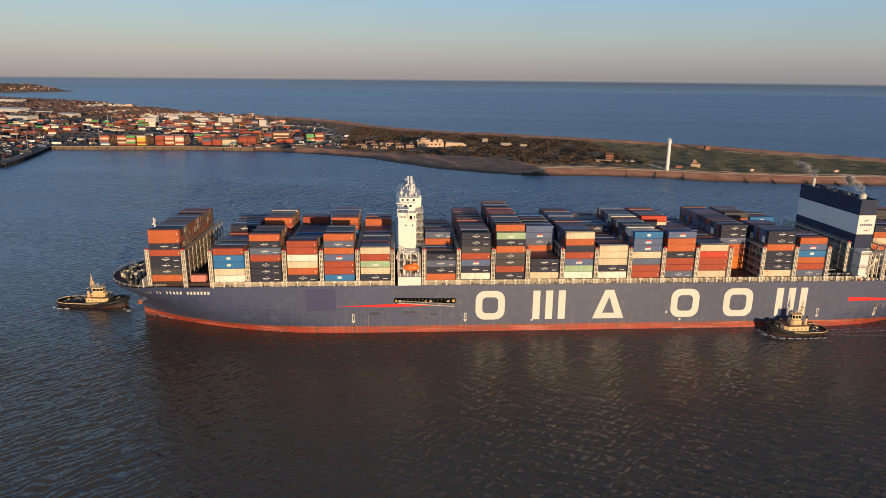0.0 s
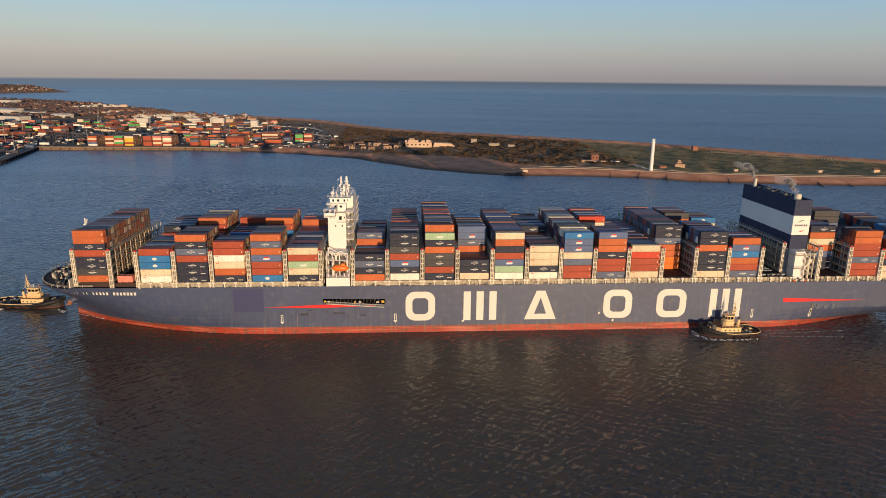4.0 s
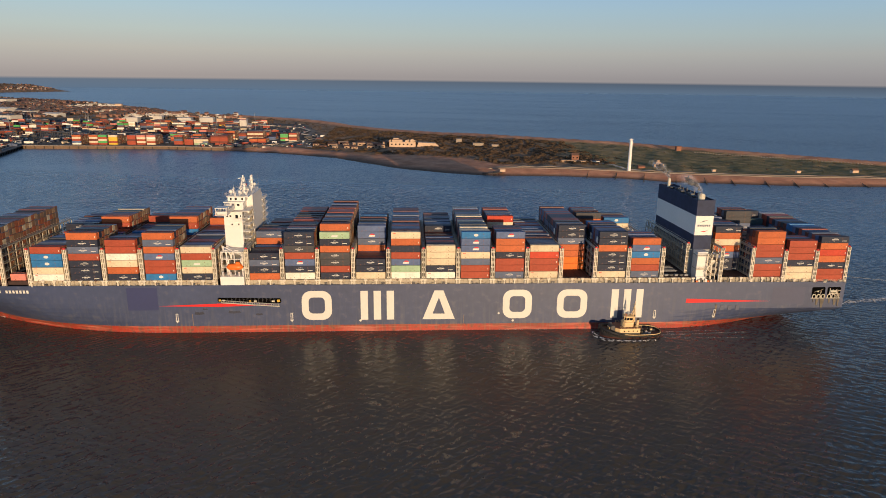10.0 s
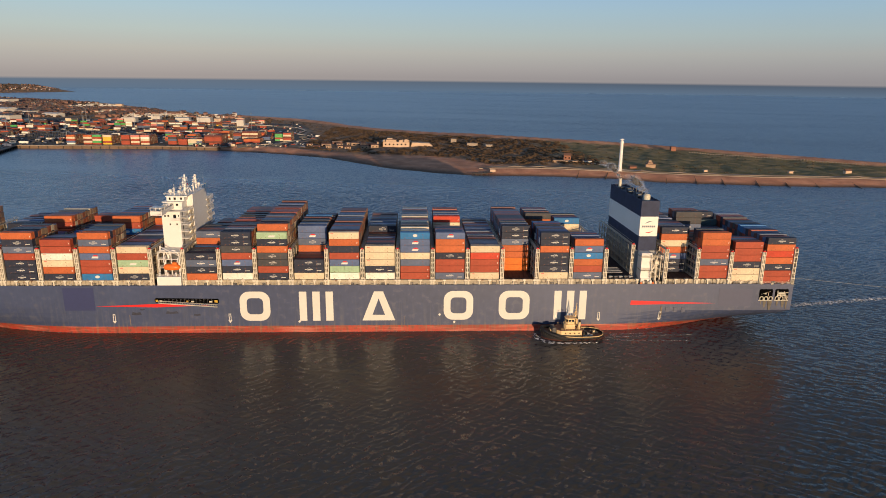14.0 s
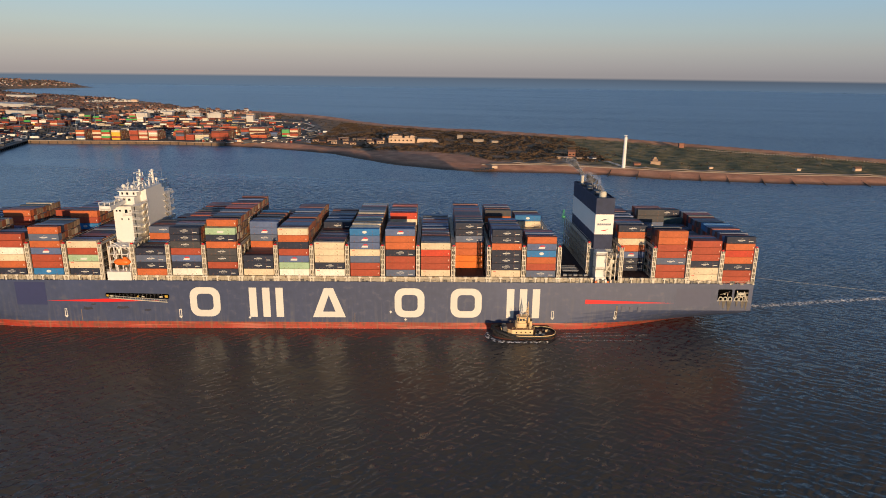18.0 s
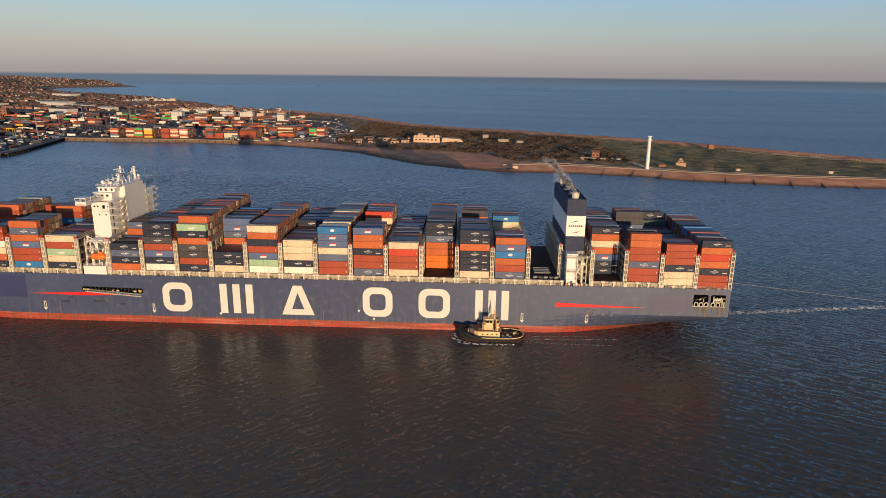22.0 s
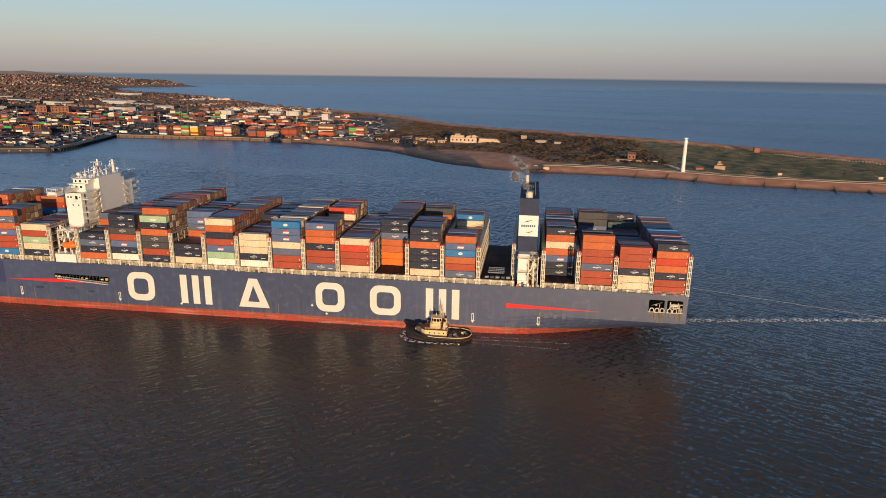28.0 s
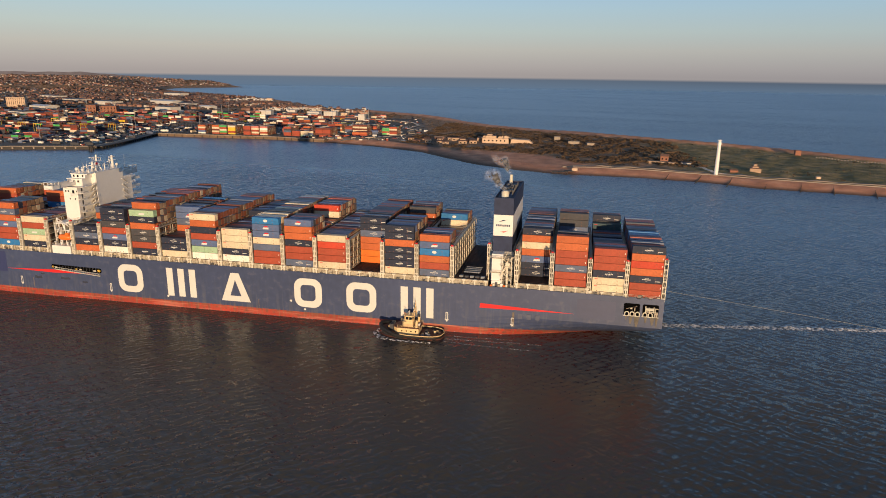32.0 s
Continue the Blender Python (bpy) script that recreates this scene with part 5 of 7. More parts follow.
def container_mesh(length=LONG):
    """A steel box: corner posts, rails, and corrugated walls set back from them."""
    mb = MB()
    p = 0.17
    for x in (0, length - p):
        for y in (0, WIDE - p):
            mb.box(x, x + p, y, y + p, 0, HIGH)
    for z, h in ((0, 0.16), (HIGH - 0.12, 0.12)):
        mb.box(p, length - p, 0, 0.08, z, z + h)
        mb.box(p, length - p, WIDE - 0.08, WIDE, z, z + h)
        mb.box(0, 0.1, p, WIDE - p, z, z + h)
        mb.box(length - 0.1, length, p, WIDE - p, z, z + h)
    ribs = int(length / 0.55)
    for y, d in ((0.0, 1), (WIDE, -1)):
        line = []
        for i in range(ribs):
            a, s = p + (length - 2 * p) * i / ribs, (length - 2 * p) / ribs
            line += [(a, 0.03), (a + s * 0.35, 0.03), (a + s * 0.5, 0.043), (a + s * 0.85, 0.043)]
        line.append((length - p, 0.03))
        mb.grid([[(x, y + d * q, z) for x, q in line] for z in (0.16, HIGH - 0.12)])
    mb.add([(0.05, 0.05, HIGH - 0.03), (length - 0.05, 0.05, HIGH - 0.03), (length - 0.05, WIDE - 0.05, HIGH - 0.03), (0.05, WIDE - 0.05, HIGH - 0.03)], [(0, 1, 2, 3)])
    mb.add([(0.05, p, 0.16), (0.05, WIDE - p, 0.16), (0.05, WIDE - p, HIGH - 0.12), (0.05, p, HIGH - 0.12)], [(0, 1, 2, 3)])
    mb.add([(0.1, 0.1, 0.05), (length - 0.1, 0.1, 0.05), (length - 0.1, WIDE - 0.1, 0.05), (0.1, WIDE - 0.1, 0.05)], [(0, 1, 2, 3)])
    return mb.mesh("container", M_BOX["N"])


def door_mesh(length=LONG):
    mb = MB()
    mb.box(length - 0.09, length - 0.05, 0.17, WIDE / 2 - 0.015, 0.18, HIGH - 0.14)
    for y in (0.45, 0.85):
        mb.bar((length - 0.03, y, 0.2), (length - 0.03, y, HIGH - 0.16), 0.03, 4)
    return mb.mesh("door", M_BOX["N"])


BODY = {LONG: container_mesh(), 6.05: container_mesh(6.05)}
DOOR = {LONG: door_mesh(), 6.05: door_mesh(6.05)}
M_PALE = material("pale_container_mark", (0.62, 0.60, 0.56), 0.6)


def word_bars(x0, x1, z0, z1, n=6):
    """Lettering too small to read: a row of plain bars."""
    mb, step = MB(), (x1 - x0) / n
    for i in range(n):
        mb.box(x0 + i * step, x0 + (i + 0.78) * step, -0.012, 0.03, z0, z1)
    return mb


def swoosh(x, z, half, rise, thick):
    """A thin painted crescent over or under a row of bars."""
    top = [(x + half * u, z + rise * (1 - u * u) + abs(thick) * (1 - u * u)) for u in [-1 + i / 4 for i in range(9)]]
    low = [(x + half * u, z + rise * (1 - u * u)) for u in [1 - i / 4 for i in range(1, 8)]]
    return MB().prism(top + low, "y", -0.012, 0.03)


MARKS = {
    "word": (word_bars(4.5, 7.7, 1.24, 1.56), M_PALE),
    "arc": (swoosh(6.3, 1.72, 1.0, 0.3, 0.1), M_PALE),
    "under_arc": (swoosh(5.9, 1.04, 0.9, -0.26, 0.1), M_PALE),
    "tail": (MB().box(9.3, 11.2, -0.012, 0.03, 0.75, 0.98), M_PALE),
    "disc": (MB().prism([(6.1 + 0.95 * math.cos(a), 1.45 + 0.6 * math.sin(a)) for a in [2 * math.pi * i / 12 for i in range(12)]], "y", -0.012, 0.03), M_PALE),
    "slab": (MB().prism([(4.7, 0.72), (7.3, 0.72), (7.55, 1.5), (5.05, 1.5)], "y", -0.012, 0.03), M_PALE),
    "roofed": (MB().prism([(5.2, 1.6), (7.5, 1.6), (6.9, 2.1), (5.8, 2.1)], "y", -0.012, 0.03), M_REDMARK),
    "dash": (MB().box(0.7, 1.9, -0.012, 0.03, 2.15, 2.36), M_REDMARK),
    "tick": (MB().box(11.35, 11.6, -0.012, 0.03, 0.9, 1.5), M_PALE),
    "row": (MB().box(3.6, 8.4, -0.012, 0.03, 1.25, 1.65), material("green_container_mark", (0.30, 0.42, 0.26), 0.6)),
}
MARKS = {k: mb.mesh("marking", m) for k, (mb, m) in MARKS.items()}
WEARS = {"N": ("word", "arc", "under_arc", "tail"), "K": ("word", "arc", "under_arc"), "G": ("word", "arc", "under_arc", "tail"), "A": ("slab", "roofed"), "B": ("disc",), "C": ("dash",), "W": ("dash",), "O": ("tick",), "R": ("tick",), "X": ("tick",), "V": ("tick",), "P": (), "T": ("dash",), "q": ("tick",), "E": ("slab",)}
RNG = random.Random(7)


def paint(ob, key):
    ob.material_slots[0].link = "OBJECT"
    ob.material_slots[0].material = M_BOX[key]


def container(x, y, z, key, length=LONG, marked=True):
    ob = new("container", BODY[length])
    paint(ob, key)
    tagged(ob, WORDS[key] + " corrugated steel shipping container stacked on the ship's deck", "shipping container", "containers on the ship")
    for i in (0, 1):
        d = new("door", DOOR[length])
        paint(d, key)
        d.parent, d.location = ob, (0, i * (WIDE / 2 - 0.15), 0)
    for k in WEARS[key] if marked and length == LONG and RNG.random() < 0.85 else ():
        new("marking", MARKS[k]).parent = ob
    SAILS.append((ob, pose(x, y, z)))


def tiers_at(steps, row):
    return [s for s in steps if s[0] <= row][-1]


rest = MB()
for x0, base, front, steps in BAYS:
    lift = 2.68 if x0 < 30 else TIER
    for row in range(ROWS):
        now = tiers_at(steps, row)
        before = tiers_at(steps, row - 1)[1] if row else 0
        # inner stacks hold some lower boxes, so their tops are not level
        low = 0.3 * RNG.choice((0, 0, 0, 1, 1, 2)) if row and now[0] != row and now[1] > 3 else 0.0
        for tier in range(now[1]):
            y, z = 1.0 + row * PITCH, base + tier * lift - (low if tier > 1 else 0.5 * low if tier else 0.0)
            if row == 0:
                key = front[tier]
                if key in "WE" and x0 in (156.1, 200.4) and tier < 2:
                    container(x0, y, z, "W" if tier == 0 else key, 6.05)
                    container(x0 + 6.12, y, z, "W" if tier == 0 else key, 6.05)
                else:
                    container(x0, y, z, key)
            elif tier >= before and now[0] == row:
                key = now[2][tier - before] if len(now) > 2 and tier - before < len(now[2]) else RNG.choice("NNORRGK")
                container(x0, y, z, key)
            elif row < 2 and tier == now[1] - 1:
                container(x0, y, z, RNG.choice("NNNRRqqqKGGGAANC"), LONG, False)
            else:
                stacked(rest, x0, y, z, min(HIGH, lift - 0.04) - (0.5 * low if tier < 2 else 0.0))
container(43.2, 3.0, 22.62, "P", 6.05)
cargo = tagged(new("container_stacks", rest.mesh("container_stacks", [M_MIXED, M_ENDS])),
               "inner stacks of mixed red, navy, grey and cream shipping containers on deck", "shipping containers", kind="stuff")
SAILS.append((cargo, Matrix.Identity(4)))


# ---- tugs ----
M_TUGHULL = material("tug_black_paint", (0.018, 0.018, 0.02), 0.5, grain=0.2, wear=(0.06, 0.035, 0.025), wear_amount=0.15)
M_TUGHOUSE = material("tug_buff_paint", (0.68, 0.49, 0.25), 0.5, grain=0.08, scale=0.8)
M_TUGDECK = material("tug_deck_brown", (0.13, 0.055, 0.04), 0.7, grain=0.2)
M_TUGBOOT = material("tug_dull_red", (0.085, 0.026, 0.018), 0.6, grain=0.3)
M_ORANGED = material("orange_flotation", (0.6, 0.14, 0.03), 0.5)


def tug(length, label, local):
    """A harbour tug with its bow to +x and the waterline at z 0."""
    ob = thing("tug_boat", label, "tug", "tugs with the ship")
    half, beam = length / 2, 5.6

    def outline(z):
        k = 0.80 + 0.20 * min(max((z + 1) / 3.2, 0), 1)
        pts = []
        for i in range(33):
            u = -1 + i / 16
            b = (1 - abs(u) ** (3.2 if u > 0 else 5.0)) ** (0.62 if u > 0 else 0.5)
            pts.append((u * half * (0.94 + 0.06 * k), beam * b * k))
        return pts

    def rail(x):
        return 1.9 + 2.6 * max(0, x / half) ** 1.8

    def side(levels, sgn):
        return [[(x, sgn * y, lift * rail(x) if lift > 0.4 else lift * 2) for x, y in outline(lift * 2)] for lift in levels]

    mb = MB()
    for sgn in (-1, 1):
        mb.grid([[(x, sgn * y, z) for x, y in outline(z)] for z in (-1.2, 0.0, 0.5)])
    part("waterline_band", mb, M_TUGBOOT, ob, "dull dark red waterline")
    mb = MB()
    for sgn in (-1, 1):
        mb.grid([[(x, sgn * y, 0.5 + (rail(x) - 0.5) * q) for x, y in outline(0.5 + 1.9 * q)] for q in (0, 0.35, 0.7, 1.0)])
    part("hull", mb, M_TUGHULL, ob, "black tug hull")
    deck = [[(x, sgn * y * 0.97, rail(x) - 0.85) for x, y in outline(1.5)] for sgn in (-1, 1)]
    part("deck", MB().grid(deck), M_TUGDECK, ob)
    mb = MB()
    top = outline(2.4)
    for sgn in (-1, 1):
        for (xa, ya), (xb, yb) in zip(top[:-1], top[1:]):
            if xa < half * 0.3:
                mb.bar((xa, sgn * ya, rail(xa)), (xb, sgn * yb, rail(xb)), 0.18, 5)
    part("bulwark_rail", mb, M_TUGHOUSE, ob, "buff bulwark capping")
    mb = MB()
    for sgn in (-1, 1):
        for (xa, ya), (xb, yb) in zip(top[:-1], top[1:]):
            r = 0.75 if xa > half * 0.5 else 0.34
            mb.bar((xa, sgn * (ya + 0.12), rail(xa) - 0.55), (xb, sgn * (yb + 0.12), rail(xb) - 0.55), r, 7)
    part("rubber_fender", mb, M_BLACK, ob, "thick black rubber fender")
    for i in list(range(4, 18, 4)) + list(range(20, 33)):
        x, y = top[i]
        for sgn in (-1, 1):
            m = MB()
            ring = [[(x + (0.62 + 0.22 * math.cos(b)) * math.cos(a), sgn * (y + 0.3 + 0.2 * math.sin(b)), rail(x) - 1.1 + (0.62 + 0.22 * math.cos(b)) * math.sin(a)) for b in [2 * math.pi * q / 6 for q in range(7)]]
                    for a in [2 * math.pi * p / 10 for p in range(11)]]
            part("tyre_fender", m.grid(ring), M_BLACK, ob)
    z0 = 1.3
    deckhouse = part("deckhouse", MB().prism([(-3.8, -3.4), (5.0, -3.4), (6.6, -2.0), (6.6, 2.0), (5.0, 3.4), (-3.8, 3.4)], "z", z0, z0 + 2.7), M_TUGHOUSE, ob, "buff deckhouse")
    part("boat_deck", MB().prism([(-4.2, -3.6), (5.1, -3.6), (6.9, -2.1), (6.9, 2.1), (5.1, 3.6), (-4.2, 3.6)], "z", z0 + 2.7, z0 + 2.9), M_TUGDECK, ob)
    part("upper_house", MB().prism([(-1.6, -2.5), (3.6, -2.5), (4.6, -1.4), (4.6, 1.4), (3.6, 2.5), (-1.6, 2.5)], "z", z0 + 2.9, z0 + 5.2), M_TUGHOUSE, ob)
    wheelhouse = part("wheelhouse", MB().prism([(-1.0, -2.0), (2.6, -2.0), (3.6, -1.0), (3.6, 1.0), (2.6, 2.0), (-1.0, 2.0), (-1.7, 1.0), (-1.7, -1.0)], "z", z0 + 5.2, z0 + 7.7), M_TUGHOUSE, ob)
    part("window_band", MB().prism([(-1.05, -2.06), (2.65, -2.06), (3.66, -1.02), (3.66, 1.02), (2.65, 2.06), (-1.05, 2.06), (-1.76, 1.02), (-1.76, -1.02)], "z", z0 + 6.1, z0 + 7.3), M_GLASS, wheelhouse, "dark wheelhouse windows")
    for x, y in ((-1.1, -2.1), (0.8, -2.1), (2.6, -2.1), (3.7, -1.05), (3.7, 1.05), (2.6, 2.1), (0.8, 2.1), (-1.1, 2.1), (-1.8, -1.0), (-1.8, 1.0)):
        part("window_post", MB().box(x - 0.12, x + 0.12, y - 0.08, y + 0.08, z0 + 6.0, z0 + 7.4), M_TUGHOUSE, wheelhouse)
    part("wheelhouse_roof", MB().prism([(-1.4, -2.4), (2.9, -2.4), (4.1, -1.2), (4.1, 1.2), (2.9, 2.4), (-1.4, 2.4), (-2.1, 1.2), (-2.1, -1.2)], "z", z0 + 7.7, z0 + 7.95), M_TUGHOUSE, wheelhouse)
    for i in range(4):
        for sgn in (-1, 1):
            part("porthole", MB().bar((-2.6 + i * 1.9, sgn * 3.35, z0 + 1.5), (-2.6 + i * 1.9, sgn * 3.45, z0 + 1.5), 0.3, 8), M_GLASS, deckhouse)
    for sgn in (-1, 1):
        part("funnel", MB().bar((-2.6, sgn * 2.2, z0 + 2.9), (-2.9, sgn * 2.2, z0 + 6.0), 0.65, 10, 0.5), M_TUGHOUSE, ob)
        part("funnel_top", MB().bar((-2.9, sgn * 2.2, z0 + 6.0), (-3.0, sgn * 2.2, z0 + 6.9), 0.42, 10), M_BLACK, ob)
    mb = MB().bar((0.2, 0, z0 + 7.9), (-0.4, 0, z0 + 14.5), 0.28, 7, 0.12).bar((1.6, 0, z0 + 7.9), (-0.1, 0, z0 + 11.2), 0.14, 5)
    mb.bar((-0.9, 0.7, z0 + 7.9), (-0.4, 0, z0 + 12.6), 0.12, 5).bar((-0.9, -0.7, z0 + 7.9), (-0.4, 0, z0 + 12.6), 0.12, 5).box(-0.5, 0.4, -1.1, 1.1, z0 + 9.4, z0 + 9.55)
    mb.box(-0.35, 0.15, -1.5, 1.5, z0 + 10.9, z0 + 11.1).box(-0.35, 0.05, -0.9, 0.9, z0 + 12.8, z0 + 12.95)
    part("mast", mb, M_TUGHOUSE, ob)
    part("radar_bar", MB().box(0.9, 1.2, -1.3, 1.3, z0 + 9.3, z0 + 9.55).bar((1.05, 0, z0 + 7.9), (1.05, 0, z0 + 9.3), 0.15, 6), M_WHITE, ob)
    for y in (-1.5, 1.5):
        part("aerial", MB().bar((-0.6, y, z0 + 7.9), (-0.6, y, z0 + 11.4), 0.04, 4), M_GREY, ob)
    part("fire_monitor", MB().bar((2.6, 1.6, z0 + 7.9), (2.6, 1.6, z0 + 8.7), 0.15, 6).bar((2.6, 1.6, z0 + 8.7), (3.5, 1.6, z0 + 9.2), 0.12, 6), M_ORANGED, ob)
    part("towing_winch", MB().bar((8.2, -1.6, 3.6), (8.2, 1.6, 3.6), 1.1, 12).box(7.4, 9.0, -2.2, -1.7, 2.0, 4.8).box(7.4, 9.0, 1.7, 2.2, 2.0, 4.8), M_DKGREY, ob, "towing winch on the fore deck")
    part("staple", MB().bar((half * 0.72, -1.2, 2.2), (half * 0.72, -1.2, 3.7), 0.2, 6).bar((half * 0.72, 1.2, 2.2), (half * 0.72, 1.2, 3.7), 0.2, 6).bar((half * 0.72, -1.2, 3.7), (half * 0.72, 1.2, 3.7), 0.2, 6), M_TUGHOUSE, ob)
    part("towing_hook", MB().box(-6.6, -5.2, -0.5, 0.5, 1.0, 2.2), M_DKGREY, ob)
    part("life_raft", MB().bar((-3.4, -1.0, z0 + 3.4), (-3.4, 0.6, z0 + 3.4), 0.45, 8), M_WHITE, ob)
    part("lifebuoy", MB().bar((-1.7, -2.52, z0 + 4.2), (-1.7, -2.62, z0 + 4.2), 0.38, 10), M_ORANGED, ob)
    for sgn in (-1, 1):
        mb = MB()
        for h in (0.55, 1.0):
            mb.bar((-4.2, sgn * 3.6, z0 + 2.9 + h), (5.1, sgn * 3.6, z0 + 2.9 + h), 0.04, 4)
        for i in range(7):
            mb.bar((-4.2 + 1.5 * i, sgn * 3.6, z0 + 2.9), (-4.2 + 1.5 * i, sgn * 3.6, z0 + 3.9), 0.04, 4)
        part("boat_deck_rail", mb, M_TUGHOUSE, ob)
    for c in ob.children_recursive:       # the houses stand well inboard
        kind = c.name.split(".")[0]
        if kind in ("wheelhouse", "window_band", "window_post", "wheelhouse_roof", "upper_house", "mast", "radar_bar", "aerial", "fire_monitor"):
            c.data.transform(Matrix.Diagonal((0.72 if length < 30 else 0.98, 0.8, 0.95, 1.0)))
        if kind in ("mast", "aerial"):
            c.data.transform(Matrix.Translation((-1.6, 0, 0)))
        if kind not in ("hull", "waterline_band", "deck", "bulwark_rail", "rubber_fender", "tyre_fender", "towing_winch", "staple", "towing_hook"):
            c.data.transform(Matrix.Translation((0.22 * length - 5.3, 0, 0)))
    for i in range(14):
        a = i * 2.39
        x, y, h = -0.62 * half + 3.2 * math.cos(a), 3.0 * math.sin(a * 1.7), 0.5 + 0.25 * (i % 4)
        part("deck_gear", MB().box(x, x + 0.7 + 0.2 * (i % 3), y, y + 0.6, 0.9, 1.1 + h), (M_DKGREY, M_TUGHOUSE, M_GREY)[i % 3], ob)
    part("lower_spar", MB().bar((1.0, -1.2, z0 + 7.2), (1.0, 1.2, z0 + 7.2), 0.08, 4).bar((-0.3, -0.8, z0 + 8.6), (-0.3, 0.8, z0 + 8.6), 0.1, 4).bar((-0.2, 0, z0 + 8.0), (-2.4, 0, z0 + 6.2), 0.08, 4), M_TUGHOUSE, ob)
    SAILS.append((ob, local))
    return ob


tug(34.5, "black and buff harbour tug made fast at the ship's bow", pose(-15.8, 41.3, 0, 0, 0, -7))
tug(26.5, "black and buff harbour tug pushing along the ship's side", pose(302.4, -6.9, 0, 0, 0, 181.5))
line = thing("tow_rope", "taut towing rope from the tug to the ship's bow", "rope")
part("rope", MB().bar((-3.0, 38.8, 4.6), (4.0, 31.0, 21.5), 0.045, 5), M_DKGREY, line)
SAILS.append((line, Matrix.Identity(4)))


# ---- wash, foam and smoke ----
def lace(name, color, scale, lo, hi, alpha):
    """A broken white film: noise decides where it covers."""
    m = bpy.data.materials.new(name)
    m.use_nodes = True
    n, l = m.node_tree.nodes, m.node_tree.links
    b = n["Principled BSDF"]
    b.inputs["Base Color"].default_value, b.inputs["Roughness"].default_value = (*color, 1), 0.9
    tc, w, r = n.new("ShaderNodeTexCoord"), n.new("ShaderNodeTexNoise"), n.new("ShaderNodeMapRange")
    w.inputs["Scale"].default_value, w.inputs["Detail"].default_value = scale, 6
    l.new(tc.outputs["Object"], w.inputs["Vector"])
    r.inputs["From Min"].default_value, r.inputs["From Max"].default_value, r.inputs["To Max"].default_value = lo, hi, alpha
    l.new(w.outputs["Fac"], r.inputs["Value"])
    l.new(r.outputs[0], b.inputs["Alpha"])
    return m


M_FOAM = lace("broken_foam", (0.85, 0.83, 0.8), 0.8, 0.42, 0.64, 0.9)
M_THINFOAM = lace("thin_foam", (0.8, 0.79, 0.77), 1.1, 0.44, 0.72, 0.5)


def smoke_material():
    """A thin white vapour that light passes through from both sides."""
    m = bpy.data.materials.new("thin_exhaust_smoke")
    m.use_nodes = True
    n, l = m.node_tree.nodes, m.node_tree.links
    n.remove(n["Principled BSDF"])
    front, back, clear, add, mix = (n.new("ShaderNode" + k) for k in ("BsdfDiffuse", "BsdfTranslucent", "BsdfTransparent", "AddShader", "MixShader"))
    front.inputs["Color"].default_value = back.inputs["Color"].default_value = (0.8, 0.8, 0.82, 1)
    tc, w, r = n.new("ShaderNodeTexCoord"), n.new("ShaderNodeTexNoise"), n.new("ShaderNodeMapRange")
    w.inputs["Scale"].default_value, w.inputs["Detail"].default_value = 0.45, 4
    l.new(tc.outputs["Object"], w.inputs["Vector"])
    r.inputs["From Min"].default_value, r.inputs["From Max"].default_value, r.inputs["To Max"].default_value = 0.36, 0.8, 0.095
    l.new(w.outputs["Fac"], r.inputs["Value"])
    l.new(front.outputs[0], add.inputs[0])
    l.new(back.outputs[0], add.inputs[1])
    l.new(r.outputs[0], mix.inputs[0])
    l.new(clear.outputs[0], mix.inputs[1])
    l.new(add.outputs[0], mix.inputs[2])
    l.new(mix.outputs[0], n["Material Output"].inputs["Surface"])
    return m


M_SMOKE = smoke_material()


def foam(label, line, crest=0.75, mat=M_FOAM):
    """A wavering strip of foam: (x, y, half width) along its way, in the ship's frame."""
    rows = []
    r = random.Random(len(SAILS))
    for (ax, ay, aw), (bx, by, bw) in zip(line[:-1], line[1:]):
        n = max(2, int(math.hypot(bx - ax, by - ay) / 1.5))
        for i in range(n):
            u = i / n
            x, y, w = ax + (bx - ax) * u, ay + (by - ay) * u + r.uniform(-0.3, 0.3), (aw + (bw - aw) * u) * r.uniform(0.6, 1.3)
            k = math.hypot(bx - ax, by - ay)
            nx, ny = -(by - ay) / k * w, (bx - ax) / k * w
            rows.append([(x + nx, y + ny, 0.06), (x, y, r.uniform(0.15, crest)), (x - nx, y - ny, 0.06)])
    ob = tagged(new("wake_foam", MB().grid(rows).mesh("wake_foam", mat)), label, "foam", kind="stuff")
    SAILS.append((ob, Matrix.Identity(4)))


foam("broken white wash streaming from the ship's stern", [(398, 29, 3.4), (420, 31.5, 3.2), (450, 37, 2.7), (495, 44, 2.3), (560, 54, 2.0), (640, 66, 1.6)])
foam("thin foam line along the ship's waterline", [(x, hull_side(x, 0.0) - 0.25, 0.2) for x in range(70, 372, 15)], 0.1, M_THINFOAM)
foam("thin foam trailing behind the pushing tug", [(315.5, -8, 1.6), (319, -7.8, 1.2), (326, -7.4, 0.8), (338, -6.6, 0.5), (356, -5.6, 0.3)], 0.25, M_THINFOAM)
foam("faint foam streaks spreading behind the pushing tug", [(316, -10.5, 0.5), (326, -11.4, 0.5), (340, -12.0, 0.4), (352, -12.2, 0.2)], 0.15, M_THINFOAM)
foam("faint foam streaks spreading behind the pushing tug", [(317, -5.0, 0.6), (328, -4.2, 0.5), (345, -3.4, 0.3)], 0.15, M_THINFOAM)
foam("foam curling round the bow of the pushing tug", [(287.3, -3.0, 0.7), (287.2, -8.0, 1.1), (290.0, -12.4, 1.3), (296, -14.0, 1.0), (304, -14.4, 0.7), (313, -13.6, 0.5)], 0.4)
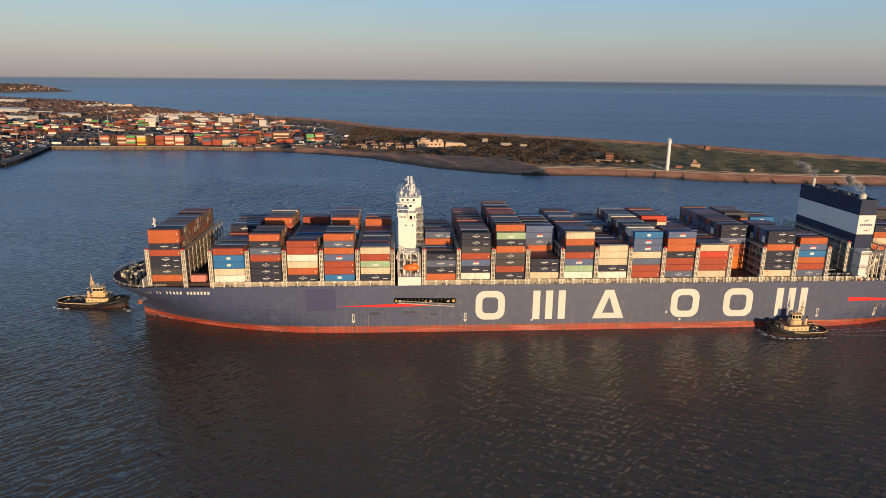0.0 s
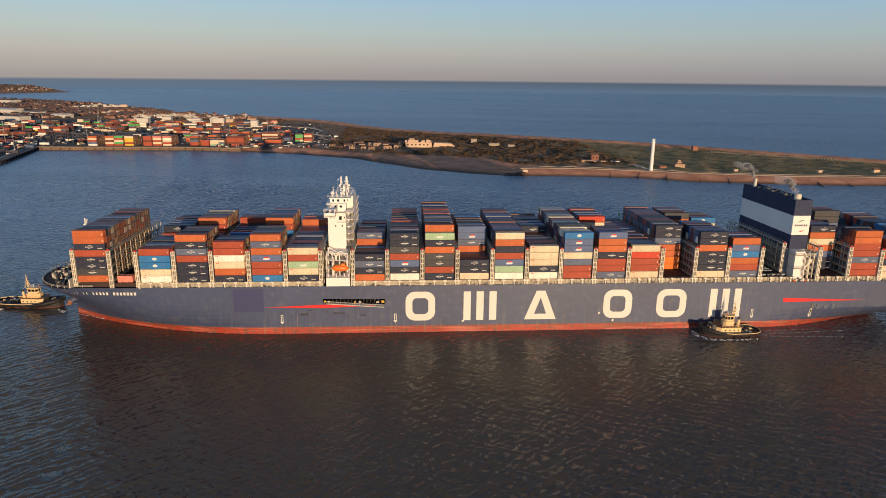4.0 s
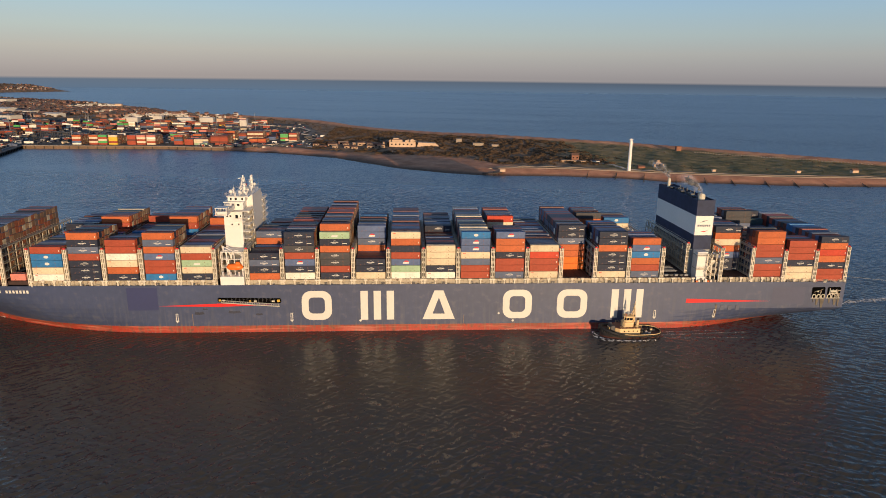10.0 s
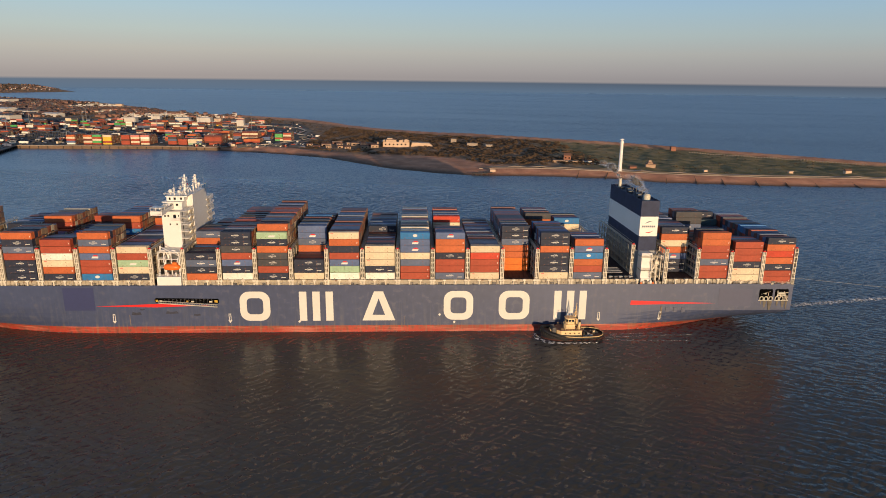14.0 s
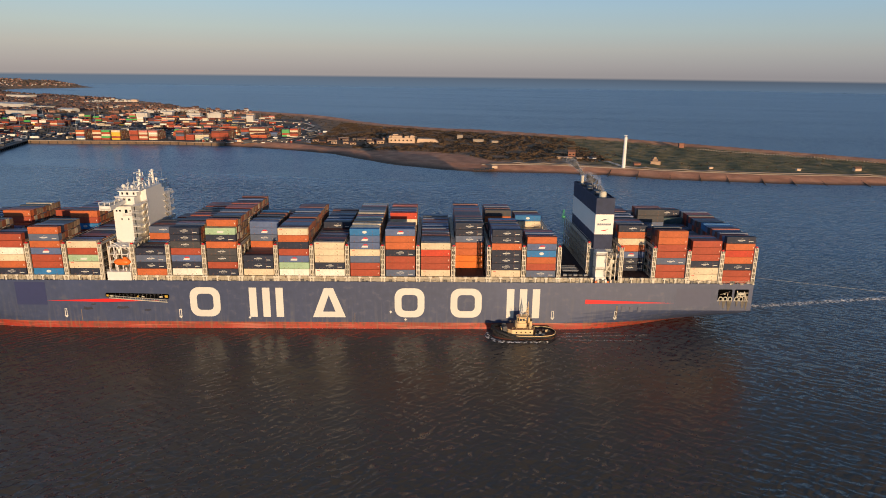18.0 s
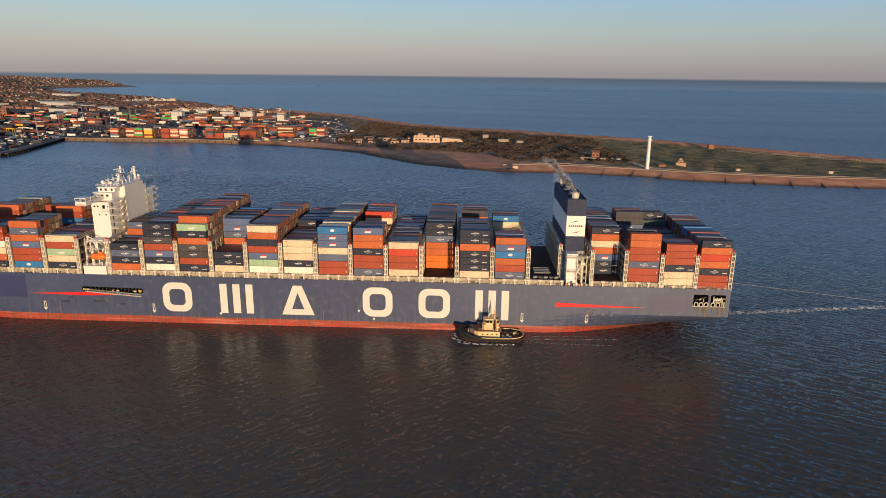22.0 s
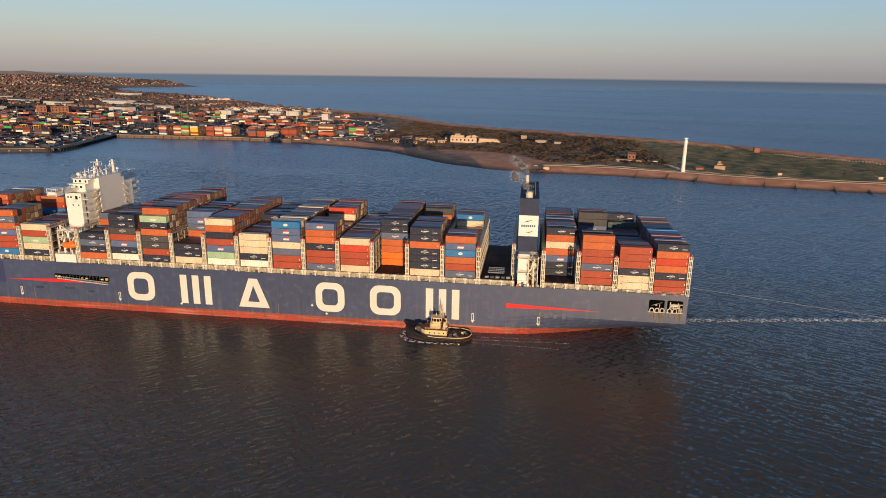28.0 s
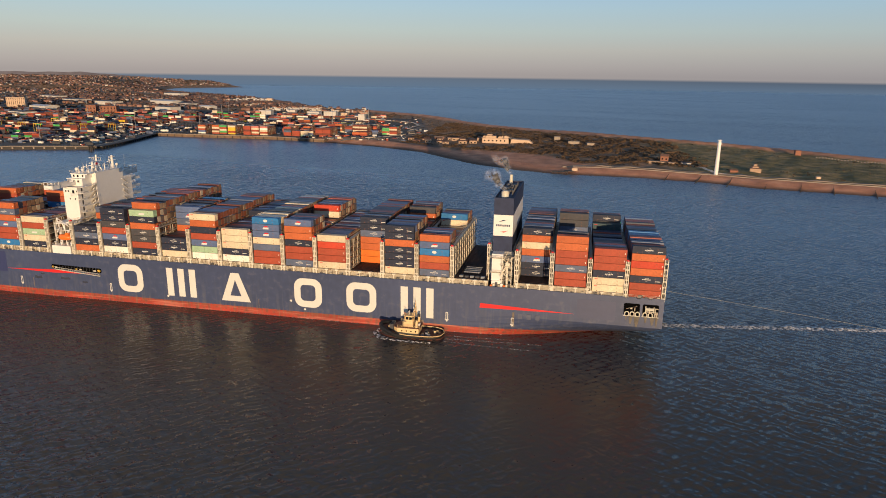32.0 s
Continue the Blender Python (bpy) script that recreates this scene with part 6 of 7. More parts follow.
foam("foam under the bow tug's stern", [(-33.0, 38.5, 0.8), (-30, 34.8, 0.7), (-22, 34.2, 0.4)])
foam("patch of foam between the tug and the bow", [(0.5, 34, 0.5), (4.5, 31, 1.6), (8, 29.5, 1.0)])
foam("thin foam line along the ship's waterline", [(13, 28.0, 0.25), (26, 21.2, 0.2), (40, 15.6, 0.15)], 0.2)


def plume(label, x, y, z, lean, seed):
    """A lazy puff of exhaust in rigid wisps that turn as they hang over the pipe."""
    ob = thing("smoke_plume", label, "smoke")
    r = np.random.default_rng(seed)
    for i in range(48):
        u = (i / 47) ** 1.4
        s = 0.5 + 1.7 * u
        c = (x - lean * u * 7 + r.normal(0, 0.35 + 1.1 * u), y + r.normal(0, 0.35 + 1.1 * u) + 3 * u, z + 0.4 + 6.2 * u ** 0.9 + r.normal(0, 0.35))
        jit = r.uniform(0.7, 1.3, 12)
        w = part("wisp", MB().add([(s * j * p, s * j * q, 0.8 * s * j * t) for (p, q, t), j in zip(ICO, jit)], ICOF), M_SMOKE, ob, smooth=True)
        w.location = c
        WISPS.append((w, c, r.uniform(-60, 60), r.uniform(0.4, 1.2)))
    SAILS.append((ob, Matrix.Identity(4)))


WISPS = []
plume("pale exhaust smoke curling from the near funnel pipe", 336.2, 12, 58.0, 1.0, 5)
plume("pale exhaust smoke curling from the far funnel pipe", 335.0, 46, 59.6, 0.8, 6)


# ---- the port and the spit ----
M_CONCRETE = material("weathered_concrete", (0.30, 0.245, 0.19), 0.9, grain=0.2, scale=0.4)
M_QUAYDARK = material("tarred_piles", (0.035, 0.03, 0.026), 0.8, grain=0.25)
M_QUAYTOP = material("worn_pier_asphalt", (0.075, 0.068, 0.062), 0.9, grain=0.25, scale=0.4)
M_QUAYWALL = material("stained_quay_face", (0.15, 0.098, 0.062), 0.9, grain=0.3, scale=0.3)
M_HUT = material("weathered_hut_walls", (0.36, 0.25, 0.17), 0.9, grain=0.25, scale=0.5)
M_TAN = material("sandstone_render", (0.52, 0.375, 0.26), 0.85, grain=0.15, scale=0.3)
M_BRICK = material("red_brick", (0.24, 0.105, 0.065), 0.85, grain=0.2, scale=0.4)
M_SHED = material("pale_metal_cladding", (0.50, 0.47, 0.42), 0.5, grain=0.1, scale=0.2)
M_SLATE = material("slate_roof", (0.10, 0.09, 0.09), 0.7, grain=0.2, scale=0.4)
M_TILE = material("tile_roof", (0.155, 0.085, 0.06), 0.8, grain=0.25, scale=0.4)
M_YELLOW = material("crane_yellow", (0.62, 0.40, 0.03), 0.5, grain=0.1)
M_BUSH = material("winter_scrub", (0.092, 0.060, 0.036), 0.95, grain=0.4, scale=0.2, coarse=0.15, vary=0.3, gloss=0.1)
M_TREE = material("bare_winter_trees", (0.095, 0.066, 0.05), 0.95, grain=0.35, scale=0.3, vary=0.4, gloss=0.1)
M_ROAD = material("pale_road", (0.2, 0.16, 0.125), 0.9, grain=0.15, scale=0.3)
M_TIMBER = material("groyne_timber", (0.05, 0.04, 0.033), 0.85, grain=0.3)


def level(x, y):
    return float(ground_height(np.array([x]), np.array([y]))[0][0])


# quay front: a wall with fenders and a coping, from the pier to the beach
for (xa, ya), (xb, yb) in (((-1500, 143), (-425, 485)), ((-425, 485), (-315, 520)), ((-315, 520), (-323, 570)), ((-323, 570), (-360, 714)), ((-360, 714), (-286, 714)),
                           ((-286, 714), (-145, 716)), ((-145, 716), (-59, 700))):
    ang = math.degrees(math.atan2(yb - ya, xb - xa))
    long = math.hypot(xb - xa, yb - ya)
    q = tagged(new("quay_wall"), "sunlit concrete quay wall with dark rubber fenders", "quay", kind="structure")
    q.matrix_basis = pose(xa, ya, 0, 0, 0, ang)
    berth = xb < -310 and ya < 700        # the working berth stands on dark piles hung with pale tyres
    part("wall", MB().box(0, long, -1.5, 9, -3, 4.1), M_QUAYDARK if berth else M_QUAYWALL, q)
    part("coping", MB().box(0, long, -2.0, 1.2, 4.1, 4.75), M_CONCRETE, q)
    for i in range(min(60, int(long / 13))):
        x = 3 + i * 13
        part("fender", MB().bar((x, -2.5, 2.2), (x, -1.5, 2.2), 1.1, 9) if berth else MB().box(x, x + 0.9, -2.3, -1.5, -0.5, 3.6), M_CONCRETE if berth else M_QUAYDARK, q)
    if xb == -360 or xb == -323:
        part("pier_deck", MB().box(0, long, -12, -2.2, 3.6, 4.6), M_QUAYTOP, q)
        for i in range(int(long / 7)):
            part("pile", MB().bar((3 + i * 7, -11, -2), (3 + i * 7, -11, 3.6), 0.6, 6), M_QUAYDARK, q)
# timber dolphin at the pier's end
dolphin = thing("mooring_dolphin", "dark timber mooring dolphin standing off the pier", "dolphin", at=(-303, 500, 0))
for i in range(6):
    a = i * math.pi / 3
    part("pile", MB().bar((3 * math.cos(a), 3 * math.sin(a), -2), (1.6 * math.cos(a), 1.6 * math.sin(a), 7), 0.5, 6), M_QUAYDARK, dolphin)
part("cap", MB().box(-2.4, 2.4, -2.4, 2.4, 6.6, 7.4), M_QUAYDARK, dolphin)

# container yard: stacks along the quay, (x, y, boxes along, boxes deep, colours of the tiers from the ground)
PAINT.update({"Y": (0.62, 0.40, 0.03), "L": (0.07, 0.34, 0.09)})
WORDS.update({"Y": "yellow", "L": "green"})
for k in "YL":
    M_BOX[k] = material("container_" + WORDS[k], PAINT[k], 0.5, grain=0.16, scale=0.9, coarse=0.25, vary=0.12)
YARD = [(-286, 730, 1, 5, "WARCO"), (-262, 731, 1, 5, "RCqCO"), (-249, 731, 1, 6, "RLCRL"), (-234, 731, 1, 6, "YRYYC"), (-208, 732, 1, 6, "RRqRR"), (-194, 732, 1, 6, "RCRCP"),
        (-180, 733, 1, 6, "CRCWP"), (-142, 738, 1, 5, "RRGKR"), (-126, 735, 1, 6, "RRR"), (-112, 735, 1, 2, "ECC"), (-104, 736, 1, 2, "EGC"), (-88, 737, 2, 5, "RqRRq"),
        (-86, 822, 1, 7, "COCqO"), (-68, 823, 1, 5, "AGRq"), (-52, 815, 2, 9, "RCqCq"), (-20, 815, 1, 4, "GA"), (2, 806, 1, 4, "LRLL"), (18, 792, 1, 9, "CRqCR"),
        (-160, 800, 2, 4, "ROR"), (-130, 790, 1, 8, "NRNO"), (-40, 775, 2, 3, "RO"), (-158, 770, 1, 6, "KRO"), (-100, 770, 2, 6, "RRO"), (-190, 860, 2, 3, "RL"), (-120, 880, 2, 4, "NOR"), (-60, 900, 2, 5, "ORN"), (-20, 890, 2, 6, "RO")]
yard_rest = MB()


def yard_box(x, y, z, key):
    ob = new("container", BODY[LONG])
    paint(ob, key)
    ob.matrix_basis = pose(x, y, z)
    for i in (0, 1):
        d = new("door", DOOR[LONG])
        paint(d, key)
        d.parent, d.location = ob, (0, i * (WIDE / 2 - 0.15), 0)
    tagged(ob, WORDS[key] + " shipping container stacked in the quayside yard", "shipping container", "containers in the yard")


for x, y, along, deep, tiers in YARD:
    for i in range(along):
        for j in range(13 if y < 745 else 11 if y < 860 else 8):
            for k, key in enumerate(tiers):
                if j == 0:
                    yard_box(x + i * 12.6, y, 4.1 + k * 2.88, key)
                elif not (j > deep - 2 and k == len(tiers) - 1 and RNG.random() < 0.4):
                    stacked(yard_rest, x + i * 12.6, y + j * 2.6, 4.1 + k * 2.88, 2.8)
rng = random.Random(11)
for row in range(26):
    for col in range(34):
        x = -1150 + col * 31 + rng.uniform(-5, 5)
        y = 600 + row * 24 + rng.uniform(-3, 3) + 0.06 * x
        if not in_terminal(np.array(x), np.array(y)) or not inland(np.array([x]), np.array([y]))[0] or (x > -330 and y < 885) or rng.random() < 0.22:
            continue
        if shore_distance(np.array([x]), np.array([y]), COAST)[0] < 40 or (x > -420 and y < 800) or (-430 < x < -260 and y < 980):
            continue
        n = rng.choice((1, 1, 2, 2, 3, 3, 4))
        for j in range(rng.choice((2, 3, 4, 6))):
            for k in range(max(1, n - (rng.random() < 0.3))):
                for i in range(2):
                    if rng.random() < 0.92:
                        stacked(yard_rest, x + i * 12.6, y + j * 2.6, 4.1 + k * 2.88, 2.8)
M_YARD = mixed_boxes("mixed_yard_paint", {"R": 2.6, "q": 8, "O": 0.4, "N": 3, "C": 3.2, "G": 2, "L": 0.7, "K": 3, "Y": 0.3, "W": 1.4, "P": 1.0})
tagged(new("yard_containers", yard_rest.mesh("yard_containers", [M_YARD, M_ENDS])), "rows of mixed coloured shipping containers across the port yard", "shipping containers", kind="stuff")

# lorries and vans parked about the yard, too many to count
cars = MB()
for i in range(1380):
    x, y = (rng.uniform(-900, 60), rng.uniform(740, 1250)) if i < 1050 else (rng.uniform(-470, -330), rng.uniform(520, 780)) if i < 1300 else (rng.uniform(-110, 60), rng.uniform(705, 735))
    if not in_terminal(np.array(x), np.array(y)) or not inland(np.array([x]), np.array([y]))[0]:
        continue
    w, d, h = rng.choice(((4.5, 1.9, 1.6), (7, 2.4, 3.0), (13, 2.5, 3.6), (4.5, 1.9, 1.6)))
    if rng.random() < 0.4:
        w, d = d, w
    cars.box(x, x + w, y, y + d, 4.5, 4.1 + h)
    cars.box(x + 0.2 * w, x + 0.7 * w, y + 0.1, y + d - 0.1, 4.1 + h, 4.3 + h * 1.15)
    cars.box(x + 0.1 * w, x + 0.9 * w, y + 0.2, y + d - 0.2, 3.9, 4.5)
tagged(new("parked_vehicles", cars.mesh("parked_vehicles", mixed_boxes("vehicle_paint", {"W": 3, "K": 5, "G": 2, "R": 1, "N": 3, "C": 1}))),
       "parked cars, vans and lorries in the port", "vehicles", kind="stuff")


def light_mast(x, y, h=32):
    ob = thing("light_mast", "tall slim grey floodlight mast in the port yard", "light mast", "floodlight masts", at=(x, y, level(x, y) - 0.1))
    part("pole", MB().bar((0, 0, 0), (0, 0, h), 0.45, 8, 0.25), M_GREY, ob)
    part("lamp_ring", MB().bar((0, 0, h), (0, 0, h + 0.5), 1.6, 10, 1.6), M_GREY, ob)


for x, y in ((-330, 880), (-300, 760), (-420, 760), (-380, 980), (-300, 1010), (-240, 960), (-200, 1060), (-140, 960), (-80, 1000), (-470, 900), (-520, 1060), (-600, 820), (-440, 1120), (-340, 640), (-430, 560), (-700, 1000)):
    light_mast(x, y)


def straddle_carrier(x, y, paint_mat=M_YELLOW, word="yellow"):
    ob = thing("straddle_carrier", word + " straddle carrier among the stacks", "straddle carrier", "straddle carriers", at=(x, y, 4.1))
    for dx in (0, 9):
        for dy in (0, 4.5):
            part("leg", MB().box(dx, dx + 0.55, dy, dy + 0.4, 0, 13), paint_mat, ob)
    part("top_frame", MB().box(-0.5, 10.3, 0, 5, 13, 13.9), paint_mat, ob)
    part("spreader", MB().box(1, 9, 1.6, 3.4, 8.2, 8.7), M_DKGREY, ob)
    for dy in (0, 4.5):
        part("wheel_beam", MB().box(-0.8, 10.6, dy, dy + 0.5, 0, 1.4), M_BLACK, ob)


for x, y in ((-640, 700), (-585, 690), (-540, 672), (-500, 700), (-470, 690), (-430, 705), (-600, 780)):
    straddle_carrier(x, y)
for i in range(14):
    straddle_carrier(-400 + i * 13 + (i * 7 % 5), 770 + (i * 41 % 47), M_DKGREY, "dark grey")

# buildings that stand out by themselves
def building(name, label, x, y, w, d, h, mat, roof, ridge=0.0, turn=0.0, windows=0, category="building", group=""):
    ob = thing(name, label, category, group, at=(x, y, level(x, y) - 0.3), turn=turn)
    wall = part("wall", MB().box(-w / 2, w / 2, -d / 2, d / 2, -1, h), mat, ob)
    e = 0.35
    if ridge:
        part("roof", MB().add([(-w / 2 - e, -d / 2 - e, h), (w / 2 + e, -d / 2 - e, h), (w / 2 + e, d / 2 + e, h), (-w / 2 - e, d / 2 + e, h), (-w / 2 - e, 0, h + ridge), (w / 2 + e, 0, h + ridge)],
                              [(0, 1, 5, 4), (3, 4, 5, 2), (0, 4, 3), (1, 2, 5), (0, 3, 2, 1)]), roof, ob)
    else:
        part("roof", MB().box(-w / 2 - e, w / 2 + e, -d / 2 - e, d / 2 + e, h, h + 0.5), roof, ob)
    rows = max(1, int(h / 3.2))
    for i in range(windows):
        for j in range(rows):
            a = -w / 2 + w * (i + 0.3) / windows
            part("window", MB().box(a, a + w * 0.4 / windows, -d / 2 - 0.06, -d / 2 + 0.1, 1.0 + j * 3.2, 2.5 + j * 3.2), M_GLASS, wall)
    return ob


for x, y, w, d, h in ((-861, 1560, 70, 30, 11), (-930, 1620, 80, 40, 10), (-1145, 2040, 90, 40, 12), (-760, 1480, 60, 26, 9), (-640, 1380, 46, 22, 8), (-1010, 1480, 80, 36, 10),
                      (-1180, 1560, 90, 40, 10), (-860, 1530, 100, 30, 12), (-1380, 1700, 90, 40, 10), (-700, 1290, 60, 30, 9), (-980, 1200, 70, 36, 10), (-1250, 1080, 80, 36, 10), (-860, 1000, 60, 30, 9)):
    building("warehouse", "long pale warehouse with a shallow roof", x, y, w, d, h, M_SHED, M_SHED if w in (70, 46, 100) else M_SLATE, 2.5, -20, category="warehouse", group="warehouses of the port")
building("office_block", "tall buff office block with bands of windows", -1137, 1285, 44, 18, 24, M_TAN, M_CONCRETE, turn=25, windows=9)
building("brick_warehouse", "tall red brick warehouse by the docks", -738, 1064, 20, 24, 22, M_BRICK, M_BRICK, turn=22, windows=3)
building("brick_warehouse", "tall red brick warehouse by the docks", -706, 1078, 34, 24, 20, M_BRICK, M_BRICK, turn=22, windows=5)
for x, y, w, d, h, m in ((-425, 1135, 14, 16, 8, M_BRICK), (-408, 1165, 18, 14, 10, M_SHED), (-372, 1166, 28, 16, 13, M_SHED), (-316, 1170, 18, 14, 9, M_BRICK), (-250, 1148, 24, 18, 9, M_SHED),
                         (-212, 1150, 28, 16, 15, M_SHED), (-150, 1108, 26, 16, 7, M_BRICK), (-128, 1112, 14, 14, 13, M_SHED), (-290, 1250, 30, 18, 8, M_SHED), (-210, 1230, 22, 16, 8, M_TAN),
                         (-158, 1226, 18, 14, 10, M_TAN), (-708, 1908, 20, 12, 9, M_TAN), (-367, 1300, 20, 14, 8, M_SHED)):
    building("port_shed", "plain pale and brick shed behind the stacks", x, y, w, d, h, m, M_SLATE if m is M_BRICK else m, category="shed", group="sheds behind the yard", windows=0)
# the old fort and its barracks
fort = thing("old_fort", "low sunlit sandstone fort with a taller keep", "fort", at=(196, 742, level(196, 742)))
part("rampart", MB().box(-20, 24, -8, -6, -1, 7).box(-20, -18, -8, 20, -1, 7).box(22, 24, -8, 20, -1, 7), M_TAN, fort)
part("casemate", MB().box(-18, 22, -6, 14, -1, 6), M_TAN, fort)
part("keep", MB().box(-14, 2, 0, 14, 6, 9.6).box(-12, -4, 4, 12, 9.6, 11.6), M_TAN, fort)
part("roof", MB().box(-15, 3, -0.6, 14.6, 9.6, 10.0), M_TILE, fort)
for i in range(6):
    part("embrasure", MB().box(-15 + i * 6, -13 + i * 6, -8.1, -7.9, 2.5, 4.5), M_GLASS, fort)
for x, y, w, h in ((6, -4, 5, 8.6), (14, 2, 6, 9.2), (-18, 6, 3, 8.4), (18, 8, 4, 7.6), (9, 9, 4, 8.0)):
    part("parapet_house", MB().box(x, x + w, y, y + w * 0.8, 6, h).prism([(x - 0.3, h), (x + w + 0.3, h), (x + w / 2, h + 1.2)], "y", y - 0.3, y + w * 0.8 + 0.3), M_TAN, fort)
part("east_bank", MB().prism([(24, -1), (60, -1), (52, 5), (26, 6)], "y", -4, 12), M_TAN, fort)
for x, y, w, d, h in ((118, 716, 13, 7, 3.6), (137, 748, 16, 8, 4.4), (105, 772, 15, 7, 3.8), (151, 716, 12, 6, 4.0), (166, 722, 11, 8, 4.6), (92, 740, 14, 6, 3.4), (80, 722, 10, 6, 3.0), (128, 700, 9, 6, 3.2),
                      (99, 712, 8, 6, 3.0), (112, 742, 9, 7, 3.6), (148, 736, 8, 7, 5.0), (160, 745, 12, 7, 4.0), (126, 762, 11, 6, 3.4), (88, 757, 9, 6, 3.2), (172, 760, 10, 8, 4.8), (68, 735, 9, 6, 3.0)):
    building("barrack_hut", "low pale hut with a shallow roof near the fort", x, y, w, d, h, M_HUT if int(x) % 5 else M_BRICK, M_TILE if int(x) % 3 else M_HUT, 1.3, 8 + int(y) % 9, category="hut", group="huts by the fort", windows=2)
for x, y, w, d, h in ((314, 742, 16, 8, 5), (338, 726, 10, 7, 4), (289, 800, 9, 7, 6)):
    building("bunker", "ruined concrete bunker in the scrub", x, y, w, d, h, M_CONCRETE, M_CONCRETE, category="bunker", group="old bunkers")
building("battery_wall", "long low sunlit battery wall", 413, 544, 30, 6, 2.4, M_HUT, M_HUT, turn=-20, windows=0, category="battery")
building("battery_house", "small brick house on the battery", 418, 556, 9, 8, 8, M_BRICK, M_TILE, 2.5, -10, windows=2, category="house")
building("white_office", "low white building beside the coast road", 441, 545, 11, 6, 3, M_SHED, M_SLATE, 1.2, -15, windows=0)
building("lookout_house", "stone lookout house with a stepped roof", 505, 500, 11, 8, 4.2, M_HUT, M_TILE, 0, -12, windows=0, category="house")
part("upper_storey", MB().box(-1.6, 1.6, -2, 2, 5.5, 8.6), M_HUT, building("lookout_tower", "short stone lookout tower", 505, 503, 6, 6, 6, M_HUT, M_TILE, category="tower"))
building("brick_store", "small brick store by the tower", 481, 492, 8, 6, 3, M_BRICK, M_TILE, 1.2, category="store")
building("tan_kiosk", "small square tan hut on the shore road", 651, 456, 4.5, 4, 2.4, M_TAN, M_TAN, category="hut")
building("yellow_kiosk", "small yellow hut on the shore road", 555, 462, 4, 3, 2.2, M_TAN, M_TAN, category="hut")
building("brick_pillbox", "square brick lookout on the seaward bank", 603, 680, 7, 6, 6, M_BRICK, M_BRICK, category="pillbox")
building("shore_house", "pale house at the end of the shore road", 715, 452, 7, 5, 3, M_TAN, M_TILE, 2, category="house")
# a small landing stage on the beach
jetty = thing("landing_stage", "dark timber landing stage at the water's edge", "jetty", at=(298, 466, 0))
part("deck", MB().box(-9, 8, -7, -2, 2.4, 2.9).box(4, 14, -4, 4, 3.0, 3.4), M_TIMBER, jetty)
for i in range(7):
    part("pile", MB().bar((-8.4 + i * 2.7, -6.6, -2), (-8.4 + i * 2.7, -6.6, 3.4), 0.35, 6), M_TIMBER, jetty)
part("hut", MB().box(12, 18, 2, 6, 3, 6), M_TAN, jetty)

# groynes: timber walls down the beach
for xa, ya, xb, yb in ((412, 471, 402, 440), (443, 463, 431, 432), (470, 450, 457, 415), (502, 440, 490, 408), (530, 432, 520, 400), (557, 428, 547, 393), (592, 424, 578, 381),
                       (621, 421, 608, 377), (651, 419, 640, 378), (692, 419, 682, 374), (735, 408, 722, 364), (780, 396, 766, 352)):
    ang = math.degrees(math.atan2(yb - ya, xb - xa))
    g = thing("groyne", "weathered dark timber groyne running down the beach", "groyne", "groynes on the beach", at=(xa, ya, 0), turn=ang)
    n = 9
    run = math.hypot(xb - xa, yb - ya)
    for i in range(n):
        x = run * i / (n - 1)
        top = 3.9 - 4.0 * i / (n - 1)
        part("post", MB().box(x - 0.25, x + 0.25, -0.25, 0.25, -2, top + 0.5), M_TIMBER, g)
    part("planking", MB().add([(0, 0.25, 0), (run, 0.25, -2), (run, 0.25, -0.4), (0, 0.25, 3.9), (0, 0.45, 0), (run, 0.45, -2), (run, 0.45, -0.4), (0, 0.45, 3.9)],
                              [(0, 1, 2, 3), (4, 5, 6, 7), (0, 1, 5, 4), (1, 2, 6, 5), (2, 3, 7, 6), (3, 0, 4, 7)]), M_TIMBER, g)


def ribbon(name, label, line, wide, mat, lift=0.35, category="road"):
    """A strip that follows the ground along a line of points."""
    rows = []
    pts = []
    for (ax, ay), (bx, by) in zip(line[:-1], line[1:]):
        n = max(2, int(math.hypot(bx - ax, by - ay) / 8))
        pts += [(ax + (bx - ax) * i / n, ay + (by - ay) * i / n) for i in range(n)]
    pts.append(line[-1])
    for i, (x, y) in enumerate(pts):
        ax, ay = pts[max(0, i - 1)]
        bx, by = pts[min(len(pts) - 1, i + 1)]
        k = math.hypot(bx - ax, by - ay)
        nx, ny = -(by - ay) / k * wide / 2, (bx - ax) / k * wide / 2
        z = max(level(x, y), level(x + nx, y + ny), level(x - nx, y - ny)) + lift
        rows.append([(x + nx, y + ny, z - 0.5), (x + nx, y + ny, z), (x - nx, y - ny, z), (x - nx, y - ny, z - 1.2)])
    return tagged(new(name, MB().grid(rows).mesh(name, mat)), label, category, kind="structure")


ribbon("road", "pale perimeter road round the yard", [(-130, 1156), (-60, 1115), (0, 1073), (30, 1000), (27, 917), (60, 880), (64, 840), (33, 757), (9, 722), (-35, 704)], 9, M_ROAD)
M_FLOODWALL = material("pale_flood_wall", (0.50, 0.43, 0.35), 0.9, grain=0.15, scale=0.4)
ribbon("flood_wall", "pale concrete flood wall round the yard", [(-130, 1146), (-60, 1105), (-6, 1066), (22, 998), (19, 917), (52, 878), (56, 842), (26, 757), (4, 728), (-36, 712)], 2.6, M_FLOODWALL, 2.4, "wall")
ribbon("road", "pale track from the yard to the fort", [(64, 860), (100, 800), (137, 818), (165, 770)], 6, M_ROAD)
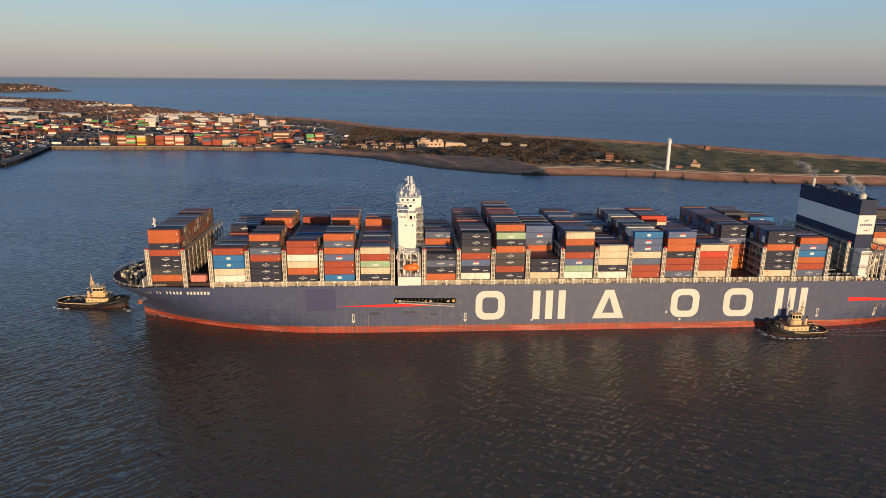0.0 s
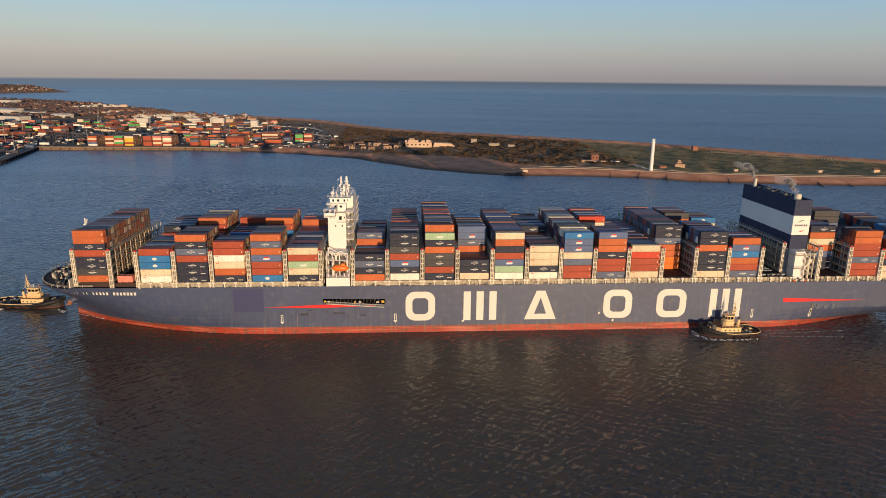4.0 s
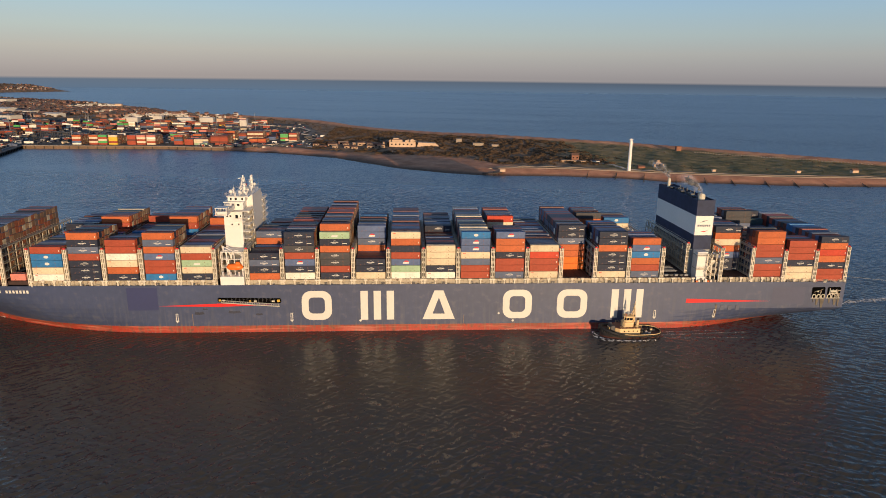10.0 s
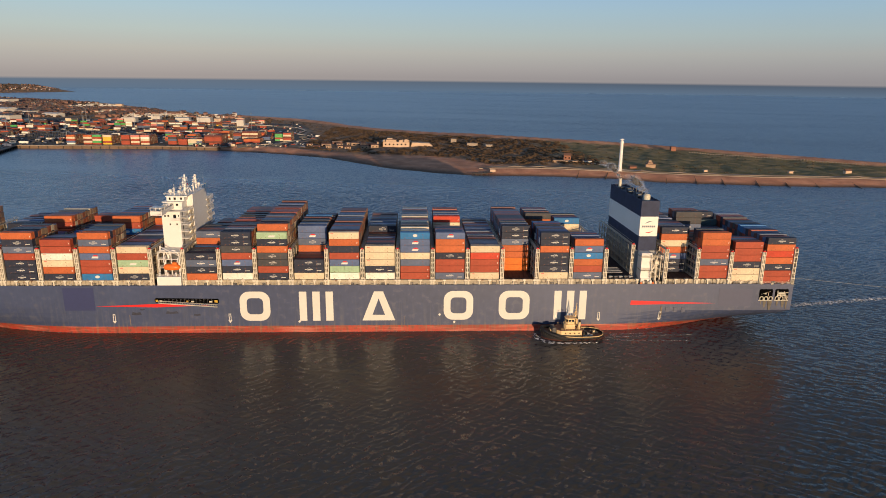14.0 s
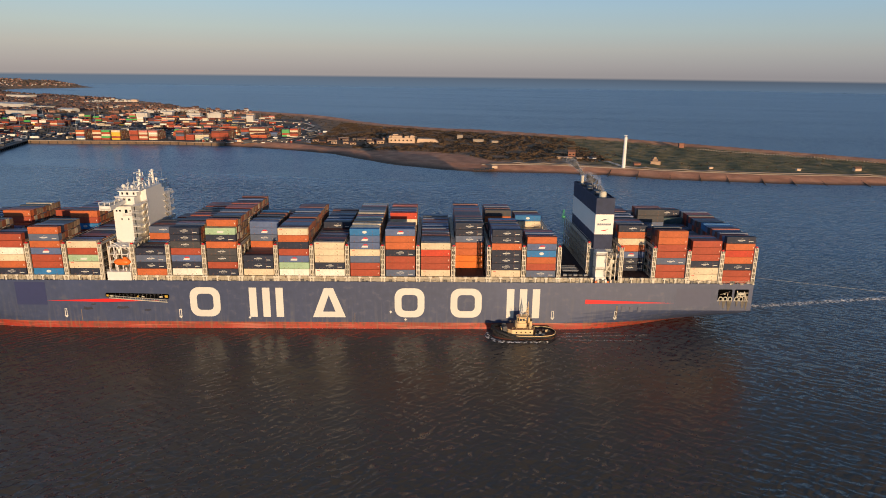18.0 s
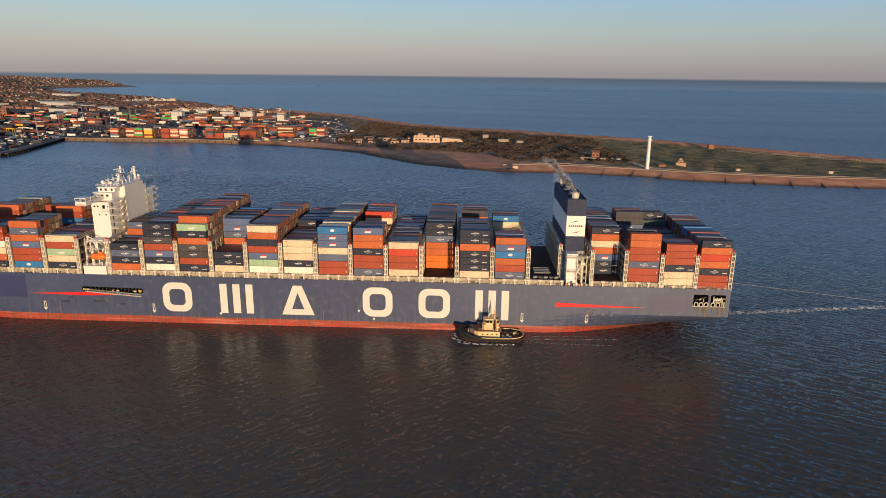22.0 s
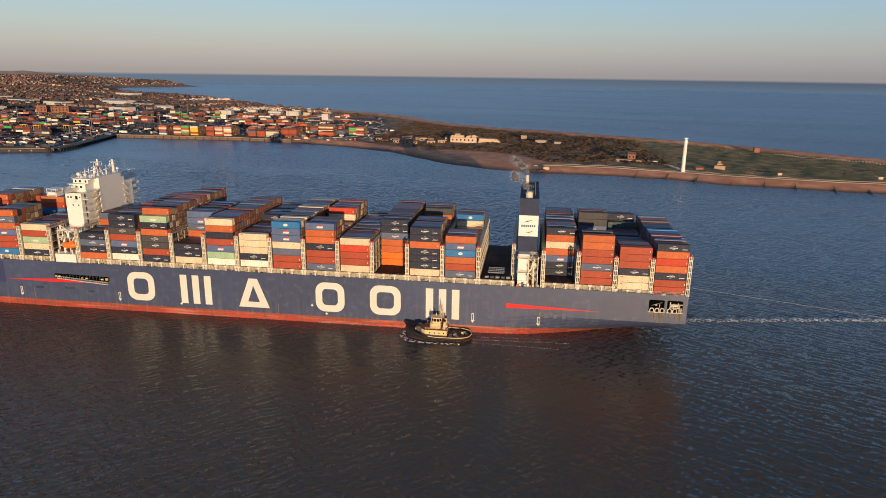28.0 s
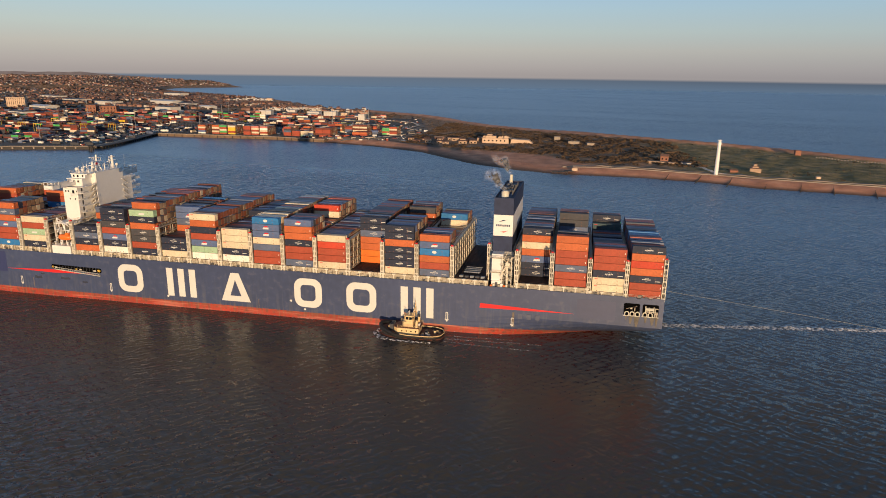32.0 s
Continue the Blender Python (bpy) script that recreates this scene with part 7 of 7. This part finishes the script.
ribbon("road", "shore road along the top of the beach", [(310, 505), (382, 500), (438, 484), (500, 462), (549, 449), (602, 437), (704, 430), (900, 388), (1150, 318)], 5, M_ROAD)
ribbon("road", "pale path to the signal tower", [(432, 552), (452, 520), (462, 480), (485, 470)], 4, M_FLOODWALL)
ribbon("sea_wall", "long low sunlit concrete sea wall", [(300, 492), (382, 487), (438, 471), (500, 449), (549, 437), (602, 425), (704, 418), (900, 374), (1150, 304)], 1.2, M_CONCRETE, 0.7, "sea wall")
blocks = MB()
for i in range(60):
    u = i / 59
    x, y = 619 + (790 - 619) * u, 659 + (528 - 659) * u
    z = level(x, y)
    blocks.box(x, x + 1.4, y, y + 1.4, z - 0.4, z + 1.5)
tagged(new("tank_blocks", blocks.mesh("tank_blocks", M_CONCRETE)), "line of old square concrete anti-tank blocks", "concrete blocks", kind="stuff")

# scrub and trees: lumpy clumps with broken outlines
def clumps(name, label, count, region, size, mat, seed, keep, lumps=3, tall=0.62):
    r = np.random.default_rng(seed)
    px, py = r.uniform(region[0], region[1], count), r.uniform(region[2], region[3], count)
    z, sd, harbour, sea_side = ground_height(px, py)
    ok = keep(px, py, sd, harbour, sea_side) & (sd > 12)
    mb = MB()
    for x, y, g in zip(px[ok], py[ok], z[ok]):
        s = r.uniform(*size)
        for _ in range(lumps):
            a, k = r.uniform(0, 6.28), s * r.uniform(0.45, 1.0)
            ox, oy, oz = r.normal(0, 0.55) * s, r.normal(0, 0.45) * s, k * r.uniform(0.3, 0.75)
            ca, sa = math.cos(a), math.sin(a)
            jit = r.uniform(0.65, 1.25, 12)
            mb.add([(x + ox + k * j * (ca * u - sa * v), y + oy + k * j * (sa * u + ca * v), g + oz * tall / 0.62 + tall * k * j * w) for (u, v, w), j in zip(ICO, jit)], ICOF)
    me = mb.mesh(name, mat)
    return tagged(new(name, me), label, "bushes" if "bush" in name or "scrub" in name else "trees", kind="stuff")


patchy = lambda px, py, size, seed, cut: noise_field(px, py, size, seed) > cut
clumps("scrub", "dense dark winter scrub on the spit", 11000, (60, 460, 520, 1100), (0.7, 2.6), M_BUSH, 1,
       lambda x, y, sd, h, s: (h > 50) & ~on_flat(x, y) & (s > 62) & patchy(x, y, 90, 4, -0.5) & ~((x > 90) & (x < 230) & (y > 695) & (y < 790)), 3, 0.5)
clumps("scrub", "scattered low bushes on the grassy point", 2600, (400, 1150, 330, 900), (0.5, 1.4), M_BUSH, 2,
       lambda x, y, sd, h, s: (h > 55) & (s > 62) & patchy(x, y, 70, 6, 0.25), 2)
clumps("scrub", "strip of scrub along the seaward dunes", 2600, (-500, 500, 800, 1600), (0.8, 2.2), M_BUSH, 3,
       lambda x, y, sd, h, s: (s > 62) & (s < 170) & ~in_terminal(x, y), 2)
clumps("trees", "belt of bare winter trees behind the port", 3600, (-1400, -60, 1150, 2100), (2.5, 5), M_TREE, 4,
       lambda x, y, sd, h, s: (sd > 60) & ~in_terminal(x, y) & patchy(x, y, 160, 9, 0.05))
clumps("trees", "trees among the houses of the town", 9500, (-4500, -900, 900, 4100), (3.5, 7), M_TREE, 5,
       lambda x, y, sd, h, s: (sd > 60) & patchy(x, y, 420, 12, -0.25) & (np.hypot(x - 200, y + 260) < 4850), 2)

# the town: streets of small houses, too many to count
walls, roofs = MB(), MB()
r = np.random.default_rng(21)
px, py = np.concatenate([r.uniform(-4300, -500, 24000), r.uniform(-1500, -200, 2600)]), np.concatenate([r.uniform(1000, 4100, 24000), r.uniform(1350, 2400, 2600)])
gz, gsd, _, gsea = ground_height(px, py)
ok = (gsd > 40) & ~in_terminal(px, py) & (np.hypot(px - 200, py + 260) < 4850) & (noise_field(px, py, 380, 31) > -0.45)
for x, y, z in zip(px[ok], py[ok], gz[ok]):
    k = 0.72 if math.hypot(x - 200, y + 260) > 2600 else 1.0      # cottages and terraces beyond the town
    w, d, h, a = k * r.uniform(5.5, 14), k * r.uniform(5, 7.5), k * r.uniform(4, 6.2), radians(-35 + 90 * int(r.random() < 0.3) + r.normal(0, 8))
    ca, sa = math.cos(a), math.sin(a)
    rot = lambda u, v, q: (x + ca * u - sa * v, y + sa * u + ca * v, z + q)
    walls.add([rot(sx * w / 2, sy * d / 2, q) for q in (-2, h) for sx, sy in ((-1, -1), (1, -1), (1, 1), (-1, 1))], [(0, 1, 5, 4), (1, 2, 6, 5), (2, 3, 7, 6), (3, 0, 4, 7)])
    e, rise = 0.4, d * 0.38
    roofs.add([rot(-w / 2 - e, -d / 2 - e, h), rot(w / 2 + e, -d / 2 - e, h), rot(w / 2 + e, d / 2 + e, h), rot(-w / 2 - e, d / 2 + e, h), rot(-w / 2 - e, 0, h + rise), rot(w / 2 + e, 0, h + rise)],
              [(0, 1, 5, 4), (3, 4, 5, 2), (0, 4, 3), (1, 2, 5)])


def palette(name, colors, rough=0.85):
    m = material(name, (1, 1, 1), rough, grain=0.15, scale=0.3)
    n, l = m.node_tree.nodes, m.node_tree.links
    geo, rp = n.new("ShaderNodeNewGeometry"), n.new("ShaderNodeValToRGB")
    rp.color_ramp.interpolation = "CONSTANT"
    for i, c in enumerate(colors):
        e = rp.color_ramp.elements[i] if i < 2 else rp.color_ramp.elements.new(i / len(colors))
        e.position, e.color = i / len(colors), (*c, 1)
    l.new(geo.outputs["Random Per Island"], rp.inputs[0])
    l.new(rp.outputs[0], next(x for x in n if x.bl_idname == "ShaderNodeVectorMath").inputs[0])
    return m


tagged(new("house_walls", walls.mesh("house_walls", palette("town_walls", ((0.30, 0.15, 0.105), (0.38, 0.21, 0.15), (0.46, 0.36, 0.29), (0.32, 0.165, 0.12), (0.26, 0.15, 0.115), (0.58, 0.53, 0.47), (0.34, 0.185, 0.14), (0.28, 0.16, 0.12))))),
       "brick and rendered walls of the town's houses", "houses", kind="stuff")
tagged(new("house_roofs", roofs.mesh("house_roofs", palette("town_roofs", ((0.13, 0.065, 0.048), (0.09, 0.065, 0.055), (0.16, 0.085, 0.06), (0.07, 0.065, 0.066), (0.12, 0.075, 0.06))))),
       "tiled and slated roofs of the town", "roofs", kind="stuff")
vans = MB()
for i in range(1500):
    x, y = rng.uniform(-880, -230), rng.uniform(1380, 2050)
    sd = float(ground_height(np.array([x]), np.array([y]))[3][0])
    if 45 < sd < 210 and inland(np.array([x]), np.array([y]))[0]:
        z = level(x, y)
        vans.box(x, x + 9, y, y + 3.5, z - 0.5, z + 3.2)
tagged(new("caravans", vans.mesh("caravans", palette("caravan_paint", ((0.55, 0.52, 0.47), (0.45, 0.41, 0.34), (0.35, 0.30, 0.25), (0.6, 0.57, 0.53))))), "rows of cream and white holiday caravans by the shore", "caravans", kind="stuff")

# hills far behind the town, on the skyline, with pale haze put into their colour
M_HILL = material("hazy_far_hills", (0.165, 0.158, 0.18), 1.0, grain=0.25, scale=0.02, coarse=0.3, gloss=0.0)
rows = [[], [], []]
for i in range(61):
    a = radians(122.4 + 25 * i / 60)
    lift = 36 + 49 * min(1, i / 15) ** 0.6 + 1.2 * math.sin(i * 0.5) + 1.6 * math.sin(i * 1.3 + 1)
    for row, (far_off, top) in zip(rows, ((4700, 20), (4780, lift), (4830, 10))):
        row.append((290 + far_off * math.cos(a), -254 + far_off * math.sin(a), top))
tagged(new("backdrop", MB().grid(rows).mesh("backdrop", M_HILL)), "low hills on the skyline behind the town, pale with painted haze", "hills", kind="structure")

# channel buoy
buoy = thing("channel_buoy", "green conical channel buoy afloat in the fairway", "buoy", at=(342.6, 226.2, 0))
M_BUOY = material("buoy_green", (0.03, 0.30, 0.10), 0.5)
part("float", MB().bar((0, 0, -0.6), (0, 0, 1.0), 1.5, 14, 1.4), M_BUOY, buoy)
mb = MB()
for a in (0, 1.57, 3.14, 4.71):
    mb.bar((1.1 * math.cos(a), 1.1 * math.sin(a), 1.0), (0.4 * math.cos(a), 0.4 * math.sin(a), 4.6), 0.12, 5)
part("cage", mb, M_BUOY, buoy)
part("topmark", MB().bar((0, 0, 4.6), (0, 0, 6.4), 0.8, 10, 0.05), M_BUOY, buoy)


def motions():
    for ob, local in SAILS:
        walk(ob, [(row[0], sail(row) @ local) for row in SAIL])
    for wisp, (x, y, z), turn, drift in WISPS:
        walk(wisp, [(t, pose(x + drift * math.sin(t * 0.7 + x), y, z + drift * 0.6 * math.sin(t * 0.5 + turn), turn * t / 16, 0, turn * t / 12)) for t in range(0, 33, 4)])


motions()
